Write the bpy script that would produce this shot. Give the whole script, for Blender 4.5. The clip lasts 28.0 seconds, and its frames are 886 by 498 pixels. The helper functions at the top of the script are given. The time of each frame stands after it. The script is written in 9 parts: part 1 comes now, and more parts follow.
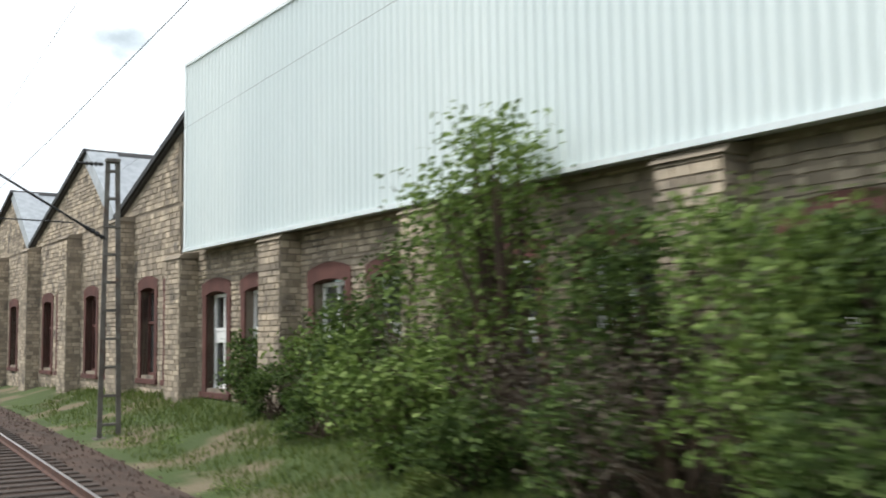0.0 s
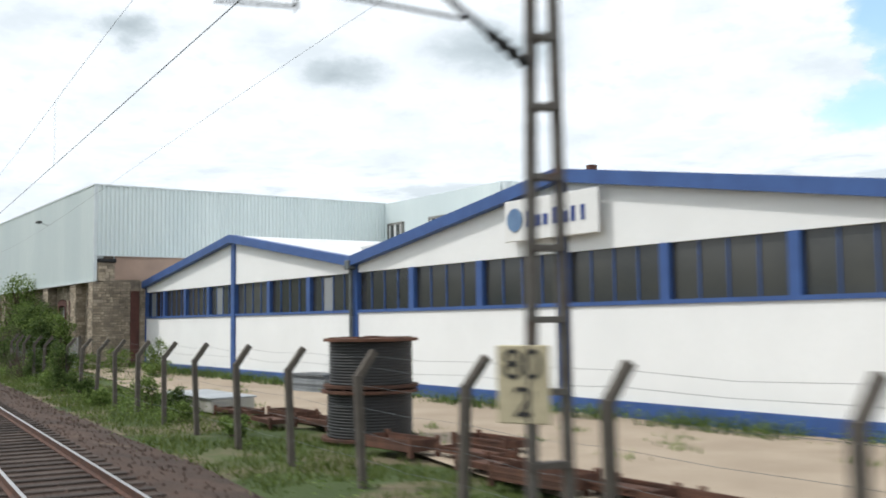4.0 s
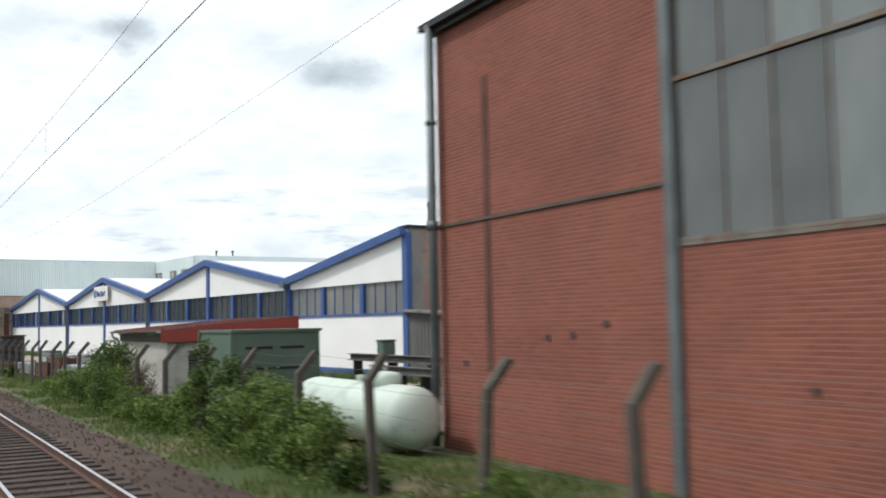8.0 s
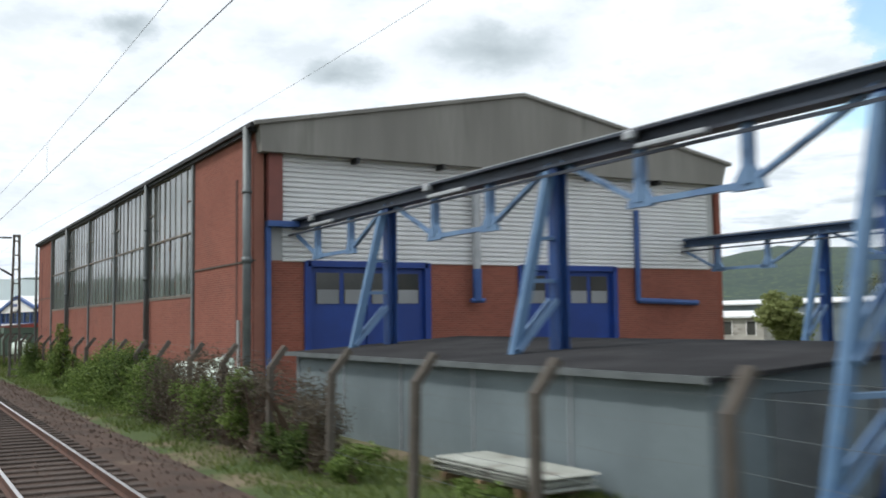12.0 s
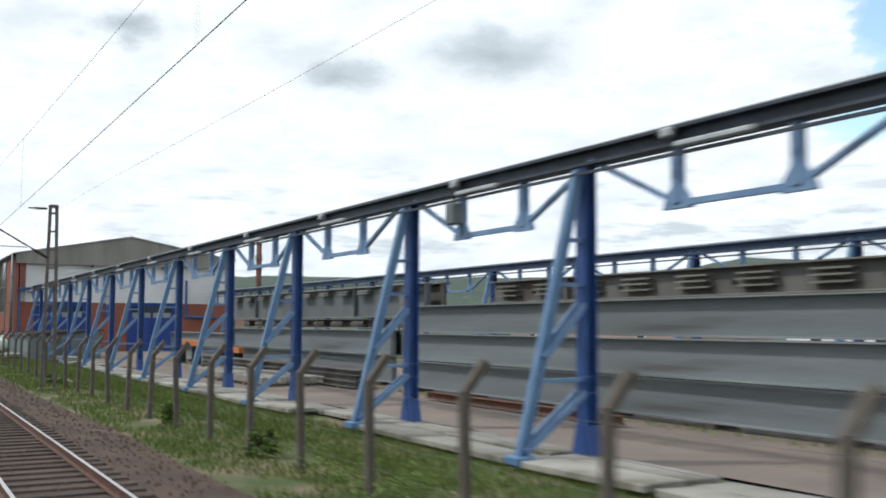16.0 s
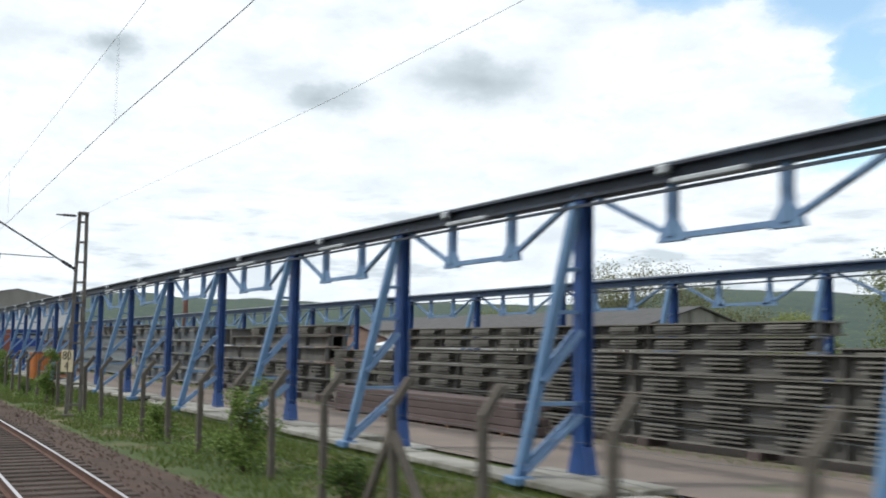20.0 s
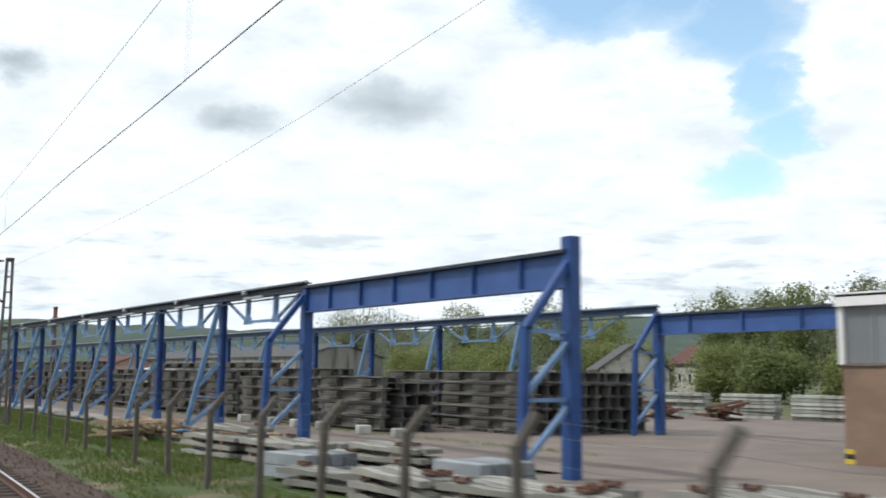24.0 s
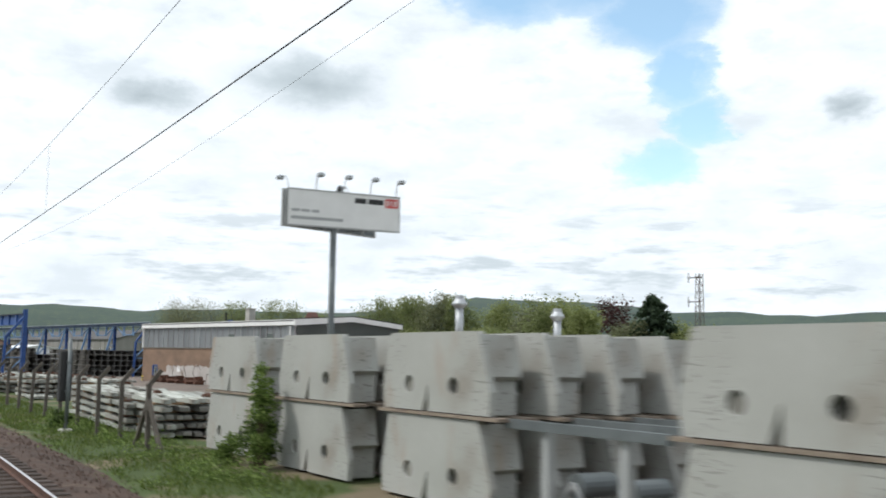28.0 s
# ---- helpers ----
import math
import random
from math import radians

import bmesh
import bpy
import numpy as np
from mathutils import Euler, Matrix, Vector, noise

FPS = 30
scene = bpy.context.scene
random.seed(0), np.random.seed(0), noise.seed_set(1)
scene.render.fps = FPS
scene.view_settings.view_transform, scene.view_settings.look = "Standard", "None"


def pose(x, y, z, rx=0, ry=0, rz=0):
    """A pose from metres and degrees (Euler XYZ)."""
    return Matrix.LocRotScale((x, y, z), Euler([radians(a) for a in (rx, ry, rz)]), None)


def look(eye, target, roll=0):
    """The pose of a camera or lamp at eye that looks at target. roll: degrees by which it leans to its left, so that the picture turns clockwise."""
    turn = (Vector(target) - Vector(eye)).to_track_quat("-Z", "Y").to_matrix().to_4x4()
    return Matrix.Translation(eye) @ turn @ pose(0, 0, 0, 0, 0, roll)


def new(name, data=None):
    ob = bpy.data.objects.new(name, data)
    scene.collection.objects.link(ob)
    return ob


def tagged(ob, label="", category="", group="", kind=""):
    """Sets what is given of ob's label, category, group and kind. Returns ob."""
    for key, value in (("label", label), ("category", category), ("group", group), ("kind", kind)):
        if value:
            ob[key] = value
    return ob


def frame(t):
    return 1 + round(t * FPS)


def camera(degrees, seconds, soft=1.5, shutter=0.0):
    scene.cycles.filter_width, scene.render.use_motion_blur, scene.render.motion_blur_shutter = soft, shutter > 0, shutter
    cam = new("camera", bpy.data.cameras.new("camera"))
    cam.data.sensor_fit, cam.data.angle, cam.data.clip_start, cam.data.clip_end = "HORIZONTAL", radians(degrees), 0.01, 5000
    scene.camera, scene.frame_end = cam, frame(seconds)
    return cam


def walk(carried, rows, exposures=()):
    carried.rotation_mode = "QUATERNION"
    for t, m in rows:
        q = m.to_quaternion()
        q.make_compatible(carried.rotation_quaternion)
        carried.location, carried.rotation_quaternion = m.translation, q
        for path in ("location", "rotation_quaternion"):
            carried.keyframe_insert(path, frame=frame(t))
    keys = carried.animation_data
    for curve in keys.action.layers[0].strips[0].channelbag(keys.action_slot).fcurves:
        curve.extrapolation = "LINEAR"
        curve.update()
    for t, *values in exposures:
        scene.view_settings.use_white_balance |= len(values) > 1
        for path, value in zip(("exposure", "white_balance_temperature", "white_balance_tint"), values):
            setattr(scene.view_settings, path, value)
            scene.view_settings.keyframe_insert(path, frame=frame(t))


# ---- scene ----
from math import cos, sin, pi, sqrt, atan2
from mathutils import Quaternion

EYE = 2.43
# seconds, along the track, across it, turn to the left of straight out, pitch, lean
PATH = [
    (0, 0.00, -1.57, 60.49, 4.90, -0.80),
    (0.5, 7.90, -1.53, 60.50, 4.86, -0.45),
    (1, 15.87, -1.48, 60.43, 4.85, -0.30),
    (1.5, 23.93, -1.42, 60.59, 4.66, -0.40),
    (2, 32.11, -1.33, 60.62, 4.50, -0.78),
    (2.5, 40.34, -1.25, 60.74, 4.29, -0.96),
    (3, 48.68, -1.15, 60.57, 4.25, -1.01),
    (3.5, 57.05, -1.06, 60.75, 4.19, -0.79),
    (5.5, 90.86, -0.68, 61.09, 4.18, -0.66),
    (6, 99.40, -0.52, 61.00, 4.30, -1.00),
    (6.5, 108.00, -0.35, 61.19, 4.25, -0.80),
    (7, 116.64, -0.20, 61.04, 4.21, -0.73),
    (7.5, 125.29, -0.09, 61.12, 4.24, -0.90),
    (8, 133.96, 0.01, 60.90, 4.21, -1.15),
    (8.5, 142.60, 0.06, 60.93, 4.20, -1.00),
    (9, 151.25, 0.06, 60.66, 4.18, -0.95),
    (9.5, 159.88, 0.02, 60.57, 4.15, -0.90),
    (10, 168.51, -0.04, 60.28, 4.20, -0.75),
    (10.5, 177.14, -0.07, 60.38, 4.09, -0.81),
    (11, 185.80, -0.06, 60.45, 4.11, -1.01),
    (11.5, 194.50, -0.03, 60.80, 4.00, -1.00),
    (12, 203.25, 0.02, 60.94, 4.14, -0.70),
    (12.5, 212.10, 0.05, 61.01, 4.07, -0.65),
    (14.5, 247.87, 0.03, 60.86, 4.21, 0.15),
    (15, 256.92, 0.06, 60.97, 4.36, 0.19),
    (15.5, 266.05, 0.07, 60.94, 4.38, 0.19),
    (16, 275.24, 0.06, 60.85, 4.37, 0.21),
    (16.5, 284.48, 0.03, 61.10, 4.36, 0.15),
    (17, 293.78, 0.01, 60.80, 4.38, 0.05),
    (17.5, 303.07, -0.05, 60.90, 4.45, 0.20),
    (18, 312.36, -0.12, 60.71, 4.60, 0.20),
    (19, 330.99, -0.35, 60.80, 5.00, 0.70),
    (19.5, 340.35, -0.53, 60.50, 5.32, 1.10),
    (20, 349.76, -0.80, 59.75, 5.75, 0.95),
    (20.5, 359.18, -1.22, 59.28, 6.05, 1.10),
    (23, 406.47, -4.15, 57.59, 6.98, 1.60),
    (24, 425.32, -5.94, 54.62, 7.20, 0.60),
    (24.5, 434.76, -6.96, 54.20, 6.90, 0.77),
    (25, 444.21, -8.19, 53.20, 6.73, 0.89),
    (25.5, 453.64, -9.51, 52.48, 6.63, 0.74),
    (26, 463.04, -10.88, 51.70, 6.55, 0.80),
    (26.5, 472.43, -12.32, 51.45, 6.44, 1.05),
    (27, 481.79, -13.84, 51.02, 6.31, 0.95),
    (27.5, 491.12, -15.52, 50.70, 6.20, 1.10),
    (28, 500.48, -17.32, 49.98, 6.21, 0.95),
]


def aim(x, y, yaw, pitch, roll):
    a, b = radians(yaw), radians(pitch)
    way = Vector((-sin(a) * cos(b), cos(a) * cos(b), sin(b)))
    eye = Vector((x, y, EYE))
    return look(eye, eye + way * 10, roll)


cam = camera(47.9, 28.0, soft=1.8, shutter=0.35)
walk(cam, [(t, aim(*row)) for t, *row in PATH], ((0, 0.4), (0.5, 0.28), (1, 0.12), (2, 0.02), (28, 0)))

# ---- daylight ----
SUN_EL, SUN_FROM = radians(52), Vector((-0.5, -0.87, 0))
world = bpy.data.worlds.new("sky")
scene.world = world
world.use_nodes = True
wn, wl = world.node_tree.nodes, world.node_tree.links
wn.clear()


def wnode(kind, **values):
    n = wn.new(kind)
    for key, value in values.items():
        n.inputs[key].default_value = value
    return n


sky = wn.new("ShaderNodeTexSky")
sky.sky_type, sky.sun_disc = "NISHITA", False
sky.sun_elevation, sky.sun_rotation = SUN_EL, atan2(SUN_FROM.x, SUN_FROM.y)
coord = wn.new("ShaderNodeTexCoord")


def wmath(kind, a, b=None):
    k = wn.new("ShaderNodeMath")
    k.operation = kind
    for sock, v in zip(k.inputs, (a, b)):
        if isinstance(v, (int, float)):
            sock.default_value = v
        elif v is not None:
            wl.new(v, sock)
    return k.outputs["Value"]


def wvec(kind, a, b):
    k = wn.new("ShaderNodeVectorMath")
    k.operation = kind
    for sock, v in zip(k.inputs, (a, b)):
        if isinstance(v, tuple):
            sock.default_value = v
        else:
            wl.new(v, sock)
    return k.outputs["Value" if kind == "LENGTH" else "Vector"]


def wrange(v, lo, hi, a=0.0, b=1.0):
    r = wn.new("ShaderNodeMapRange")
    r.interpolation_type = "SMOOTHSTEP"
    for key, value in (("From Min", lo), ("From Max", hi), ("To Min", a), ("To Max", b)):
        r.inputs[key].default_value = value
    wl.new(v, r.inputs["Value"])
    return r.outputs["Result"]


# directions as degrees to the left of straight out, and degrees of height
apart = wn.new("ShaderNodeSeparateXYZ")
wl.new(coord.outputs["Generated"], apart.inputs["Vector"])
bearing = wmath("MULTIPLY", wmath("ARCTAN2", wmath("MULTIPLY", apart.outputs["X"], -1.0), apart.outputs["Y"]), 57.2958)
height = wmath("MULTIPLY", wmath("ARCSINE", apart.outputs["Z"]), 57.2958)
chart = wn.new("ShaderNodeCombineXYZ")
wl.new(bearing, chart.inputs["X"])
wl.new(height, chart.inputs["Y"])


def sky_noise(wide, tall, detail, shift, out="Fac", rough=0.58):
    n = wnode("ShaderNodeTexNoise", Scale=1.0, Detail=detail, Roughness=rough)
    wl.new(wvec("ADD", wvec("MULTIPLY", chart.outputs["Vector"], (1 / wide, 1 / tall, 0.0)), shift), n.inputs["Vector"])
    return n.outputs[out]


def sky_ramp(fac, stops):
    r = wn.new("ShaderNodeValToRGB")
    r.color_ramp.elements[0].position, r.color_ramp.elements[0].color = stops[0][0], (*stops[0][1], 1)
    r.color_ramp.elements[1].position, r.color_ramp.elements[1].color = stops[-1][0], (*stops[-1][1], 1)
    for p, c in stops[1:-1]:
        r.color_ramp.elements.new(p).color = (*c, 1)
    wl.new(fac, r.inputs["Fac"])
    return r.outputs["Color"]


curl = wvec("MULTIPLY", wvec("SUBTRACT", sky_noise(3.4, 1.9, 9, (3.1, 7.7, 0.0), "Color", 0.62), (0.5, 0.5, 0.5)), (4.6, 2.6, 0.0))
bent = wvec("ADD", chart.outputs["Vector"], curl)


def puff(at, high, wide, tall, soft):
    """How far a direction lies within one cloud, or one gap between clouds."""
    d = wvec("LENGTH", wvec("MULTIPLY", wvec("SUBTRACT", bent, (at, high, 0.0)), (1 / wide, 1 / tall, 0.0)), (0.0, 0.0, 0.0))
    return wrange(d, 1.15, soft)


def most(values):
    top = values[0]
    for v in values[1:]:
        top = wmath("MAXIMUM", top, v)
    return top


GREYS = [(66.8, 14.2, 4.6, 1.9), (57.6, 15.3, 7.2, 2.6), (27.6, 13.7, 2.4, 1.5), (79.0, 16.0, 3.6, 1.4), (100, 30, 12, 5), (-20, 28, 14, 6), (150, 35, 16, 6)]
BLUES = [(46.6, 21.4, 5.6, 3.3), (41.5, 22.0, 5.5, 3.4), (37.8, 19.4, 4.6, 3.2), (36.6, 16.0, 2.4, 2.7), (35.4, 13.2, 2.1, 2.1), (37.6, 10.9, 3.4, 1.6), (30.5, 22.0, 4.4, 2.2), (45, 29, 12, 5.5), (28, 28, 9, 4.5), (-5, 40, 18, 8), (140, 45, 25, 10)]
bank = wmath("MULTIPLY", wrange(sky_noise(5.0, 0.95, 6, (11.3, 2.2, 0.5)), 0.43, 0.68), wrange(height, 14.0, 5.0))
veil = wrange(sky_noise(7.0, 3.0, 7, (1.7, 5.2, 0.0)), 0.40, 0.72)
curds = wrange(sky_noise(2.6, 1.3, 6, (8.2, 1.1, 0.0)), 0.48, 0.7)
shade = most([wmath("MULTIPLY", puff(*g, -0.15), 0.98) for g in GREYS] + [wmath("MULTIPLY", bank, 0.62), wmath("MULTIPLY", veil, 0.42), wmath("MULTIPLY", curds, 0.3)])
tone = sky_ramp(shade, [(0.0, (1.05, 1.12, 1.18)), (0.3, (0.90, 0.98, 1.05)), (0.6, (0.67, 0.76, 0.82)), (1.0, (0.47, 0.55, 0.60))])
cover = sky_ramp(most([puff(*g, 0.3) for g in BLUES]), [(0.0, (1, 1, 1)), (0.25, (0.82, 0.82, 0.82)), (0.5, (0.3, 0.3, 0.3)), (0.95, (0.03, 0.03, 0.03))])
dim = wn.new("ShaderNodeVectorMath")
dim.operation = "SCALE"
dim.inputs["Scale"].default_value = 0.2
tint = wn.new("ShaderNodeVectorMath")
tint.operation = "MULTIPLY"
tint.inputs[1].default_value = (1.25, 1.32, 1.18)
wl.new(sky.outputs["Color"], tint.inputs[0])
wl.new(tint.outputs["Vector"], dim.inputs[0])
mix = wn.new("ShaderNodeMix")
mix.data_type = "RGBA"
wl.new(cover, mix.inputs["Factor"])
wl.new(dim.outputs["Vector"], mix.inputs["A"])
wl.new(tone, mix.inputs["B"])
back = wn.new("ShaderNodeBackground")
back.inputs["Strength"].default_value = 1.0
wl.new(mix.outputs["Result"], back.inputs["Color"])
wout = wn.new("ShaderNodeOutputWorld")
wl.new(back.outputs["Background"], wout.inputs["Surface"])

sun_data = bpy.data.lights.new("sun", "SUN")
sun_data.energy, sun_data.angle, sun_data.color = 2.2, radians(4), (1.0, 0.97, 0.92)
sun = new("sun", sun_data)
sun.matrix_world = look(SUN_FROM.normalized() * cos(SUN_EL) * 100 + Vector((0, 0, 100 * sin(SUN_EL))), (0, 0, 0))

# ---- materials ----
MATS = {}


def paint(name, a, b=None, rough=0.7, metal=0.0, scale=1.5, fine=25.0, bump=0.0, bscale=40.0, vary=0.0, spec=0.4, stain=None, stain_at=0.62, stretch=(1, 1, 1), glass=0.0):
    """A surface of two mixed tones, with fine grain, optional stains of a third tone, relief, and a shift from piece to piece."""
    if name in MATS:
        return MATS[name]
    m = bpy.data.materials.new(name)
    m.use_nodes = True
    n, l = m.node_tree.nodes, m.node_tree.links
    bsdf = n["Principled BSDF"]
    b = b or tuple(c * 0.75 for c in a)
    tc = n.new("ShaderNodeTexCoord")
    mp = n.new("ShaderNodeMapping")
    mp.inputs["Scale"].default_value = stretch
    l.new(tc.outputs["Object"], mp.inputs["Vector"])

    def noise_of(s, detail=4):
        t = n.new("ShaderNodeTexNoise")
        t.inputs["Scale"].default_value, t.inputs["Detail"].default_value = s, detail
        l.new(mp.outputs["Vector"], t.inputs["Vector"])
        return t.outputs["Fac"]

    def blend(fac, x, y):
        k = n.new("ShaderNodeMix")
        k.data_type = "RGBA"
        for sock, v in (("Factor", fac), ("A", x), ("B", y)):
            if isinstance(v, (tuple, float)):
                k.inputs[sock].default_value = (*v, 1) if isinstance(v, tuple) else v
            else:
                l.new(v, k.inputs[sock])
        return k.outputs["Result"]

    def ramp(fac, lo, hi):
        r = n.new("ShaderNodeMapRange")
        r.inputs["From Min"].default_value, r.inputs["From Max"].default_value = lo, hi
        l.new(fac, r.inputs["Value"])
        return r.outputs["Result"]

    big, small = noise_of(scale), noise_of(fine, 3)
    col = blend(ramp(big, 0.35, 0.65), a, b)
    col = blend(ramp(small, 0.3, 0.75), col, blend(0.45, col, b))
    if stain:
        col = blend(ramp(noise_of(scale * 0.7 + 0.13, 6), stain_at, stain_at + 0.12), col, stain)
    if vary:
        info = n.new("ShaderNodeObjectInfo")
        hsv = n.new("ShaderNodeHueSaturation")
        rr = n.new("ShaderNodeMapRange")
        rr.inputs["To Min"].default_value, rr.inputs["To Max"].default_value = 1 - vary, 1 + vary
        geo, both = n.new("ShaderNodeNewGeometry"), n.new("ShaderNodeMath")
        both.operation = "ADD"
        l.new(info.outputs["Random"], both.inputs[0])
        l.new(geo.outputs["Random Per Island"], both.inputs[1])
        turn = n.new("ShaderNodeMath")
        turn.operation = "FRACT"
        l.new(both.outputs["Value"], turn.inputs[0])
        l.new(turn.outputs["Value"], rr.inputs["Value"])
        l.new(rr.outputs["Result"], hsv.inputs["Value"])
        l.new(col, hsv.inputs["Color"])
        col = hsv.outputs["Color"]
    l.new(col, bsdf.inputs["Base Color"])
    bsdf.inputs["Roughness"].default_value, bsdf.inputs["Metallic"].default_value = rough, metal
    bsdf.inputs["Specular IOR Level"].default_value = spec
    if glass:
        bsdf.inputs["Transmission Weight"].default_value = glass
    if bump:
        bp = n.new("ShaderNodeBump")
        bp.inputs["Strength"].default_value, bp.inputs["Distance"].default_value = 0.7, bump
        l.new(noise_of(bscale, 4), bp.inputs["Height"])
        l.new(bp.outputs["Normal"], bsdf.inputs["Normal"])
    MATS[name] = m
    return m


def cast_surface(name):
    """Smooth grey cast faces with short horizontal pour marks towards both ends, their thin shadows coloured in, and a
    few rust runs.
    """
    m = paint(name, (0.4, 0.405, 0.385), (0.345, 0.348, 0.325), 0.88, scale=0.6, fine=7, stain=(0.28, 0.265, 0.235), stain_at=0.6)
    n, l = m.node_tree.nodes, m.node_tree.links
    bsdf = n["Principled BSDF"]
    under = bsdf.inputs["Base Color"].links[0].from_socket
    tc, info = n.new("ShaderNodeTexCoord"), n.new("ShaderNodeObjectInfo")
    shift = n.new("ShaderNodeVectorMath")
    shift.operation = "ADD"
    l.new(tc.outputs["Object"], shift.inputs[0])
    l.new(info.outputs["Location"], shift.inputs[1])

    def field(stretch, scale, lo, hi, detail=2):
        mp, t, r = n.new("ShaderNodeMapping"), n.new("ShaderNodeTexNoise"), n.new("ShaderNodeMapRange")
        mp.inputs["Scale"].default_value = stretch
        t.inputs["Scale"].default_value, t.inputs["Detail"].default_value = scale, detail
        r.inputs["From Min"].default_value, r.inputs["From Max"].default_value = lo, hi
        l.new(shift.outputs["Vector"], mp.inputs["Vector"])
        l.new(mp.outputs["Vector"], t.inputs["Vector"])
        l.new(t.outputs["Fac"], r.inputs["Value"])
        return r.outputs["Result"]

    def times(a, b, op="MULTIPLY"):
        k = n.new("ShaderNodeMath")
        k.operation = op
        for sock, v in zip(k.inputs, (a, b)):
            if isinstance(v, float):
                sock.default_value = v
            else:
                l.new(v, sock)
        return k.outputs["Value"]

    def over(fac, col, tone):
        k = n.new("ShaderNodeMix")
        k.data_type = "RGBA"
        l.new(fac, k.inputs["Factor"])
        l.new(col, k.inputs["A"])
        k.inputs["B"].default_value = (*tone, 1)
        return k.outputs["Result"]

    xyz = n.new("ShaderNodeSeparateXYZ")
    l.new(tc.outputs["Object"], xyz.inputs["Vector"])
    ends = n.new("ShaderNodeMapRange")
    ends.inputs["From Min"].default_value, ends.inputs["From Max"].default_value = 0.75, 1.25
    l.new(times(times(xyz.outputs["X"], 1.9, "SUBTRACT"), 0.0, "ABSOLUTE"), ends.inputs["Value"])
    marks = times(field((4.4, 4.4, 15.0), 1.35, 0.61, 0.68), ends.outputs["Result"])
    # dark tone in each mark paints the small shadow of its dent
    col = over(times(marks, 0.62), under, (0.15, 0.145, 0.13))
    col = over(times(field((1.4, 1.4, 0.45), 1.1, 0.6, 0.8, 5), 0.55), col, (0.3, 0.19, 0.105))
    l.new(col, bsdf.inputs["Base Color"])
    bp = n.new("ShaderNodeBump")
    bp.inputs["Strength"].default_value, bp.inputs["Distance"].default_value = 0.6, 0.015
    bp.invert = True
    l.new(marks, bp.inputs["Height"])
    l.new(bp.outputs["Normal"], bsdf.inputs["Normal"])
    return m


def leafy(name, a, b, c, through_light=0.3):
    """Foliage: each leaf its own tone between three, a little light passing through."""
    m = bpy.data.materials.new(name)
    m.use_nodes = True
    n, l = m.node_tree.nodes, m.node_tree.links
    bsdf = n["Principled BSDF"]
    g = n.new("ShaderNodeNewGeometry")
    r = n.new("ShaderNodeValToRGB")
    r.color_ramp.elements[0].color, r.color_ramp.elements[1].color = (*a, 1), (*c, 1)
    r.color_ramp.elements.new(0.55).color = (*b, 1)
    l.new(g.outputs["Random Per Island"], r.inputs["Fac"])
    l.new(r.outputs["Color"], bsdf.inputs["Base Color"])
    bsdf.inputs["Roughness"].default_value = 0.65
    bsdf.inputs["Specular IOR Level"].default_value = 0.25
    t = n.new("ShaderNodeBsdfTranslucent")
    l.new(r.outputs["Color"], t.inputs["Color"])
    k = n.new("ShaderNodeMixShader")
    k.inputs["Fac"].default_value = through_light
    l.new(bsdf.outputs["BSDF"], k.inputs[1])
    l.new(t.outputs["BSDF"], k.inputs[2])
    l.new(k.outputs["Shader"], n["Material Output"].inputs["Surface"])
    return m


M_GRASS = leafy("grass", (0.052, 0.08, 0.018), (0.1, 0.142, 0.028), (0.165, 0.19, 0.06))
# next two, for far trees: distance haze put into paler, flatter leaf colours
M_LEAF_HAZED = leafy("leaf_far", (0.15, 0.18, 0.075), (0.2, 0.235, 0.095), (0.25, 0.285, 0.12), 0.5)
M_LEAF_HAZEDLIGHT = leafy("leaf_hazed_light", (0.19, 0.22, 0.08), (0.25, 0.285, 0.11), (0.3, 0.335, 0.14), 0.5)
M_LEAF_BROWN = leafy("leaf_brown", (0.06, 0.047, 0.036), (0.1, 0.082, 0.062), (0.145, 0.125, 0.085))
M_LEAF = leafy("leaf", (0.03, 0.052, 0.013), (0.07, 0.115, 0.028), (0.15, 0.21, 0.06))
M_LEAF_LIGHT = leafy("leaf_light", (0.06, 0.095, 0.022), (0.135, 0.205, 0.046), (0.245, 0.325, 0.095))
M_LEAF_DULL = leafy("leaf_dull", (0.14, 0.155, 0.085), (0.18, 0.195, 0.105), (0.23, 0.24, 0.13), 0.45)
M_LEAF_RED = leafy("leaf_red", (0.04, 0.02, 0.02), (0.07, 0.03, 0.03), (0.1, 0.05, 0.04))
M_LEAF_PINE = leafy("leaf_pine", (0.025, 0.045, 0.025), (0.04, 0.065, 0.035), (0.06, 0.09, 0.045))
M_TWIG = paint("twig", (0.11, 0.075, 0.05), (0.06, 0.04, 0.03), 0.9, bump=0.01)
M_TURF = paint("turf", (0.06, 0.088, 0.02), (0.042, 0.064, 0.015), 0.95, scale=0.35, fine=6, bump=0.03, bscale=9, stain=(0.15, 0.12, 0.075), stain_at=0.5)
M_SAND = paint("sand", (0.40, 0.325, 0.245), (0.32, 0.255, 0.19), 0.95, scale=0.5, fine=9, bump=0.02, bscale=14, stain=(0.2, 0.19, 0.1), stain_at=0.66)
M_YARD = paint("yard", (0.205, 0.163, 0.138), (0.145, 0.12, 0.105), 0.95, scale=0.4, fine=7, bump=0.02, bscale=12, stain=(0.11, 0.11, 0.075), stain_at=0.62)
M_BALLAST = paint("ballast", (0.09, 0.055, 0.04), (0.045, 0.029, 0.022), 0.95, scale=0.8, fine=16, bump=0.05, bscale=18, stain=(0.12, 0.085, 0.062), stain_at=0.62)
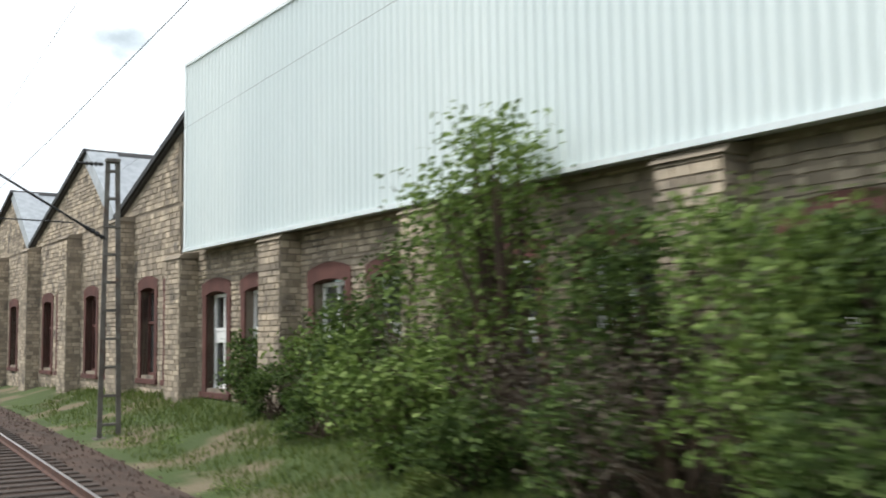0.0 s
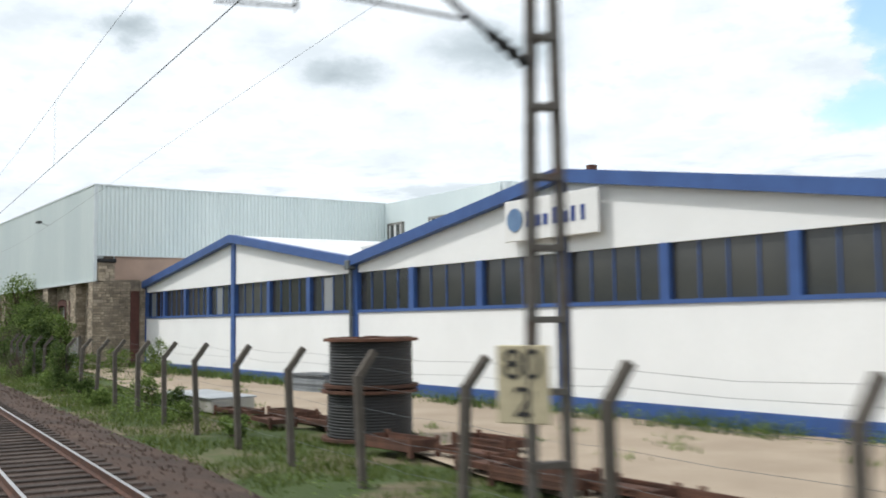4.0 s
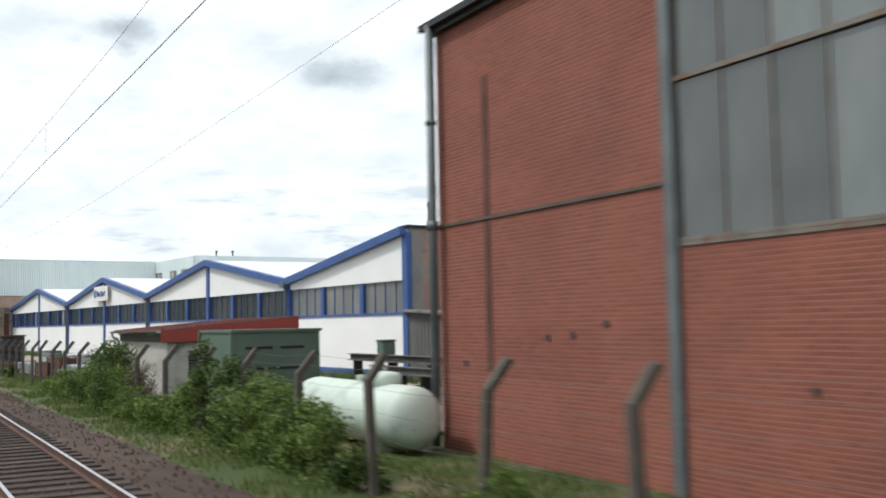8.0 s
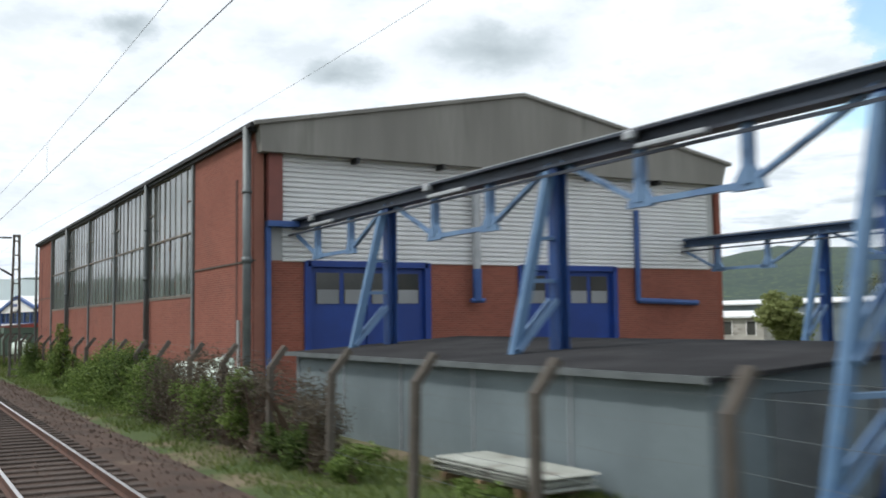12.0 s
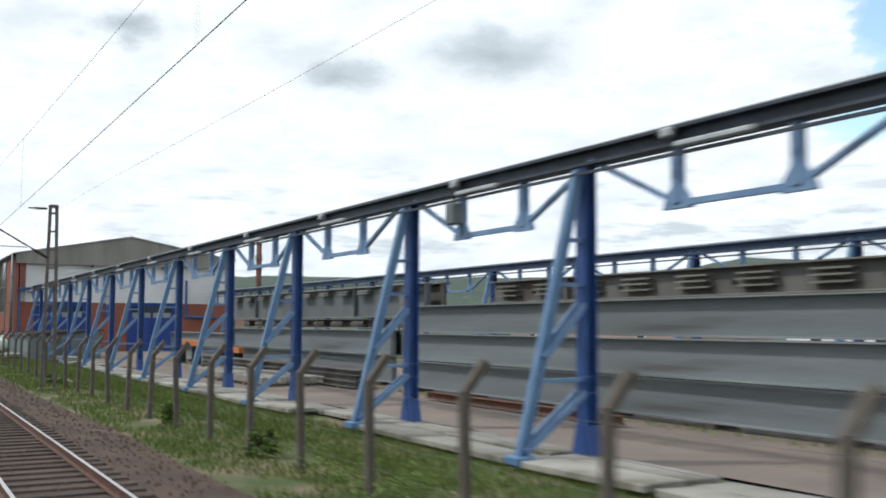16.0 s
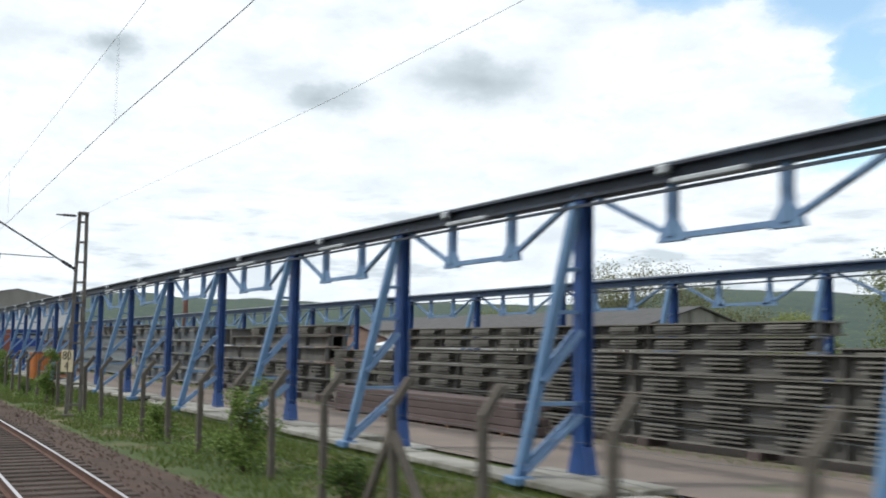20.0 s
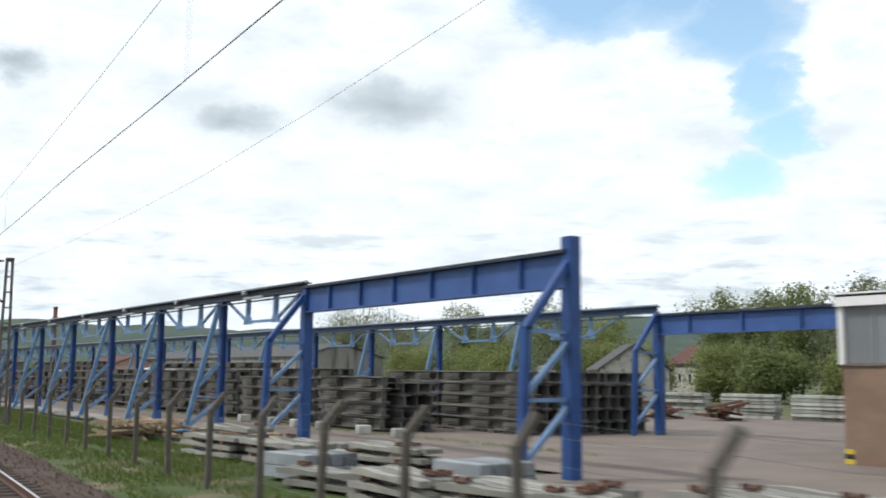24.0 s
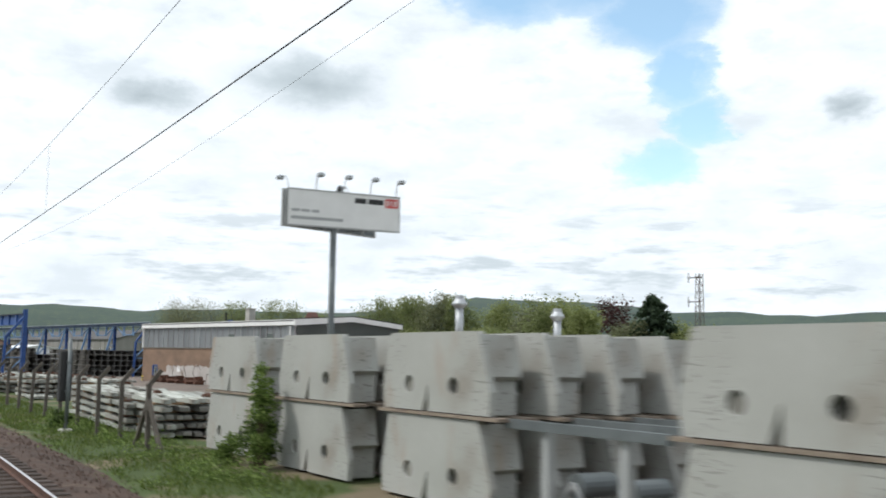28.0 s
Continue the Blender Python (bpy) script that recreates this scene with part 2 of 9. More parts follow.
M_STONES = paint("ballast_stone", (0.14, 0.094, 0.075), (0.065, 0.045, 0.037), 0.9, scale=5, fine=30)
M_RAILSIDE = paint("rail_side", (0.12, 0.055, 0.035), (0.06, 0.03, 0.022), 0.8, scale=6, fine=40, bump=0.003)
M_RAILTOP = paint("rail_top", (0.62, 0.6, 0.6), (0.5, 0.48, 0.48), 0.28, metal=0.9, scale=3)
M_SLEEPER = paint("sleeper", (0.085, 0.063, 0.052), (0.045, 0.035, 0.03), 0.9, scale=3, fine=30, bump=0.006, vary=0.25, stretch=(4, 0.6, 4))
M_MAST = paint("mast_steel", (0.16, 0.15, 0.135), (0.1, 0.085, 0.075), 0.7, metal=0.25, scale=2.5, fine=20, stain=(0.12, 0.065, 0.045), stain_at=0.6)
# real dark metal, and also the colour of boxes that stand for indoor shade
M_DARK = paint("dark_metal_and_gloom", (0.03, 0.03, 0.032), (0.02, 0.02, 0.02), 0.6, metal=0.3)
M_WIRE = paint("wire_metal", (0.05, 0.05, 0.055), (0.03, 0.03, 0.03), 0.5, metal=0.6)
M_GALV = paint("galvanised", (0.48, 0.5, 0.52), (0.36, 0.38, 0.4), 0.5, metal=0.5, scale=3, fine=18)
M_SIGN = paint("sign_enamel", (0.55, 0.49, 0.33), (0.45, 0.39, 0.26), 0.5, scale=6, stain=(0.3, 0.24, 0.14), stain_at=0.64)
M_BLACK = paint("black_paint", (0.02, 0.02, 0.022), (0.03, 0.03, 0.03), 0.5)
M_CONC = paint("concrete", (0.42, 0.41, 0.37), (0.31, 0.30, 0.27), 0.9, scale=1.2, fine=22, bump=0.006, stain=(0.24, 0.23, 0.19), stain_at=0.6)
M_POST = paint("concrete_post", (0.125, 0.108, 0.092), (0.08, 0.07, 0.06), 0.95, scale=3, fine=26, bump=0.008, stain=(0.06, 0.065, 0.04), stain_at=0.62)
M_SILVER = paint("silver_sheet", (0.73, 0.79, 0.78), (0.64, 0.71, 0.71), 0.42, metal=0.15, scale=0.25, fine=4, stretch=(1, 1, 0.15), spec=0.5)
M_SILVER_TRIM = paint("silver_trim", (0.68, 0.73, 0.73), (0.6, 0.65, 0.66), 0.4, metal=0.15)
M_STONE = paint("sandstone", (0.45, 0.37, 0.275), (0.28, 0.235, 0.185), 0.95, scale=1.3, fine=14, bump=0.014, bscale=22, vary=0.36, stain=(0.14, 0.122, 0.105), stain_at=0.6)
M_MORTAR = paint("old_mortar", (0.3, 0.25, 0.19), (0.2, 0.168, 0.13), 0.95, scale=0.8, fine=14, bump=0.01, stain=(0.12, 0.10, 0.085), stain_at=0.58)
M_RENDER = paint("old_render", (0.44, 0.31, 0.24), (0.35, 0.25, 0.2), 0.95, scale=0.7, fine=12, bump=0.006)
M_REDSTONE = paint("red_stone", (0.13, 0.055, 0.045), (0.08, 0.035, 0.03), 0.9, scale=1.5, fine=18, bump=0.006)
M_ROOFDARK = paint("slate_roof", (0.09, 0.085, 0.085), (0.06, 0.06, 0.06), 0.8, scale=1.0, fine=9, stretch=(1, 1, 1))
M_WHITE = paint("white_render", (0.84, 0.85, 0.85), (0.79, 0.80, 0.80), 0.75, scale=0.4, fine=8, bump=0.003, stain=(0.7, 0.7, 0.69), stain_at=0.7)
M_BLUE = paint("blue_paint", (0.05, 0.115, 0.32), (0.04, 0.088, 0.25), 0.5, scale=1.2, fine=14, stain=(0.085, 0.14, 0.31), stain_at=0.66)
M_BLUEDOOR = paint("blue_gate", (0.015, 0.055, 0.27), (0.012, 0.04, 0.2), 0.45, scale=0.8, fine=10)
M_BLUEGREY = paint("blue_grey_steel", (0.16, 0.27, 0.42), (0.11, 0.19, 0.34), 0.55, scale=1.6, fine=15, stain=(0.2, 0.14, 0.1), stain_at=0.7)
M_BLUESTEEL = paint("blue_steel", (0.022, 0.075, 0.25), (0.016, 0.05, 0.17), 0.5, scale=1.6, fine=15, stain=(0.06, 0.05, 0.08), stain_at=0.68)
M_BLUELIGHT = paint("light_blue_steel", (0.115, 0.215, 0.35), (0.075, 0.155, 0.285), 0.5, scale=1.8, fine=16, stain=(0.19, 0.19, 0.19), stain_at=0.66)
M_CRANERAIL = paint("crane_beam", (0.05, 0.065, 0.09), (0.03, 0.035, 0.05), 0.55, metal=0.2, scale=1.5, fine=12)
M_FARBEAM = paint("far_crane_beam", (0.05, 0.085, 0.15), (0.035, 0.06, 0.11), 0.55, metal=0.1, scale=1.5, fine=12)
M_GLASSDARK = paint("dark_glass", (0.035, 0.038, 0.038), (0.06, 0.06, 0.055), 0.12, scale=0.5, fine=6, vary=0.5, spec=0.6)
M_FROST = paint("frosted_glass", (0.21, 0.215, 0.21), (0.14, 0.145, 0.142), 0.3, scale=0.8, fine=6, vary=0.25, spec=0.6, stretch=(1, 1, 0.4))
# the dark upright streaks imitate reflections in the panes by colour
M_PANE = paint("wired_glass", (0.14, 0.155, 0.148), (0.07, 0.083, 0.08), 0.09, scale=0.7, fine=5, vary=0.45, spec=1.0, stretch=(1.4, 1, 0.22), stain=(0.028, 0.04, 0.04), stain_at=0.55)
M_ENDCONC = paint("end_concrete", (0.3, 0.285, 0.265), (0.23, 0.215, 0.2), 0.92, scale=0.8, fine=12, bump=0.004)
M_PANE_GREY = paint("ribbed_glass", (0.25, 0.265, 0.275), (0.19, 0.203, 0.213), 0.3, scale=0.7, fine=6, vary=0.12, spec=0.6, stretch=(1, 1, 0.15), stain=(0.1, 0.11, 0.115), stain_at=0.62)
M_FRAME = paint("window_bar", (0.2, 0.185, 0.16), (0.14, 0.12, 0.1), 0.7, scale=3, stain=(0.17, 0.085, 0.05), stain_at=0.56)
M_BRICK = paint("red_brick", (0.265, 0.088, 0.06), (0.21, 0.068, 0.047), 0.9, scale=0.45, fine=9, bump=0.004, vary=0.13, stain=(0.175, 0.066, 0.05), stain_at=0.6)
M_JOINT = paint("brick_joint", (0.3, 0.135, 0.1), (0.24, 0.105, 0.08), 0.95, scale=0.6, fine=12)
M_PINKBRICK = paint("pink_brick", (0.43, 0.285, 0.235), (0.34, 0.225, 0.185), 0.92, scale=0.7, fine=12, bump=0.006, vary=0.1, stretch=(0.5, 0.5, 2.5), stain=(0.21, 0.145, 0.12), stain_at=0.6)
M_TANBRICK = paint("tan_brick", (0.275, 0.185, 0.132), (0.2, 0.135, 0.097), 0.92, scale=0.5, fine=14, bump=0.006, bscale=14, stretch=(1, 1, 2.2), stain=(0.17, 0.12, 0.092), stain_at=0.6)
M_PIPE = paint("grey_downpipe", (0.165, 0.185, 0.19), (0.12, 0.135, 0.14), 0.5, metal=0.3, scale=2)
M_ASB = paint("fibre_cement", (0.27, 0.265, 0.245), (0.2, 0.195, 0.18), 0.9, scale=0.6, fine=7, stretch=(1, 1, 0.12), stain=(0.105, 0.105, 0.092), stain_at=0.55)
M_SHEETDARK = paint("grey_sheet", (0.19, 0.19, 0.18), (0.13, 0.13, 0.125), 0.8, scale=0.8, fine=9, stretch=(1, 1, 0.15))
M_SHEETWHITE = paint("white_sheet", (0.74, 0.75, 0.76), (0.66, 0.67, 0.68), 0.55, scale=0.5, fine=8)
M_REDROOF = paint("red_roof_sheet", (0.22, 0.075, 0.062), (0.165, 0.062, 0.054), 0.6, scale=1.0, fine=9)
M_REDSHEET = paint("bright_red_sheet", (0.33, 0.055, 0.04), (0.26, 0.045, 0.035), 0.6, scale=1.0, fine=9)
M_REDGOODS = paint("red_goods", (0.3, 0.12, 0.09), (0.22, 0.09, 0.07), 0.85, scale=2.0, fine=14, vary=0.2)
M_PLASTER = paint("weathered_plaster", (0.48, 0.465, 0.425), (0.35, 0.335, 0.305), 0.95, scale=0.9, fine=10, bump=0.01, stain=(0.17, 0.158, 0.142), stain_at=0.56, stretch=(0.6, 1, 1.6))
M_GREEN = paint("green_sheet", (0.105, 0.155, 0.12), (0.08, 0.125, 0.095), 0.6, scale=0.8, fine=8, stain=(0.06, 0.085, 0.068), stain_at=0.64)
M_TANK = paint("mint_tank", (0.60, 0.68, 0.60), (0.5, 0.58, 0.51), 0.5, scale=1.2, fine=10, stain=(0.33, 0.4, 0.33), stain_at=0.58)
M_GREYSHED = paint("grey_blue_sheet", (0.165, 0.205, 0.222), (0.13, 0.162, 0.178), 0.6, scale=0.7, fine=9, stain=(0.11, 0.13, 0.138), stain_at=0.62)
M_FELT = paint("roof_felt", (0.045, 0.045, 0.047), (0.028, 0.028, 0.03), 0.95, scale=0.8, fine=12, bump=0.004, spec=0.05)
M_ORANGE = paint("orange_sheet", (0.47, 0.16, 0.04), (0.38, 0.125, 0.035), 0.6, scale=0.9, fine=10, stain=(0.3, 0.11, 0.05), stain_at=0.64)
M_GIRDER = paint("grey_girder", (0.215, 0.245, 0.26), (0.15, 0.17, 0.18), 0.6, metal=0.1, scale=1.0, fine=9, vary=0.18, stretch=(0.12, 1, 1.4), stain=(0.1, 0.105, 0.105), stain_at=0.62)
M_GIRDER_OLD = paint("weathered_girder", (0.14, 0.137, 0.13), (0.08, 0.077, 0.072), 0.8, scale=0.7, fine=10, vary=0.3, stretch=(1, 1, 0.5), stain=(0.075, 0.055, 0.045), stain_at=0.56)
M_GIRDER_MID = paint("blue_grey_girder", (0.125, 0.138, 0.148), (0.088, 0.098, 0.106), 0.65, scale=0.8, fine=9, vary=0.12, stretch=(1.1, 1, 0.25), stain=(0.25, 0.255, 0.25), stain_at=0.63)
M_FLANGE_MID = paint("pale_flange", (0.27, 0.275, 0.265), (0.19, 0.19, 0.18), 0.75, scale=1.0, fine=10, vary=0.15, stain=(0.12, 0.11, 0.1), stain_at=0.6)
M_FLANGE_OLD = paint("weathered_flange", (0.205, 0.197, 0.178), (0.125, 0.118, 0.105), 0.85, scale=0.8, fine=10, vary=0.25, stain=(0.1, 0.075, 0.058), stain_at=0.58)
M_BROWNBEAM = paint("brown_beam", (0.105, 0.078, 0.075), (0.07, 0.052, 0.05), 0.8, scale=0.6, fine=10, vary=0.2)
M_RUST = paint("rust", (0.145, 0.068, 0.043), (0.085, 0.044, 0.032), 0.9, scale=2.5, fine=20, vary=0.3, bump=0.004)
M_WHITESLEEPER = paint("pale_concrete", (0.41, 0.425, 0.39), (0.29, 0.3, 0.27), 0.9, scale=1.5, fine=18, vary=0.28, stain=(0.2, 0.185, 0.16), stain_at=0.58)
M_PATH = paint("path_concrete", (0.285, 0.278, 0.25), (0.19, 0.184, 0.165), 0.95, scale=1.1, fine=16, bump=0.006, vary=0.25, stain=(0.13, 0.125, 0.1), stain_at=0.56)
M_BLOCK = cast_surface("grey_cast")
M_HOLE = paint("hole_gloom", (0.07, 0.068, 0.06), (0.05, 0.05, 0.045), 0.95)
M_ANNEX = paint("annex_sheet", (0.41, 0.4, 0.415), (0.335, 0.33, 0.345), 0.6, scale=0.8, fine=9)
M_PALEPOST = paint("pale_blue_paint", (0.5, 0.56, 0.66), (0.42, 0.48, 0.58), 0.55, scale=1.2, fine=9)
M_CREAM = paint("cream_paint", (0.62, 0.53, 0.38), (0.55, 0.46, 0.33), 0.85, scale=0.5, fine=8, bump=0.003)
M_CREAMROOF = paint("pale_roof", (0.62, 0.6, 0.53), (0.53, 0.51, 0.45), 0.7, scale=0.8, fine=9)
M_SHINY = paint("galvanised_tube", (0.66, 0.7, 0.7), (0.5, 0.54, 0.55), 0.3, metal=0.7, scale=3)
M_PALLET = paint("stack_wood", (0.30, 0.2, 0.12), (0.2, 0.13, 0.08), 0.9, scale=3, fine=25, vary=0.3, stretch=(0.6, 5, 5))
M_LOG = paint("timber", (0.33, 0.25, 0.165), (0.22, 0.16, 0.105), 0.9, scale=3, fine=20, vary=0.35)
M_KERB = paint("grey_kerb", (0.225, 0.245, 0.26), (0.155, 0.17, 0.182), 0.9, scale=2, fine=18, vary=0.35)
M_ORANGEPAINT = paint("orange_paint", (0.55, 0.17, 0.03), (0.45, 0.13, 0.03), 0.6)
M_HILL = paint("far_woods", (0.046, 0.074, 0.05), (0.028, 0.05, 0.042), 0.98, scale=0.014, fine=0.1, stain=(0.095, 0.12, 0.055), stain_at=0.57)
M_GREY = paint("grey_paint", (0.42, 0.43, 0.43), (0.35, 0.36, 0.36), 0.6)
M_SIGNYELLOW = paint("warning_yellow", (0.6, 0.45, 0.05), (0.5, 0.37, 0.05), 0.6)
M_GRAFF = paint("pale_wash", (0.52, 0.49, 0.47), (0.4, 0.365, 0.34), 0.9, scale=1.1, fine=7, stain=(0.26, 0.19, 0.15), stain_at=0.6)
M_WHITEPAINT = paint("white_paint", (0.8, 0.8, 0.79), (0.74, 0.74, 0.73), 0.5)
M_REDPAINT = paint("red_paint", (0.6, 0.05, 0.045), (0.5, 0.04, 0.04), 0.5)
M_REDCHIM = paint("red_chimney", (0.16, 0.075, 0.06), (0.11, 0.058, 0.05), 0.9, scale=0.6)


# ---- mesh tools ----
class Mesh:
    """Gathers pieces of one part: vertices and faces in metres."""

    def __init__(self):
        self.v, self.f, self.weld = [], [], False

    def add(self, verts, faces):
        k = len(self.v)
        self.v += [tuple(p) for p in verts]
        self.f += [tuple(k + i for i in face) for face in faces]
        return self

    def box(self, x0, x1, y0, y1, z0, z1):
        return self.add([(x, y, z) for x in (x0, x1) for y in (y0, y1) for z in (z0, z1)],
                        [(0, 1, 3, 2), (4, 6, 7, 5), (0, 4, 5, 1), (2, 3, 7, 6), (0, 2, 6, 4), (1, 5, 7, 3)])

    def soft_box(self, x0, x1, y0, y1, z0, z1, c=0.015):
        """A box with its edges taken off."""
        lo, hi = (x0, y0, z0), (x1, y1, z1)
        verts, index = [], {}
        for sx in (0, 1):
            for sy in (0, 1):
                for sz in (0, 1):
                    s = (sx, sy, sz)
                    for ax in range(3):
                        p = []
                        for k in range(3):
                            e = (lo, hi)[s[k]][k]
                            p.append(e if k == ax else e + (c if s[k] == 0 else -c))
                        index[(s, ax)] = len(verts)
                        verts.append(tuple(p))
        faces = []
        for ax in range(3):
            o1, o2 = [k for k in range(3) if k != ax]
            for side in (0, 1):
                ring = []
                for a, b in ((0, 0), (1, 0), (1, 1), (0, 1)):
                    s = [0, 0, 0]
                    s[ax], s[o1], s[o2] = side, a, b
                    ring.append(index[(tuple(s), ax)])
                faces.append(ring)
            for a in (0, 1):
                for b in (0, 1):
                    ring = []
                    for e, which in ((0, o1), (1, o1), (1, o2), (0, o2)):
                        s = [0, 0, 0]
                        s[ax], s[o1], s[o2] = e, a, b
                        ring.append(index[(tuple(s), which)])
                    faces.append(ring)
        for sx in (0, 1):
            for sy in (0, 1):
                for sz in (0, 1):
                    faces.append([index[((sx, sy, sz), k)] for k in range(3)])
        return self.add(verts, faces)

    def beam(self, p, q, w, h, up=(0, 0, 1)):
        p, q = Vector(p), Vector(q)
        d = (q - p).normalized()
        side = d.cross(Vector(up))
        side = side.normalized() if side.length > 1e-4 else Vector((1, 0, 0))
        top = side.cross(d).normalized()
        c = [e + side * a * w / 2 + top * b * h / 2 for e in (p, q) for a, b in ((-1, -1), (1, -1), (1, 1), (-1, 1))]
        return self.add(c, [(3, 2, 1, 0), (4, 5, 6, 7), (0, 1, 5, 4), (1, 2, 6, 5), (2, 3, 7, 6), (3, 0, 4, 7)])

    def tube(self, p, q, r0, r1=None, n=10, caps=True):
        p, q = Vector(p), Vector(q)
        r1 = r0 if r1 is None else r1
        d = (q - p).normalized()
        a = d.orthogonal().normalized()
        b = d.cross(a)
        ring = [(cos(2 * pi * k / n), sin(2 * pi * k / n)) for k in range(n)]
        verts = [p + (a * u + b * w) * r0 for u, w in ring] + [q + (a * u + b * w) * r1 for u, w in ring]
        faces = [(k, (k + 1) % n, n + (k + 1) % n, n + k) for k in range(n)]
        if caps:
            faces += [tuple(range(n - 1, -1, -1)), tuple(range(n, 2 * n))]
        return self.add(verts, faces)

    def pipe(self, points, r, n=8):
        for p, q in zip(points, points[1:]):
            self.tube(p, q, r, r, n)
        return self

    def lathe(self, axis_at, axis, profile, n=20):
        """A turned body: profile of (along, radius) round the line through axis_at."""
        o, d = Vector(axis_at), Vector(axis).normalized()
        a = d.orthogonal().normalized()
        b = d.cross(a)
        verts = [o + d * s + (a * cos(2 * pi * k / n) + b * sin(2 * pi * k / n)) * r for s, r in profile for k in range(n)]
        faces = [(j * n + k, j * n + (k + 1) % n, (j + 1) * n + (k + 1) % n, (j + 1) * n + k) for j in range(len(profile) - 1) for k in range(n)]
        faces += [tuple(range(n - 1, -1, -1)), tuple(range((len(profile) - 1) * n, len(profile) * n))]
        return self.add(verts, faces)

    def slab(self, outline, axis, a, b):
        """A flat outline of (u, w) pulled from a to b along axis x, y or z."""
        def at(s, u, w):
            return {"x": (s, u, w), "y": (u, s, w), "z": (u, w, s)}[axis]
        n = len(outline)
        verts = [at(a, *p) for p in outline] + [at(b, *p) for p in outline]
        faces = [tuple(range(n - 1, -1, -1)), tuple(range(n, 2 * n))] + [(k, (k + 1) % n, n + (k + 1) % n, n + k) for k in range(n)]
        return self.add(verts, faces)

    def sheet(self, p, along, up, length, height, pitch, depth, lap=0.4):
        """Ribbed sheet: trapezoid ribs standing depth proud of the plane at p, running up."""
        p, along, up = Vector(p), Vector(along).normalized(), Vector(up).normalized()
        out = along.cross(up)
        prof, s = [], 0.0
        while s < length:
            for f, d in ((0, 0), (0.5 - lap / 2, 0), (0.5, depth), (0.5 + lap / 2, depth)):
                if s + f * pitch < length:
                    prof.append((s + f * pitch, d))
            s += pitch
        prof.append((length, 0))
        verts = [p + along * u + out * d + up * h for h in (0, height) for u, d in prof]
        n = len(prof)
        return self.add(verts, [(k, k + 1, n + k + 1, n + k) for k in range(n - 1)])

    def data(self, name, mat, smooth=False):
        me = bpy.data.meshes.new(name)
        me.from_pydata(self.v, [], self.f)
        me.materials.append(mat)
        bm = bmesh.new()
        bm.from_mesh(me)
        if self.weld:
            bmesh.ops.remove_doubles(bm, verts=bm.verts, dist=0.0004)
        bmesh.ops.recalc_face_normals(bm, faces=bm.faces)
        bm.to_mesh(me)
        bm.free()
        if smooth:
            me.polygons.foreach_set("use_smooth", [True] * len(me.polygons))
        return me


def thing(name, m, label, category, group="", kind=""):
    """A top-level Empty at the pose m."""
    ob = new(name)
    ob.empty_display_size = 0.2
    ob.matrix_world = m
    return tagged(ob, label, category, group, kind)


def part(name, mesh, mat, parent, label="", smooth=False, at=None):
    """One mesh under a thing or a part; at: its own pose within the parent."""
    data = mesh if isinstance(mesh, bpy.types.Mesh) else mesh.data(name, mat, smooth)
    ob = new(name, data)
    ob.parent = parent
    if at is not None:
        ob.matrix_basis = at
    return tagged(ob, label)


def solid(name, mesh, mat, label, category, m=None, group="", kind="", smooth=False):
    """A top-level thing of one mesh."""
    ob = new(name, mesh.data(name, mat, smooth) if isinstance(mesh, Mesh) else mesh)
    if m is not None:
        ob.matrix_world = m
    return tagged(ob, label, category, group, kind)


def move(x, y, z=0.0, turn=0.0):
    return pose(x, y, z, 0, 0, turn)


def skew(turn):
    """The frame of a building that stands at an angle to the track."""
    return move(180, 12) @ move(0, 0, 0, turn) @ move(-180, -12)


def lettering(name, text, mat, parent, m, size, depth=0.004):
    """Raised characters as a mesh."""
    cu = bpy.data.curves.new(name, "FONT")
    cu.body, cu.size, cu.extrude, cu.align_x, cu.align_y = text, size, depth, "CENTER", "CENTER"
    tmp = bpy.data.objects.new(name, cu)
    scene.collection.objects.link(tmp)
    me = bpy.data.meshes.new_from_object(tmp.evaluated_get(bpy.context.evaluated_depsgraph_get()))
    bpy.data.objects.remove(tmp)
    bpy.data.curves.remove(cu)
    me.materials.clear()
    me.materials.append(mat)
    ob = new(name, me)
    ob.parent = parent
    ob.matrix_basis = m
    return ob


def smooth_step(v):
    v = min(max(v, 0.0), 1.0)
    return v * v * (3 - 2 * v)


def line_y(x):
    """Where the window rides, across the track, at x along it: straight, then a wide bend."""
    if x < 125:
        return -0.0125 * (125 - max(x, -200.0))
    return -((x - 316) ** 2) / 1929 if x > 316 else 0.0


def line_turn(x):
    return math.degrees(atan2(line_y(x + 1) - line_y(x - 1), 2))


def beside(x, off, z=0.0, turn=0.0):
    """A pose beside the line: off metres out from the window's path at x."""
    a = radians(line_turn(x))
    return move(x, line_y(x) + off, z, math.degrees(a) + turn)


def ground_z(x, y):
    """Height of the ground: flat yards, a low bank before the oldest buildings."""
    dip = 0.6 * smooth_step((x - 418) / 16) * smooth_step((y - 9) / 7)
    return -0.35 - dip + 0.95 * smooth_step((16 - x) / 55) * smooth_step((y - line_y(x) - 5.0) / 5.0)


def bed(x, y):
    """Height on which things in the yards stand."""
    return ground_z(x, y) + 0.07
M_SHOPPANE = paint("workshop_glass", (0.085, 0.09, 0.085), (0.06, 0.064, 0.062), 0.16, scale=0.3, fine=4, spec=0.7)
M_BROWNROOF = paint("brown_roof", (0.17, 0.095, 0.078), (0.12, 0.072, 0.062), 0.85, scale=0.8, fine=9)
M_PLATE = paint("deck_timber", (0.25, 0.21, 0.165), (0.16, 0.125, 0.1), 0.9, scale=2, fine=16, vary=0.25, stain=(0.14, 0.08, 0.055), stain_at=0.6)
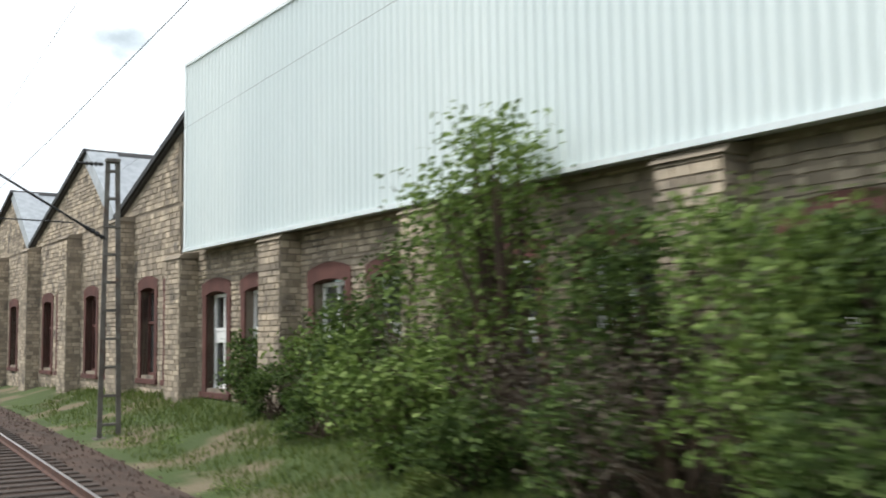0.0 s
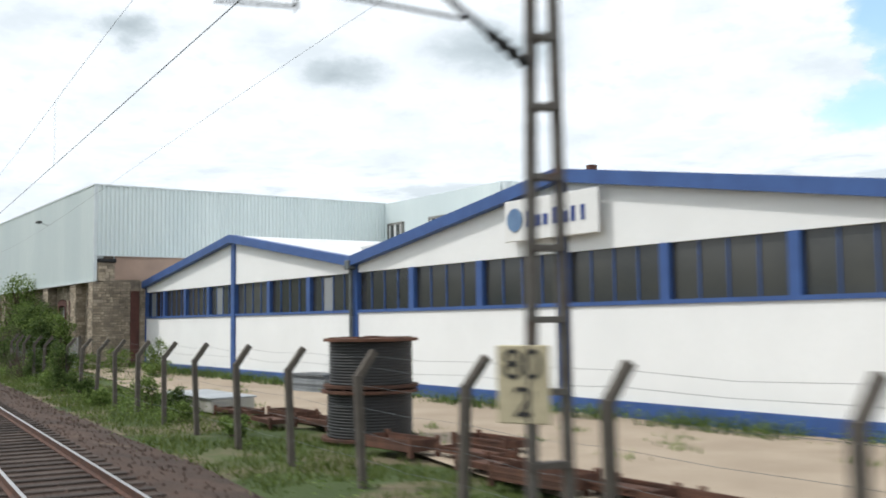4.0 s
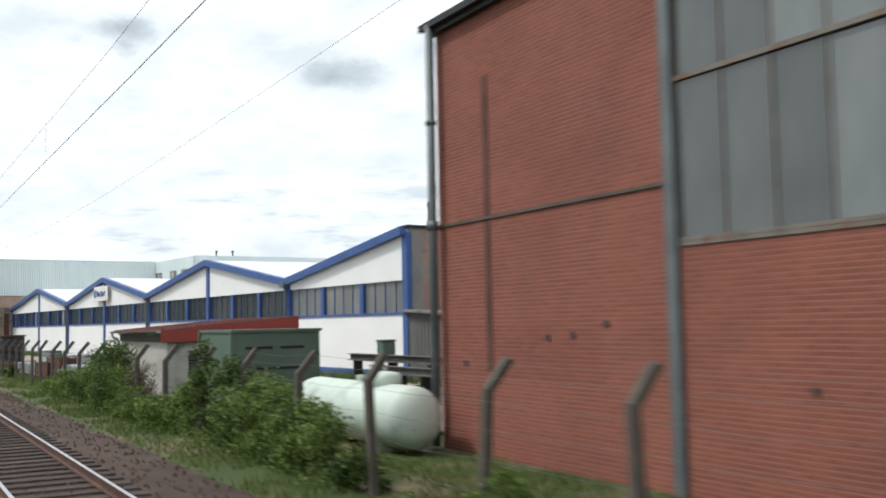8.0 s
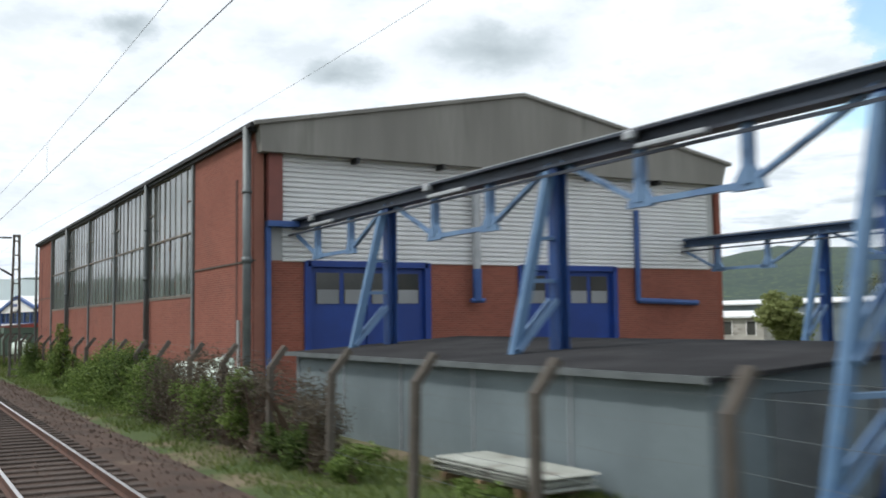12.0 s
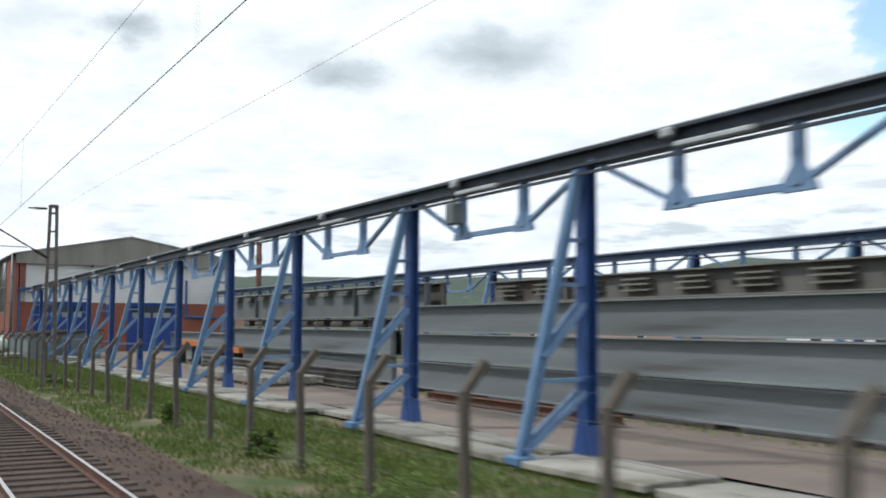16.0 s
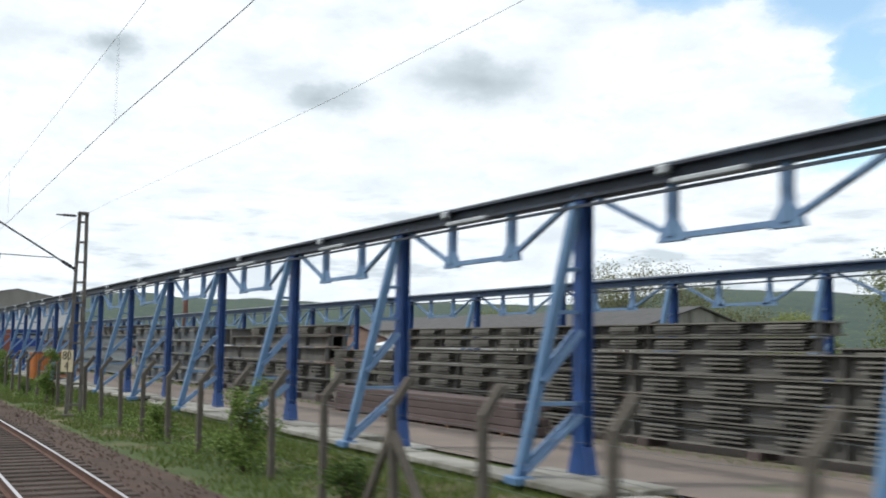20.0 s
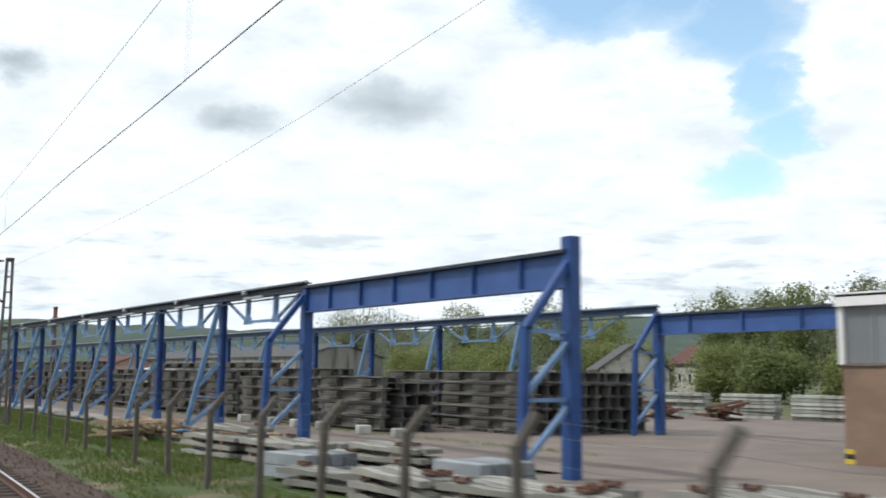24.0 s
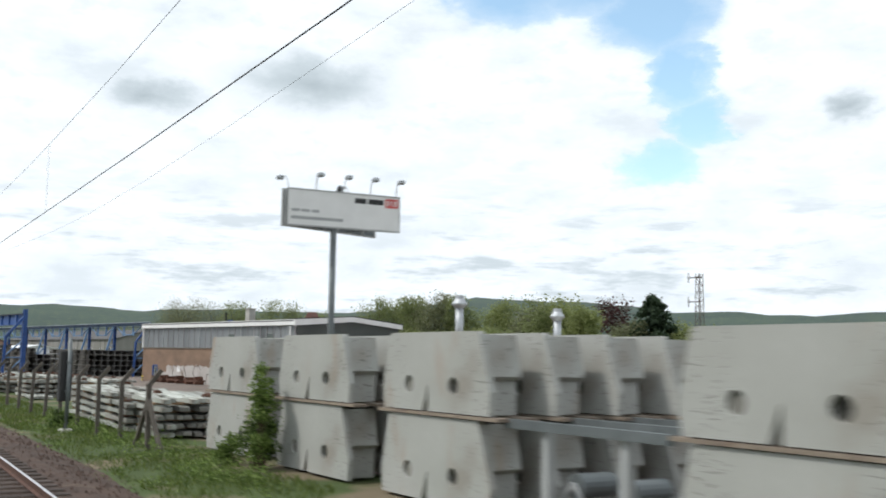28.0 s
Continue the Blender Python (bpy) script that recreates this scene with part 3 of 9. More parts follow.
M_FOIL = paint("wrap_foil", (0.55, 0.57, 0.59), (0.35, 0.37, 0.39), 0.25, scale=4, fine=20, spec=0.7)

# ---- ground, line and distance ----
def grid_sheet(name, xs, ys, height, mat):
    me = bpy.data.meshes.new(name)
    verts = [(x, y, height(x, y)) for x in xs for y in ys]
    n = len(ys)
    me.from_pydata(verts, [], [(i * n + j, (i + 1) * n + j, (i + 1) * n + j + 1, i * n + j + 1) for i in range(len(xs) - 1) for j in range(n - 1)])
    me.materials.append(mat)
    me.polygons.foreach_set("use_smooth", [True] * len(me.polygons))
    return me


GX = [-4500, -2000, -900, -400, -200] + list(range(-140, 641, 5)) + [760, 1000, 1600, 2600, 4500]
GY = [-4000, -1500, -500, -150, -60] + [v * 1.5 - 30 for v in range(0, 60)] + [64, 75, 90, 120, 180, 320, 600, 1200, 2500, 4500]
tagged(new("ground", grid_sheet("ground", GX, GY, lambda x, y: ground_z(x, y) - 0.06 * smooth_step((line_y(x) + 5 - y) / 2)
                                + (0.05 * noise.noise((x * 0.3, y * 0.3, 0)) if -140 < x < 640 and y < 60 else 0), M_TURF)),
       "grassy ground with bare patches along the railway", "ground", kind="structure")


def strip(name, stations, mat, label, category, lift=0.02):
    """A surface laid on the ground: stations of x, near y, far y."""
    verts, faces = [], []
    for x, a, b in stations:
        for k in range(7):
            y = a + (b - a) * k / 6 + 0.25 * noise.noise((x * 0.21, k * 3.7, 5)) * (k in (0, 6))
            verts.append((x, y, ground_z(x, y) + 0.05 + lift))
    for i in range(len(stations) - 1):
        for k in range(6):
            faces.append((i * 7 + k, (i + 1) * 7 + k, (i + 1) * 7 + k + 1, i * 7 + k + 1))
    me = bpy.data.meshes.new(name)
    me.from_pydata(verts, [], faces)
    me.materials.append(mat)
    return tagged(new(name, me), label, category, kind="structure")


strip("sand_yard", [(x, 8.6 + 0.5 * sin(x * 0.2), 11.0 + 0.092 * max(x, 0) + 2) for x in range(2, 97, 3)], M_SAND, "bare sandy yard in front of the white hall", "yard")
strip("crane_yard", [(x, 13.2 + 0.3 * sin(x * 0.13), 29.8 + 24 * smooth_step((x - 335) / 40)) for x in range(172, 406, 4)], M_YARD, "dusty earth yard under the crane runways", "yard")
strip("storage_yard", [(x, line_y(x) + 10.5 + 0.5 * sin(x * 0.2) + 6.5 * smooth_step((x - 428) / 9) * smooth_step((462 - x) / 12), 54) for x in range(404, 530, 4)], M_YARD, "dusty reddish storage yard", "yard")
strip("apron", [(x, 9.5, 21) for x in range(97, 115, 3)], M_PATH, "worn concrete apron beside the brick hall", "yard")


def sweep(profile, x0, x1, step, closed=False):
    """A profile of (out, height) carried along the line."""
    m, xs = Mesh(), np.arange(x0, x1 + 0.01, step)
    n = len(profile)
    for x in xs:
        m.v += [(x, line_y(x) + o, z) for o, z in profile]
    for i in range(len(xs) - 1):
        for k in range(n if closed else n - 1):
            m.f.append((i * n + k, (i + 1) * n + k, (i + 1) * n + (k + 1) % n, i * n + (k + 1) % n))
    return m


TRACK = 2.48  # middle of the neighbouring track
line = thing("railway_track", move(0, 0), "railway track with rusty rails on dark sleepers and ballast", "railway track", kind="structure")
part("ballast_bed", sweep([(-5.2, -0.42), (-4.2, -0.2), (4.2, -0.2), (4.75, -0.29), (5.75, -0.4)], -120, 560, 2.5), M_BALLAST, line)
RAIL = [(-0.07, -0.17), (0.07, -0.17), (0.07, -0.15), (0.015, -0.13), (0.015, -0.045), (0.036, -0.035), (0.036, -0.004), (-0.036, -0.004), (-0.036, -0.035), (-0.015, -0.045), (-0.015, -0.13), (-0.07, -0.15)]
for side in (-0.7525, 0.7525):
    part("rail", sweep([(TRACK + side + o, z) for o, z in RAIL], -120, 560, 2.5, True), M_RAILSIDE, line, "rusty steel rail with a bright running face")
    part("running_face", sweep([(TRACK + side + o, z) for o, z in [(-0.032, -0.002), (-0.028, 0.0), (0.028, 0.0), (0.032, -0.002)]], -120, 560, 2.5), M_RAILTOP, line)

SLEEPER = Mesh().soft_box(-0.125, 0.125, -1.3, 1.3, -0.3, -0.165, 0.02).data("sleeper", M_SLEEPER)
for k in range(300):
    x = 300 + k * 0.66
    part("sleeper", SLEEPER, None, line, at=beside(x, TRACK))
rest = Mesh()
for k in range(640):
    x = -118 + k * 0.66 if k < 633 else 498 + (k - 633) * 0.66
    if 299.8 < x < 498:
        continue
    m = beside(x, TRACK)
    sub = Mesh().box(-0.125, 0.125, -1.3, 1.3, -0.3, -0.165)
    rest.add([m @ Vector(p) for p in sub.v], sub.f)
tagged(part("sleepers_beyond", rest, M_SLEEPER, line), kind="stuff")

# loose ballast stones
rng = np.random.default_rng(4)
pile = Mesh()
for k in range(20000):
    x, o = rng.uniform(-45, 505), rng.choice([rng.uniform(3.35, 5.9), rng.uniform(1.9, 3.1)], p=[0.8, 0.2])
    s, a = rng.uniform(0.025, 0.055), rng.uniform(0, 6.3)
    z = -0.19 if o < 4.2 else -0.2 - 0.125 * (o - 4.2)
    cx, cy = x, line_y(x) + o
    pts = [(cx + s * 1.3 * cos(a + q), cy + s * sin(a + q), z - 0.02) for q in (0, 2.2, 4.1)] + [(cx + s * 0.3, cy, z + s)]
    pile.add(pts, [(0, 1, 3), (1, 2, 3), (2, 0, 3)])
ballast = bpy.data.meshes.new("ballast_stones")
ballast.from_pydata(pile.v, [], pile.f)
ballast.materials.append(M_STONES)
tagged(new("ballast_stones", ballast), "loose brown ballast stones along the track", "ballast", kind="stuff")


def far_hills():
    verts, faces, n = [], [], 420
    rows = [(700, 0.0), (1000, 0.35), (1400, 0.8), (1900, 1.0), (2600, 0.9)]
    for k in range(n):
        yaw = radians(-20 + 360 * k / (n - 1))
        lift = 0.047 + 0.018 * math.exp(-((math.degrees(yaw) - 41) / 7) ** 2) - 0.004 * sin(yaw * 9)
        # unseen rise added behind the line, to be mirrored dark in the hall's panes
        lift += 0.05 * math.exp(-((math.degrees(yaw) - 215) / 60) ** 4)
        for d, f in rows:
            x, y = 260 - sin(yaw) * d, cos(yaw) * d
            w = noise.fractal((x * 0.003, y * 0.003, 1.5), 1.0, 2.0, 4) + 0.12 * noise.noise((x * 0.03, y * 0.03, 3.0)) * (f > 0.5)
            verts.append((x, y, -2 + 1900 * lift * f * (1 + 0.22 * w)))
    m = len(rows)
    for k in range(n - 1):
        for j in range(m - 1):
            faces.append((k * m + j, (k + 1) * m + j, (k + 1) * m + j + 1, k * m + j + 1))
    me = bpy.data.meshes.new("hills")
    me.from_pydata(verts, [], faces)
    me.materials.append(M_HILL)
    me.polygons.foreach_set("use_smooth", [True] * len(me.polygons))
    tagged(new("hills", me), "low wooded hills in hazy distance", "hills", kind="structure")


far_hills()


# ---- pieces on walls ----
def wall_cells(u0, u1, z0, z1, du, dz, seed, vary=0.0, gaps=()):
    """Coursed cells of a wall, skipping the openings given as (u0, u1, z0, z1)."""
    r, cells, z, row = random.Random(seed), [], z0, 0
    while z < z1 - 0.02:
        h = min(dz * (1 + r.uniform(-vary, vary) * 0.5), z1 - z)
        u = u0 - (du * 0.5 if row % 2 else 0)
        while u < u1 - 0.02:
            w = du * (1 + r.uniform(-vary, vary))
            a, b = max(u, u0), min(u + w, u1)
            if b - a > 0.05:
                spans = [(a, b)]
                for g0, g1, h0, h1 in gaps:
                    if z + h * 0.5 > h0 and z + h * 0.5 < h1:
                        spans = [s for p, q in spans for s in ((p, min(q, g0)), (max(p, g1), q)) if s[1] - s[0] > 0.05]
                sink = r.uniform(0, 0.3) * h if vary > 0.5 else 0.0
                cells += [(p, q, z + sink * r.random(), z + h - sink * r.random()) for p, q in spans]
            u += w
        z += h
        row += 1
    return cells


def lay(parent, cells, plane, facing, mat, name, near, joint, proud, limit=300):
    """Sets cells as pieces on the plane y (facing -1) or x (facing +1): the nearest as objects, the rest in one mesh."""
    unit = Mesh().soft_box(-0.5, 0.5, -0.5, 0.5, -0.5, 0.5, 0.05).data(name, mat)
    others, count = Mesh(), 0
    r = random.Random(len(cells))
    for u0, u1, z0, z1 in cells:
        d = proud * r.uniform(0.6, 1.3)
        w, h, cu, cz = u1 - u0 - joint, z1 - z0 - joint, (u0 + u1) / 2, (z0 + z1) / 2
        if w < 0.02 or h < 0.015:
            continue
        if near(cu, cz) and count < limit:
            count += 1
            if facing < 0:
                at = Matrix.LocRotScale((cu, plane - d / 2 + 0.03, cz), None, (w, d + 0.06, h))
            else:
                at = Matrix.LocRotScale((plane + d / 2 - 0.03, cu, cz), None, (d + 0.06, w, h))
            part(name, unit, None, parent, at=at)
        else:
            k = len(others.v)
            c = min(0.008, h * 0.15)
            if facing < 0:
                b, f = plane + 0.01, plane - d
                others.v += [(u0 + joint / 2, b, z0 + joint / 2), (u1 - joint / 2, b, z0 + joint / 2), (u1 - joint / 2, b, z1 - joint / 2), (u0 + joint / 2, b, z1 - joint / 2),
                             (u0 + joint / 2 + c, f, z0 + joint / 2 + c), (u1 - joint / 2 - c, f, z0 + joint / 2 + c), (u1 - joint / 2 - c, f, z1 - joint / 2 - c), (u0 + joint / 2 + c, f, z1 - joint / 2 - c)]
            else:
                b, f = plane - 0.01, plane + d
                others.v += [(b, u1 - joint / 2, z0 + joint / 2), (b, u0 + joint / 2, z0 + joint / 2), (b, u0 + joint / 2, z1 - joint / 2), (b, u1 - joint / 2, z1 - joint / 2),
                             (f, u1 - joint / 2 - c, z0 + joint / 2 + c), (f, u0 + joint / 2 + c, z0 + joint / 2 + c), (f, u0 + joint / 2 + c, z1 - joint / 2 - c), (f, u1 - joint / 2 - c, z1 - joint / 2 - c)]
            # outward faces only
            others.f += [(k + 4, k + 5, k + 6, k + 7), (k, k + 1, k + 5, k + 4), (k + 1, k + 2, k + 6, k + 5), (k + 2, k + 3, k + 7, k + 6), (k + 3, k, k + 4, k + 7)]
    if others.v:
        me = bpy.data.meshes.new(name)
        me.from_pydata(others.v, [], others.f)
        me.materials.append(mat)
        tagged(part(name + "work", me, None, parent), kind="stuff")


# ---- the old stone works with silver cladding ----
SILV = skew(5.63)
works = thing("stone_works", SILV, "old sandstone works clad above in ribbed silver-white sheet", "factory")
SY = 28.3     # face of the stone wall
BUTTS = [-3.66, -11.1, -18.4, -25.6, -32.9]
WINS = [(-1.26, 0.5)] + [(b + 1.33 + o, b + 1.33 + o + 1.65) for b in BUTTS[1:] for o in (0.75, 3.75)]
OLDBUTTS = [-39.4, -46.6, -53.9, -61.2, -68.4, -75.6]
OLDWINS = [(b + 1.33 + o, b + 1.33 + o + 1.5) for b in OLDBUTTS for o in (0.9, 3.6)]


def pierced_wall(x0, x1, z0, z1, y0, y1, holes):
    """A wall along x with openings through it (u0, u1, z0, z1)."""
    m, edges = Mesh(), sorted({x0, x1} | {e for h in holes for e in h[:2]})
    for a, b in zip(edges, edges[1:]):
        mid = (a + b) / 2
        cuts = sorted((h[2], h[3]) for h in holes if h[0] < mid < h[1])
        z = z0
        for lo, hi in cuts:
            if lo > z:
                m.box(a, b, y0, y1, z, lo)
            z = hi
        if z1 > z:
            m.box(a, b, y0, y1, z, z1)
    return m


holes = [(a, b, 0.85, 3.9) for a, b in WINS]
oldholes = [(a, b, 1.1, 4.3) for a, b in OLDWINS]
part("wall", pierced_wall(-33.2, 1.6, -0.4, 6.9, SY, SY + 0.6, holes), M_MORTAR, works, "sooty sandstone wall")
part("end_wall", Mesh().box(1.0, 1.58, SY + 0.6, 49, -0.4, 5.6), M_MORTAR, works)
part("rendered_band", Mesh().box(0.9, 1.62, 29.0, 48.9, 5.3, 6.85), M_RENDER, works, "pinkish render above the stone")


def arched_window(a, b, z0, z1, parent, y, white=True):
    """Red stone surround with a segmental head, a pale frame and dark panes."""
    w = part("window", Mesh().box(a, b, y + 0.32, y + 0.36, z0, z1), M_GLASSDARK, parent, "tall window in a dark red stone surround")
    s = Mesh()
    s.box(a - 0.28, a, y - 0.05, y + 0.3, z0 - 0.15, z1)
    s.box(b, b + 0.28, y - 0.05, y + 0.3, z0 - 0.15, z1)
    n, mid, half = 8, (a + b) / 2, (b - a) / 2 + 0.32
    arch = [(mid + u * half, z1 - 0.12 + 0.2 * (1 - u * u)) for u in np.linspace(-1, 1, n + 1)]
    s.slab(arch + [(u, z + 0.42) for u, z in reversed(arch)], "y", y - 0.06, y + 0.3)
    part("surround", s, M_REDSTONE, w)
    f = Mesh()
    zm = z0 + (z1 - z0) * 0.48
    for u in (a + 0.05, (a + b) / 2, b - 0.05):
        f.box(u - 0.045, u + 0.045, y + 0.24, y + 0.32, z0, z1)
    for z in (z0 + 0.05, zm + 0.42, z1 - 0.05):
        f.box(a, b, y + 0.23, y + 0.315, z - 0.05, z + 0.05)
    part("frame", f, M_WHITEPAINT if white else M_REDSTONE, w)
    if white:
        part("panel", Mesh().box(a + 0.1, b - 0.1, y + 0.25, y + 0.32, zm + 0.0, zm + 0.38), M_WHITEPAINT, w)
    part("sill", Mesh().soft_box(a - 0.35, b + 0.35, y - 0.12, y + 0.2, z0 - 0.3, z0 - 0.12), M_REDSTONE, w)


for a, b in WINS:
    arched_window(a, b, 0.85, 3.8, works, SY)


def buttress(b, top, parent, y=SY, wide=1.33):
    m = Mesh().box(b, b + wide, y - 0.62, y + 0.05, -0.4, top - 0.1)
    m.slab([(y - 0.7, top - 0.1), (y + 0.05, top - 0.1), (y + 0.05, top + 0.12), (y - 0.55, top + 0.05)], "x", b - 0.06, b + wide + 0.06)
    ob = part("buttress", m, M_MORTAR, parent)
    return ob


for b in BUTTS:
    buttress(b, 5.1, works)
part("corner_pier", Mesh().box(0.62, 1.6, SY - 0.62, SY + 0.3, -0.4, 5.16), M_MORTAR, works)
part("upper_pier", Mesh().box(0.9, 1.6, 27.9, 29.0, 5.3, 6.4), M_MORTAR, works)
part("pier_cap", Mesh().soft_box(0.9, 1.78, 27.9, 29.05, 6.38, 6.6, 0.03), M_DARK, works)
part("red_corner_strip", Mesh().box(1.5, 1.66, 30.0, 30.55, -0.4, 4.6), M_REDSTONE, works)
clad = Mesh()
clad.sheet((-31.1, 27.72, 5.24), (1, 0, 0), (0, 0, 1), 32.7, 5.98, 0.27, 0.07)
part("cladding", clad, M_SILVER, works, "ribbed silver-white sheet cladding")
clad = Mesh()
clad.sheet((1.64, 27.76, 6.83), (0, 1, 0), (0, 0, 1), 21.1, 4.39, 0.27, 0.07)
part("end_cladding", clad, M_SILVER, works)
body = Mesh().box(-31.05, 1.56, 27.8, 70, 5.3, 11.15)
body.box(-31.05, 1.5, 27.82, 28.6, 5.26, 5.32)
part("upper_body", body, M_SILVER_TRIM, works)
trim = Mesh()
trim.box(1.52, 1.72, 27.66, 27.86, 5.2, 11.25)
trim.box(-31.15, 1.7, 27.62, 27.8, 11.18, 11.27)
trim.box(1.6, 1.74, 27.7, 48.9, 11.18, 11.27)
trim.box(-31.15, 1.7, 27.6, 27.78, 5.16, 5.26)
trim.box(1.6, 1.76, 27.7, 48.9, 6.77, 6.86)
trim.box(-31.2, -31.02, 27.64, 27.86, 5.2, 11.25)
part("edge_trim", trim, M_SILVER_TRIM, works)
# thin dark sheet: the overhang's shade put in as colour
part("soffit", Mesh().box(-31.0, 1.5, 27.84, SY + 0.02, 5.27, 5.3), M_DARK, works, "dark sheet standing for the shade under the overhang")
lamp = part("floodlight", Mesh().soft_box(-10.3, -9.6, 26.85, 27.15, 9.78, 9.92, 0.03), M_DARK, works, "grey floodlight on a short arm")
part("arm", Mesh().tube((-9.95, 27.1, 9.8), (-9.95, 27.72, 9.62), 0.03), M_GALV, lamp)

# the higher wing behind
wing = Mesh()
wing.sheet((1.6, 48.84, 5.0), (1, 0, 0), (0, 0, 1), 14.0, 6.2, 0.27, 0.07)
wing.sheet((16.05, 49.3, 5.0), (0, 1, 0), (0, 0, 1), 22, 6.2, 0.27, 0.07)
part("wing_cladding", wing, M_SILVER, works)
core = Mesh()
core.slab([(1.6, 48.9), (15.5, 48.9), (15.85, 49.05), (16.0, 49.4), (16.0, 72), (1.6, 72)], "z", -0.3, 11.22)
part("wing_body", core, M_SILVER_TRIM, works)
for a in (2.5, 7.9, 11.9):
    w = part("window", Mesh().box(a, a + 1.65, 48.70, 48.74, 8.0, 9.5), M_GLASSDARK, works, "upper window with a weathered grey frame")
    f = Mesh()
    f.box(a - 0.16, a, 48.60, 48.84, 7.85, 9.65)
    f.box(a + 1.65, a + 1.81, 48.60, 48.84, 7.85, 9.65)
    f.box(a - 0.16, a + 1.81, 48.60, 48.84, 9.5, 9.66)
    f.box(a - 0.16, a + 1.81, 48.55, 48.84, 7.84, 8.0)
    part("frame", f, M_ASB, w)
    part("casement", Mesh().box(a + 0.05, a + 0.14, 48.64, 48.71, 8, 9.5).box(a + 0.74, a + 0.92, 48.64, 48.71, 8, 9.5).box(a + 1.5, a + 1.6, 48.64, 48.71, 8, 9.5), M_WHITEPAINT, w)
for x, y in ((15.6, 52), (16.0, 54)):
    solid("roof_vent", Mesh().tube((0, 0, 0), (0, 0, 0.55), 0.09).tube((0, 0, 0.5), (0, 0, 0.7), 0.16), M_DARK, "small dark vent pipe on the silver roof", "vent", SILV @ move(x - 0.6, y, 11.22), group="roof vents")

# ---- the saw-tooth stone shed beyond ----
shed = thing("sawtooth_shed", SILV, "old sandstone shed with saw-tooth roofs", "factory")
teeth = [-26, -40, -54.3, -68.5, -82.7]
part("wall", pierced_wall(-82.7, -33.2, -0.4, 7.05, SY, SY + 0.6, oldholes), M_MORTAR, shed, "sandstone wall with buttresses")
for v0, v1 in zip(teeth, teeth[1:]):
    part("gable", Mesh().slab([(v1, 7.0), (min(v0, -33.2), 7.0), (min(v0 - 0.4, -33.2), 7.35 if v0 < -33 else 9.75), (min(v0 - 4.4, -33.3), 10.45 if v0 < -33 else 9.8), (v1 + 0.3, 7.2)], "y", SY, SY + 0.6), M_MORTAR, shed)
    part("roof", Mesh().slab([(v1, 7.05), (v1, 7.25), (v0 - 4.45, 10.7), (v0 - 4.3, 10.5)], "y", SY - 0.15, 60), M_ROOFDARK, shed, "dark roof sheeting")
    part("north_light", Mesh().slab([(v0 - 4.4, 10.55), (v0 - 0.2, 7.25), (v0 - 0.35, 7.15), (v0 - 4.5, 10.4)], "y", SY - 0.05, 60), M_GALV, shed, "pale grey metal north-light slope")
    part("flashing", Mesh().slab([(v0 - 4.45, 10.66), (v0 - 0.1, 7.3), (v0 - 0.9, 7.2), (v0 - 4.9, 10.3)], "y", SY - 0.12, SY + 1.2), M_GALV, shed)
    part("verge", Mesh().beam((v1, SY - 0.1, 7.2), (v0 - 4.4, SY - 0.1, 10.62), 0.3, 0.2), M_DARK, shed)
for b in OLDBUTTS:
    buttress(b, 6.95, shed)
for a, b in OLDWINS:
    arched_window(a, b, 1.1, 4.2, shed, SY, False)
part("chimney_pot", Mesh().tube((-43.2, 32, 9.5), (-43.2, 32, 11.6), 0.12).tube((-43.2, 32, 11.5), (-43.2, 32, 11.8), 0.22), M_DARK, shed)

# ---- the white hall with four gables ----
WH = skew(5.167)
hall_white = thing("white_hall", WH, "white rendered hall with blue trim and four low gables", "hall")
WY, VAL, APX = 29.57, 5.06, 6.97
peaks = [15.83, 41.66, 66.96, 92.67]
dips = [1.29, 28.66, 54.07, 79.66]


def roofline(x):
    pts = sorted([(d, VAL) for d in dips] + [(p, APX) for p in peaks])
    for (a, za), (b, zb) in zip(pts, pts[1:]):
        if a <= x <= b:
            return za + (zb - za) * (x - a) / (b - a)
    return VAL


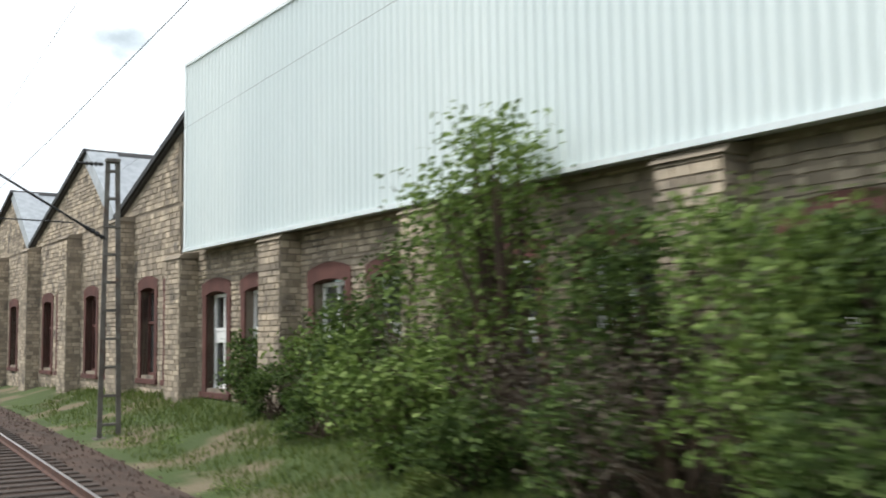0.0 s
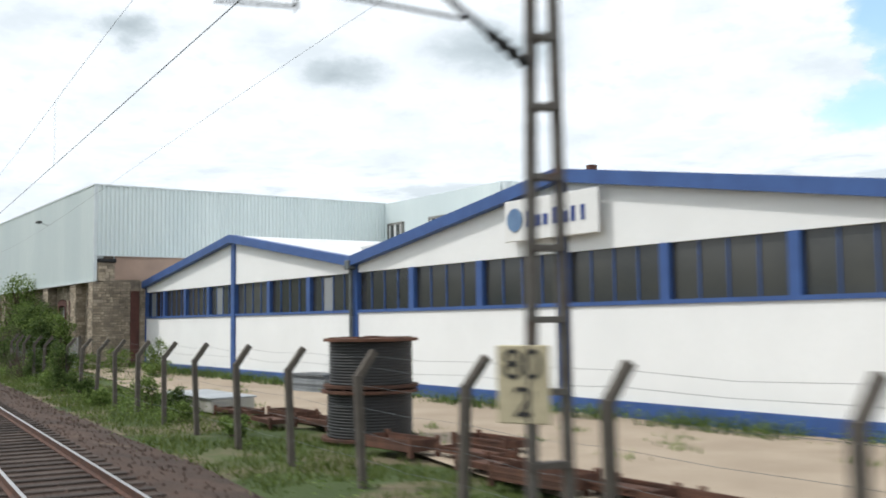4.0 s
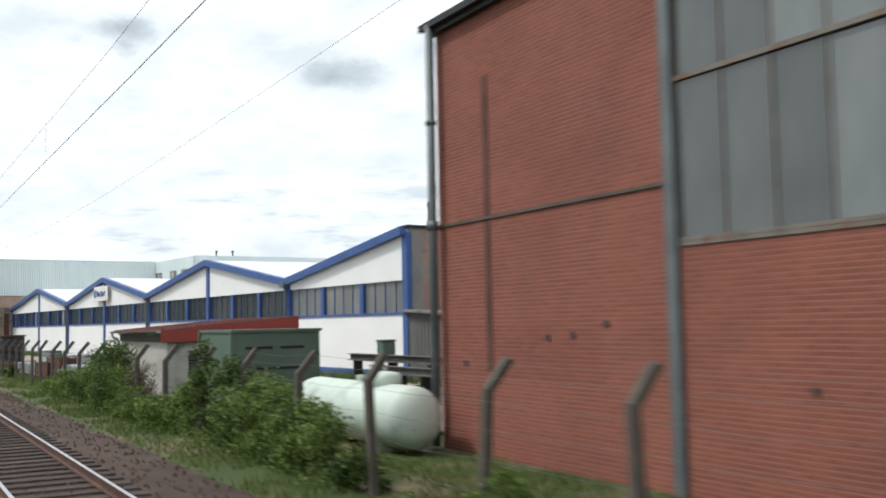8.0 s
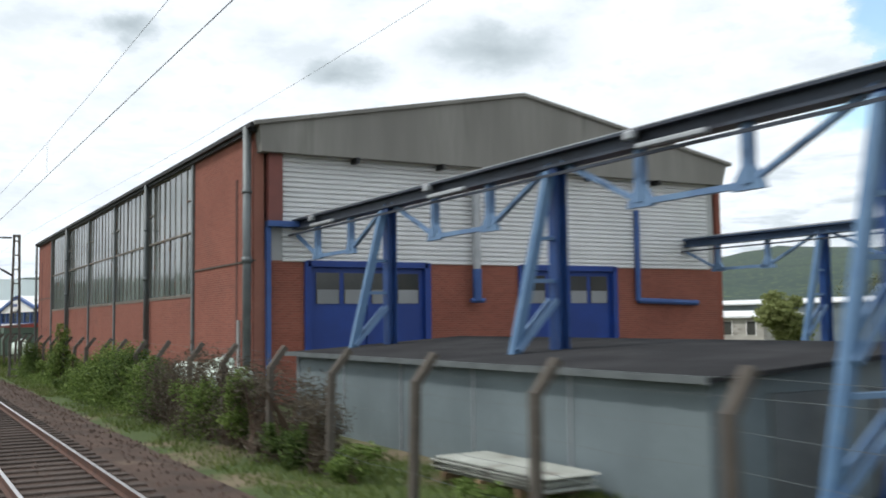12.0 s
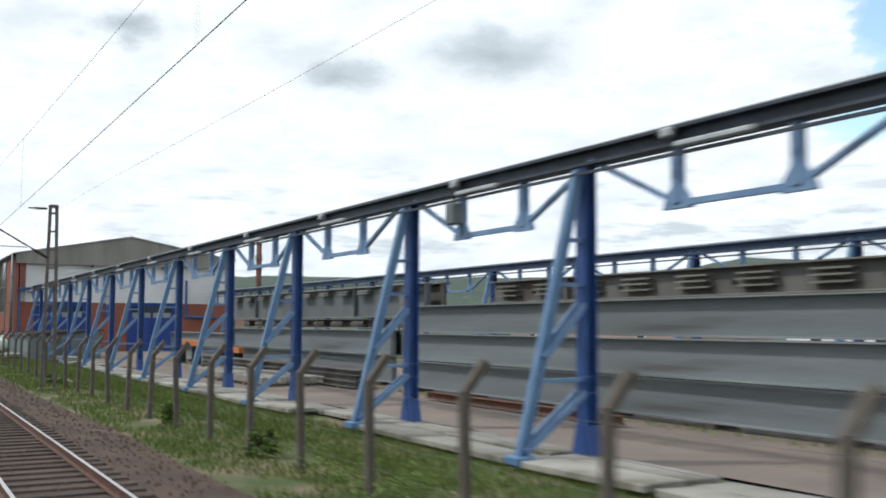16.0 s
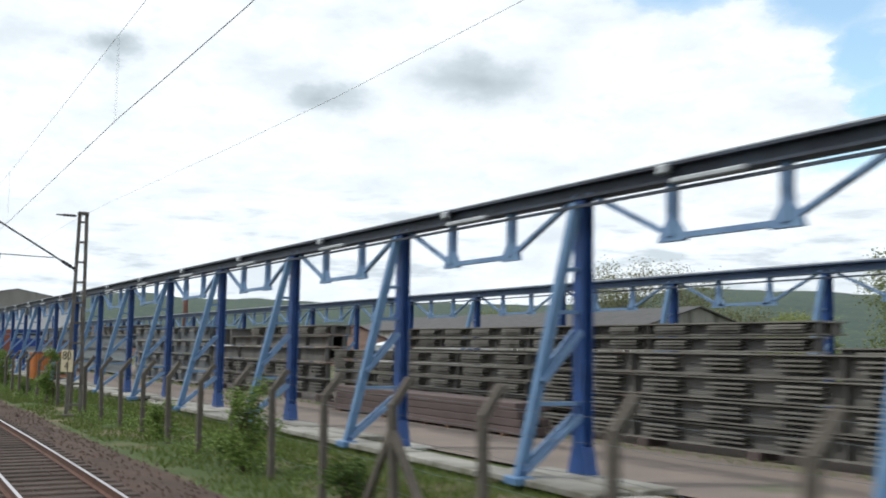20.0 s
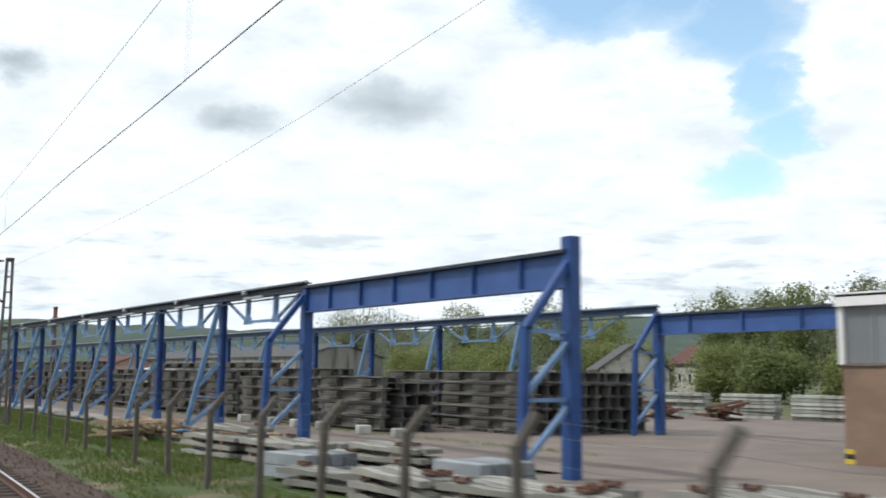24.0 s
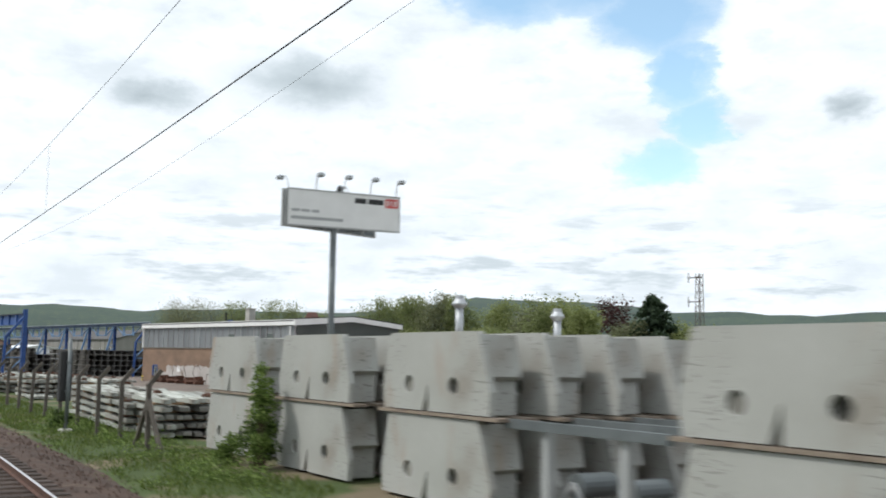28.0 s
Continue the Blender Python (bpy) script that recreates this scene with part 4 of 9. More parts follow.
marks = sorted(peaks + dips)
for a, b in zip(marks, marks[1:]):
    za, zb = roofline(a), roofline(b)
    part("upper_wall", Mesh().slab([(a, 4.5), (b, 4.5), (b, zb - 0.05), (a, za - 0.05)], "y", WY, WY + 0.25), M_WHITE, hall_white)
    part("lower_wall", Mesh().box(a, b, WY, WY + 0.25, 0.14, 2.86), M_WHITE, hall_white)
    part("plinth", Mesh().box(a, b, WY - 0.03, WY + 0.25, -0.5, 0.14), M_BLUE, hall_white, "blue painted plinth")
    part("fascia", Mesh().beam((a, WY - 0.12, za - 0.1), (b, WY - 0.12, zb - 0.1), 0.42, 0.4), M_BLUE, hall_white, "deep blue verge board")
    part("roof", Mesh().slab([(a, za - 0.08), (b, zb - 0.08), (b, zb + 0.06), (a, za + 0.06)], "y", WY + 0.1, 78), M_SHEETWHITE, hall_white, "pale sheet roof")
    part("band_sill", Mesh().box(a, b, WY - 0.06, WY + 0.2, 2.84, 2.96), M_BLUE, hall_white)
    n = 4 if a < 2 else 3
    for k in range(n):
        u0, u1 = a + (b - a) * k / n, a + (b - a) * (k + 1) / n
        w = part("window", Mesh().box(u0 + 0.16, u1 - 0.16, WY + 0.14, WY + 0.17, 2.94, 4.5), M_GLASSDARK if a < 79 else M_FROST, hall_white, "dark strip window with blue bars" if a < 79 else "frosted grey strip window with blue bars")
        for q in range(1, 4):
            u = u0 + 0.16 + (u1 - u0 - 0.32) * q / 4
            part("bar", Mesh().box(u - 0.022, u + 0.022, WY + 0.1, WY + 0.15, 2.94, 4.5), M_BLUE, w)
        if (int(u0 * 7) + k) % 9 == 1 or a < 2 and k in (0, 3):
            part("blind", Mesh().box(u0 + (1.0 if a < 2 else 1.3), u0 + (1.8 if a < 2 else 2.1), WY + 0.115, WY + 0.137, 2.97, 4.4), M_PANE_GREY, w)
        if k:
            part("window_post", Mesh().box(u0 - 0.17, u0 + 0.17, WY - 0.03, WY + 0.2, 2.86, 4.5), M_BLUE, hall_white)
for p in peaks:
    part("pilaster", Mesh().box(p - 0.22, p + 0.22, WY - 0.1, WY + 0.2, -0.45, APX - 0.2), M_BLUE, hall_white)
for d in dips:
    part("pilaster", Mesh().box(d - 0.2, d + 0.26, WY - 0.08, WY + 0.2, -0.45, VAL - 0.1), M_BLUE, hall_white)
    dp = part("downpipe", Mesh().tube((d - 0.02, WY - 0.2, -0.4), (d - 0.02, WY - 0.2, 4.75), 0.08), M_PIPE, hall_white, "grey downpipe with a hopper")
    part("hopper", Mesh().soft_box(d - 0.2, d + 0.16, WY - 0.42, WY - 0.06, 4.62, 5.0, 0.03), M_PIPE, dp)
part("core", Mesh().box(1.5, 92.3, WY + 0.25, 77.5, -0.4, 2.8), M_WHITE, hall_white)
# dark box in place of the hall's shaded interior
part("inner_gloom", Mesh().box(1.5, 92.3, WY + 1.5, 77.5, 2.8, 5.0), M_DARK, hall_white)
part("end_wall", Mesh().slab([(WY + 0.2, -0.4), (77.5, -0.4), (77.5, 7.0), (WY + 0.2, 7.0)], "x", 92.45, 92.72), M_PINKBRICK, hall_white, "bare brown-pink brick end wall")
for y in (WY + 0.15, 38.6, 48.0):
    part("concrete_column", Mesh().box(92.7, 92.76, y, y + 0.75, -0.4, 7.0), M_ENDCONC, hall_white, "grey concrete column in the brick end wall")
part("concrete_band", Mesh().box(92.7, 92.75, WY + 0.9, 77.0, 4.75, 5.1), M_ENDCONC, hall_white)
part("end_coping", Mesh().box(92.3, 92.85, WY, 77.5, 7.0, 7.14), M_DARK, hall_white)
part("west_wall", Mesh().box(1.2, 1.5, WY + 0.2, 77.5, -0.4, 5.0), M_WHITE, hall_white)
board = thing("sign_board", WH @ move(41.42, WY - 0.3, 5.62), "white company sign board with a round emblem", "sign", kind="")
part("panel", Mesh().soft_box(-2.2, 2.2, -0.06, 0.04, -0.66, 0.66, 0.02), M_WHITEPAINT, board)
part("emblem", Mesh().tube((-1.65, -0.066, 0.02), (-1.65, -0.09, 0.02), 0.38, n=28), M_BLUEGREY, board)
bars = Mesh()
for k, (w, h) in enumerate([(0.42, 0.5), (0.3, 0.34), (0.2, 0.34), (0.3, 0.5), (0.3, 0.34), (0.16, 0.45), (0.16, 0.45)]):
    x = -1.1 + k * 0.43
    bars.box(x, x + w, -0.088, -0.062, -0.24, -0.24 + h)
part("lettering_bars", bars, M_BLUEDOOR, board)
for x in (-1.5, 1.5):
    part("bracket", Mesh().box(x - 0.04, x + 0.04, 0.0, 0.32, -0.5, 0.5), M_GALV, board)
for x, y in ((34, 40), (60, 42)):
    rf = thing("roof_fan", WH @ move(x, y, roofline(x) + 0.1), "white roof fan housing", "roof fan", group="roof fans")
    part("base", Mesh().soft_box(-0.8, 0.8, -0.8, 0.8, 0, 0.35), M_SHEETWHITE, rf)
    part("cowl", Mesh().lathe((0, 0, 0.3), (0, 0, 1), [(0, 0.75), (0.15, 0.9), (0.4, 0.8), (0.5, 0.2)]), M_SHEETWHITE, rf)
rl = thing("roof_light", move(24.4, 18.4, 5.5, 5.167), "small white domed roof light on the hall roof", "roof light")
part("curb", Mesh().soft_box(-0.5, 0.5, -0.5, 0.5, 0, 0.3, 0.02), M_SHEETWHITE, rl)
part("dome", Mesh().soft_box(-0.58, 0.58, -0.58, 0.58, 0.3, 0.5, 0.08), M_WHITEPAINT, rl)
stack = thing("factory_chimney", move(-100, 126.9, -0.4), "tall red-brown factory chimney with platforms", "chimney")
part("shaft", Mesh().tube((0, 0, 0), (0, 0, 34.2), 1.25, 1.0, 20), M_REDCHIM, stack, smooth=True)
part("crown", Mesh().tube((0, 0, 33.9), (0, 0, 35.1), 1.12, 1.14, 20), M_REDCHIM, stack)
for z in (24.5, 28.0):
    part("platform", Mesh().lathe((0, 0, z), (0, 0, 1), [(0, 1.0), (0.02, 1.45), (0.15, 1.45), (0.17, 1.0)]), M_DARK, stack)
    for k in range(3):
        a = 2.1 * k + 0.6
        part("antenna", Mesh().box(1.4 * cos(a) - 0.15, 1.4 * cos(a) + 0.15, 1.4 * sin(a) - 0.15, 1.4 * sin(a) + 0.15, z - 0.4, z + 2.0), M_GREY, stack)

# canopy and low store against the end wall
canopy = thing("canopy", WH, "steel canopy on blue columns against the brick end wall", "canopy")
part("roof", Mesh().slab([(92.9, 4.76), (102, 6.22), (102, 6.42), (92.9, 4.96)], "y", 34.5, 52), M_ASB, canopy)
for y in (34.8, 40.4, 46.0):
    part("column", Mesh().box(96.85, 97.2, y, y + 0.3, -0.4, 5.38), M_BLUE, canopy)
    part("bracket", Mesh().slab([(95.6, 5.15), (96.85, 5.35), (96.85, 4.2)], "y", y + 0.05, y + 0.25), M_BLUE, canopy)
    part("rafter", Mesh().beam((92.95, y + 0.15, 4.6), (101.9, y + 0.15, 6.04), 0.16, 0.26), M_BLUE, canopy)
store = thing("low_store", WH, "low lean-to store of grey corrugated sheet with an open bay", "store")
part("roof", Mesh().slab([(92.75, 2.98), (101.6, 2.46), (101.6, 2.56), (92.75, 3.08)], "y", 29.3, 37.5), M_ASB, store, "pale sheet roof")
part("eave_beam", Mesh().slab([(92.75, 2.84), (101.6, 2.32), (101.6, 2.45), (92.75, 2.97)], "y", 29.35, 29.5), M_DARK, store)
st = Mesh()
st.sheet((92.75, 29.6, -0.4), (1, 0, 0), (0, 0, 1), 4.5, 3.2, 0.3, 0.07)
part("sheet_wall", st, M_SHEETDARK, store, "grey corrugated sheet wall")
part("wall_back", Mesh().box(92.75, 97.25, 29.62, 29.7, -0.4, 2.72), M_DARK, store)
part("rear_wall", Mesh().box(92.75, 97.2, 37.0, 37.2, -0.4, 2.4), M_DARK, store)
part("side_wall", Mesh().box(97.1, 97.25, 29.7, 37.0, -0.4, 2.6), M_DARK, store)
for x in (97.3, 101.3):
    part("post", Mesh().box(x - 0.07, x + 0.07, 29.4, 29.54, -0.4, 2.5), M_BLUE if x > 100 else M_DARK, store)
for x0, x1 in ((97.4, 98.75), (98.8, 99.95)):
    gate = Mesh()
    for x in (x0, x1):
        gate.box(x - 0.03, x + 0.03, 29.28, 29.34, -0.3, 1.65)
    for z in (-0.1, 0.75, 1.62):
        gate.box(x0 + 0.03, x1 - 0.03, 29.285, 29.335, z - 0.03, z + 0.03)
    gf = part("gate", gate, M_GREY, store, "pale tubular gate leaf")
    part("gate_panel", Mesh().box(x0 + 0.03, x1 - 0.03, 29.3, 29.31, -0.07, 1.59), M_DARK, gf)
    if x0 < 98:
        part("notice", Mesh().box(x0 + 0.55, x0 + 0.95, 29.27, 29.28, 1.0, 1.3), M_WHITEPAINT, gf)

# goods rack under the canopy, along the end wall
rack = thing("goods_rack", WH, "blue steel rack with pallets of red bricks and grey crates", "rack")
for y in (38.4, 42.2, 46.0, 49.8):
    for x in (93.1, 94.2):
        part("upright", Mesh().box(x - 0.06, x + 0.06, y - 0.06, y + 0.06, -0.35, 4.3), M_BLUE, rack)
for z in (0.15, 1.75, 3.2):
    for x in (93.1, 94.2):
        part("shelf_beam", Mesh().box(x - 0.04, x + 0.04, 38.4, 49.8, z - 0.16, z), M_BLUE, rack)
    part("shelf_board", Mesh().box(93.05, 94.25, 38.4, 49.8, z, z + 0.03), M_PALLET, rack)
rk = random.Random(21)
for z, mat, label, tall in ((0.18, M_ASB, "pale grey crate on the rack", 0.75), (1.78, M_KERB, "grey slatted crate on the rack", 0.9), (3.23, M_REDGOODS, "pallet of red clay goods on the rack", 0.8)):
    y = 38.6
    while y < 48.6:
        w = rk.uniform(0.9, 1.3)
        if rk.random() < 0.85:
            h = tall * rk.uniform(0.6, 1.1)
            b = thing("goods_pallet", WH @ move(93.65, y + w / 2, z), label, "pallet", group="rack goods")
            part("load", Mesh().soft_box(-0.45, 0.45, -w / 2 + 0.06, w / 2 - 0.06, 0.12, 0.12 + h, 0.02), mat, b)
            part("base", Mesh().box(-0.5, 0.5, -w / 2 + 0.04, w / 2 - 0.04, 0, 0.12), M_PALLET, b)
        y += w
# ---- the brick hall ----
brick_hall = thing("brick_hall", move(0, 0), "tall red brick hall with bands of wired glass", "hall")
HY, HW, HE, HF, EAVE, RIDGE = 10.91, 114.22, 170.35, 32.56, 9.3, 11.3
PIERS = [121.94, 130.08, 138.21, 146.35, 154.48, 162.61]
SILL, GTOP = 3.62, 9.0
for a, b, top in [(HW, PIERS[0], EAVE - 0.1), (PIERS[-1], HE, EAVE - 0.1)] + [(a, b, SILL - 0.04) for a, b in zip(PIERS, PIERS[1:])]:
    part("wall", Mesh().box(a, b, HY, HY + 0.35, -0.5, top), M_JOINT, brick_hall, "red brick wall")
part("west_wall", Mesh().box(HW - 0.02, HW + 0.33, HY + 0.36, HF, -0.5, EAVE), M_BRICK, brick_hall)
part("rear_wall", Mesh().box(HW + 0.33, HE, HF - 0.3, HF, -0.5, EAVE), M_BRICK, brick_hall)
DOORS = [(12.84, 17.6), (21.78, 26.44)]
for a, b in ((HY + 0.36, DOORS[0][0]), (DOORS[0][1], DOORS[1][0]), (DOORS[1][1], HF - 0.3)):
    part("end_wall", Mesh().box(HE - 0.33, HE, a, b, -0.5, 4.6), M_JOINT, brick_hall)
part("gable_sheet", Mesh().slab([(HY + 0.1, 8.3), (HF - 0.3, 8.3), (HF, EAVE), ((HY + HF) / 2, RIDGE), (HY, EAVE)], "x", HE - 0.2, HE + 0.5), M_ASB, brick_hall, "weathered grey fibre-cement gable")
rib, z = [], 4.56
while z < 8.3:
    rib += [(HE - 0.02, z), (HE + 0.07, z + 0.02), (HE + 0.07, z + 0.11), (HE - 0.02, z + 0.16)]
    z += 0.175
white = Mesh()
n = len(rib)
white.add([(x, y, zz) for y in (11.9, 31.7) for x, zz in rib], [(k, k + 1, n + k + 1, n + k) for k in range(n - 1)])
part("roller_sheet", white, M_SHEETWHITE, brick_hall, "white horizontally ribbed sheet")
part("sheet_back", Mesh().box(HE - 0.25, HE - 0.03, 11.4, 32.1, 4.5, 8.35), M_GREY, brick_hall)
part("red_post", Mesh().box(HE - 0.1, HE + 0.25, 11.35, 11.85, 5.8, 8.4), M_REDROOF, brick_hall)
part("blue_post", Mesh().box(HE - 0.05, HE + 0.2, 11.3, 11.45, -0.4, 5.85).box(HE - 0.05, HE + 0.35, 11.3, 12.9, 5.75, 5.95), M_BLUE, brick_hall)
for y in (14.5, 18.0, 21.5, 25, 28.5):
    part("sheet_clip", Mesh().box(HE + 0.05, HE + 0.6, y, y + 0.12, 8.1, 8.3), M_DARK, brick_hall)
for a, b in DOORS:
    d = part("gate", Mesh().box(HE - 0.2, HE - 0.08, a, b, -0.35, 4.5), M_BLUEDOOR, brick_hall, "tall blue double gate with upper panes")
    fr = Mesh().box(HE - 0.1, HE + 0.1, a - 0.12, a + 0.12, -0.35, 4.6).box(HE - 0.1, HE + 0.1, b - 0.12, b + 0.12, -0.35, 4.6).box(HE - 0.1, HE + 0.1, a, b, 4.4, 4.62)
    fr.box(HE - 0.1, HE + 0.02, (a + b) / 2 - 0.07, (a + b) / 2 + 0.07, -0.35, 4.4)
    part("frame", fr, M_BLUEDOOR, d)
    for k in range(4):
        u = a + 0.35 + (b - a - 0.5) * k / 4
        part("pane", Mesh().box(HE - 0.08, HE - 0.055, u, u + (b - a) / 4 - 0.3, 3.1, 4.2), M_GLASSDARK, d)
        part("blind", Mesh().box(HE - 0.054, HE - 0.04, u + 0.04, u + (b - a) / 4 - 0.34, 3.1, 3.6), M_PANE_GREY, d)
pp = part("vent_pipe", Mesh().tube((HE + 0.35, 19.58, 3.3), (HE + 0.35, 19.58, 7.4), 0.16, n=14), M_GALV, brick_hall, "fat pale duct with a blue foot")
part("foot", Mesh().tube((HE + 0.35, 19.58, 3.2), (HE + 0.35, 19.58, 4.4), 0.18, n=14).tube((HE + 0.35, 19.3, 3.2), (HE + 0.35, 19.9, 3.2), 0.09), M_BLUE, pp)
part("blue_pipe", Mesh().pipe([(HE + 0.15, 27.6, 7.0), (HE + 0.15, 27.6, 3.2), (HE + 0.15, 30.9, 3.1)], 0.12), M_BLUE, brick_hall)
part("roof", Mesh().slab([(HY - 0.18, EAVE - 0.12), ((HY + HF) / 2, RIDGE - 0.06), (HF + 0.2, EAVE - 0.12), (HF + 0.2, EAVE + 0.02), ((HY + HF) / 2, RIDGE + 0.08), (HY - 0.18, EAVE + 0.02)], "x", HW - 0.25, HE + 0.6), M_ASB, brick_hall, "low-pitched grey roof")
g = part("gutter", Mesh().box(HW - 0.3, HE + 0.5, HY - 0.3, HY - 0.16, EAVE - 0.18, EAVE - 0.03), M_DARK, brick_hall, "dark gutter")
part("eave_board", Mesh().box(HW - 0.1, HE + 0.2, HY - 0.16, HY + 0.3, EAVE - 0.3, EAVE - 0.125), M_DARK, brick_hall)
for a, b in ((HW, PIERS[0] - 0.15), (PIERS[-1] + 0.15, HE)):
    part("string_course", Mesh().box(a, b, HY - 0.045, HY + 0.05, 4.56, 4.62), M_POST, brick_hall)
for p in PIERS:
    part("pier", Mesh().soft_box(p - 0.13, p + 0.13, HY - 0.1, HY + 0.3, -0.4, EAVE - 0.2, 0.02), M_PIPE, brick_hall, "grey steel column")
for p, r in ((HW + 0.1, 0.1), (PIERS[1] + 0.3, 0.09), (PIERS[4] + 0.3, 0.09), (HE - 0.12, 0.15)):
    part("downpipe", Mesh().tube((p, HY - 0.22, -0.3), (p, HY - 0.22, EAVE - 0.1), r, n=12).tube((p, HY - 0.22, 4.5), (p, HY - 0.22, 4.7), r + 0.03, n=12).tube((p, HY - 0.22, 6.9), (p, HY - 0.22, 7.0), r + 0.03, n=12), M_PIPE, brick_hall, "grey downpipe", smooth=True)
# filler box, coloured dark so that the interior reads as shaded
part("inside", Mesh().box(HW + 0.5, HE - 0.5, HY + 1.2, HF - 0.5, -0.4, 9.0), M_DARK, brick_hall)
PANE_MESH = {}
for a, b in zip(PIERS, PIERS[1:]):
    n, lo, hi = 8, a + 0.16, b - 0.16
    w = part("glazing", Mesh().box(lo, hi, HY - 0.03, HY + 0.2, SILL - 0.07, SILL), M_FRAME, brick_hall, "tall band of grey-green wired glass")
    for k in range(n + 1):
        u = lo + (hi - lo) * k / n
        part("bar", Mesh().box(u - 0.013, u + 0.013, HY - 0.012, HY + 0.06, SILL, GTOP), M_FRAME, w)
    for z in (SILL + 0.03, GTOP - 0.02):
        part("rail", Mesh().box(lo, hi, HY - 0.035, HY + 0.08, z - 0.03, z + 0.03), M_FRAME, w)
    for k in (0, 7):
        u = lo + (hi - lo) * k / n
        part("casement_rail", Mesh().box(u, u + (hi - lo) / n, HY - 0.035, HY + 0.08, 7.55, 7.6), M_FRAME, w)
    part("mid_rail", Mesh().box(lo, hi, HY - 0.045, HY + 0.1, 6.18, 6.26), M_FRAME, w, "rusty middle rail")
    for k in range(n):
        u0, u1 = lo + (hi - lo) * k / n + 0.018, lo + (hi - lo) * (k + 1) / n - 0.018
        for q, (z0, z1) in enumerate(((SILL + 0.05, 6.16), (6.28, GTOP - 0.05))):
            if q not in PANE_MESH:
                PANE_MESH[q] = Mesh().box(0, u1 - u0, 0, 0.02, 0, z1 - z0).data("pane", M_PANE)
            part("pane", PANE_MESH[q], None, w, at=pose(u0, HY + 0.02, z0, random.uniform(-0.4, 0.4), 0, random.uniform(-0.5, 0.5)))
# each hole is a flat disc whose black stands for the shade inside
for u, z in ((115.3, 1.55), (116.9, 1.55), (118.4, 2.1), (119.2, 2.15), (120.16, 2.35), (124.6, 1.4), (126.6, 1.5), (132, 1.4), (133.4, 1.42)):
    part("wall_hole", Mesh().tube((u, HY - 0.025, z), (u, HY + 0.05, z), 0.07), M_BLACK, brick_hall)
for u in (116.2, 168.3):
    part("old_flue_scar", Mesh().box(u, u + 0.22, HY - 0.022, HY + 0.01, 1.4, 7.6), M_REDSTONE, brick_hall, "faint darker vertical scar in the brick")
part("wall_pipe", Mesh().tube((169.1, HY - 0.15, 0.2), (169.1, HY - 0.15, 2.55), 0.07), M_GREY, brick_hall)
# ---- crane runways ----
STEP, C0 = 8.17, 169.57


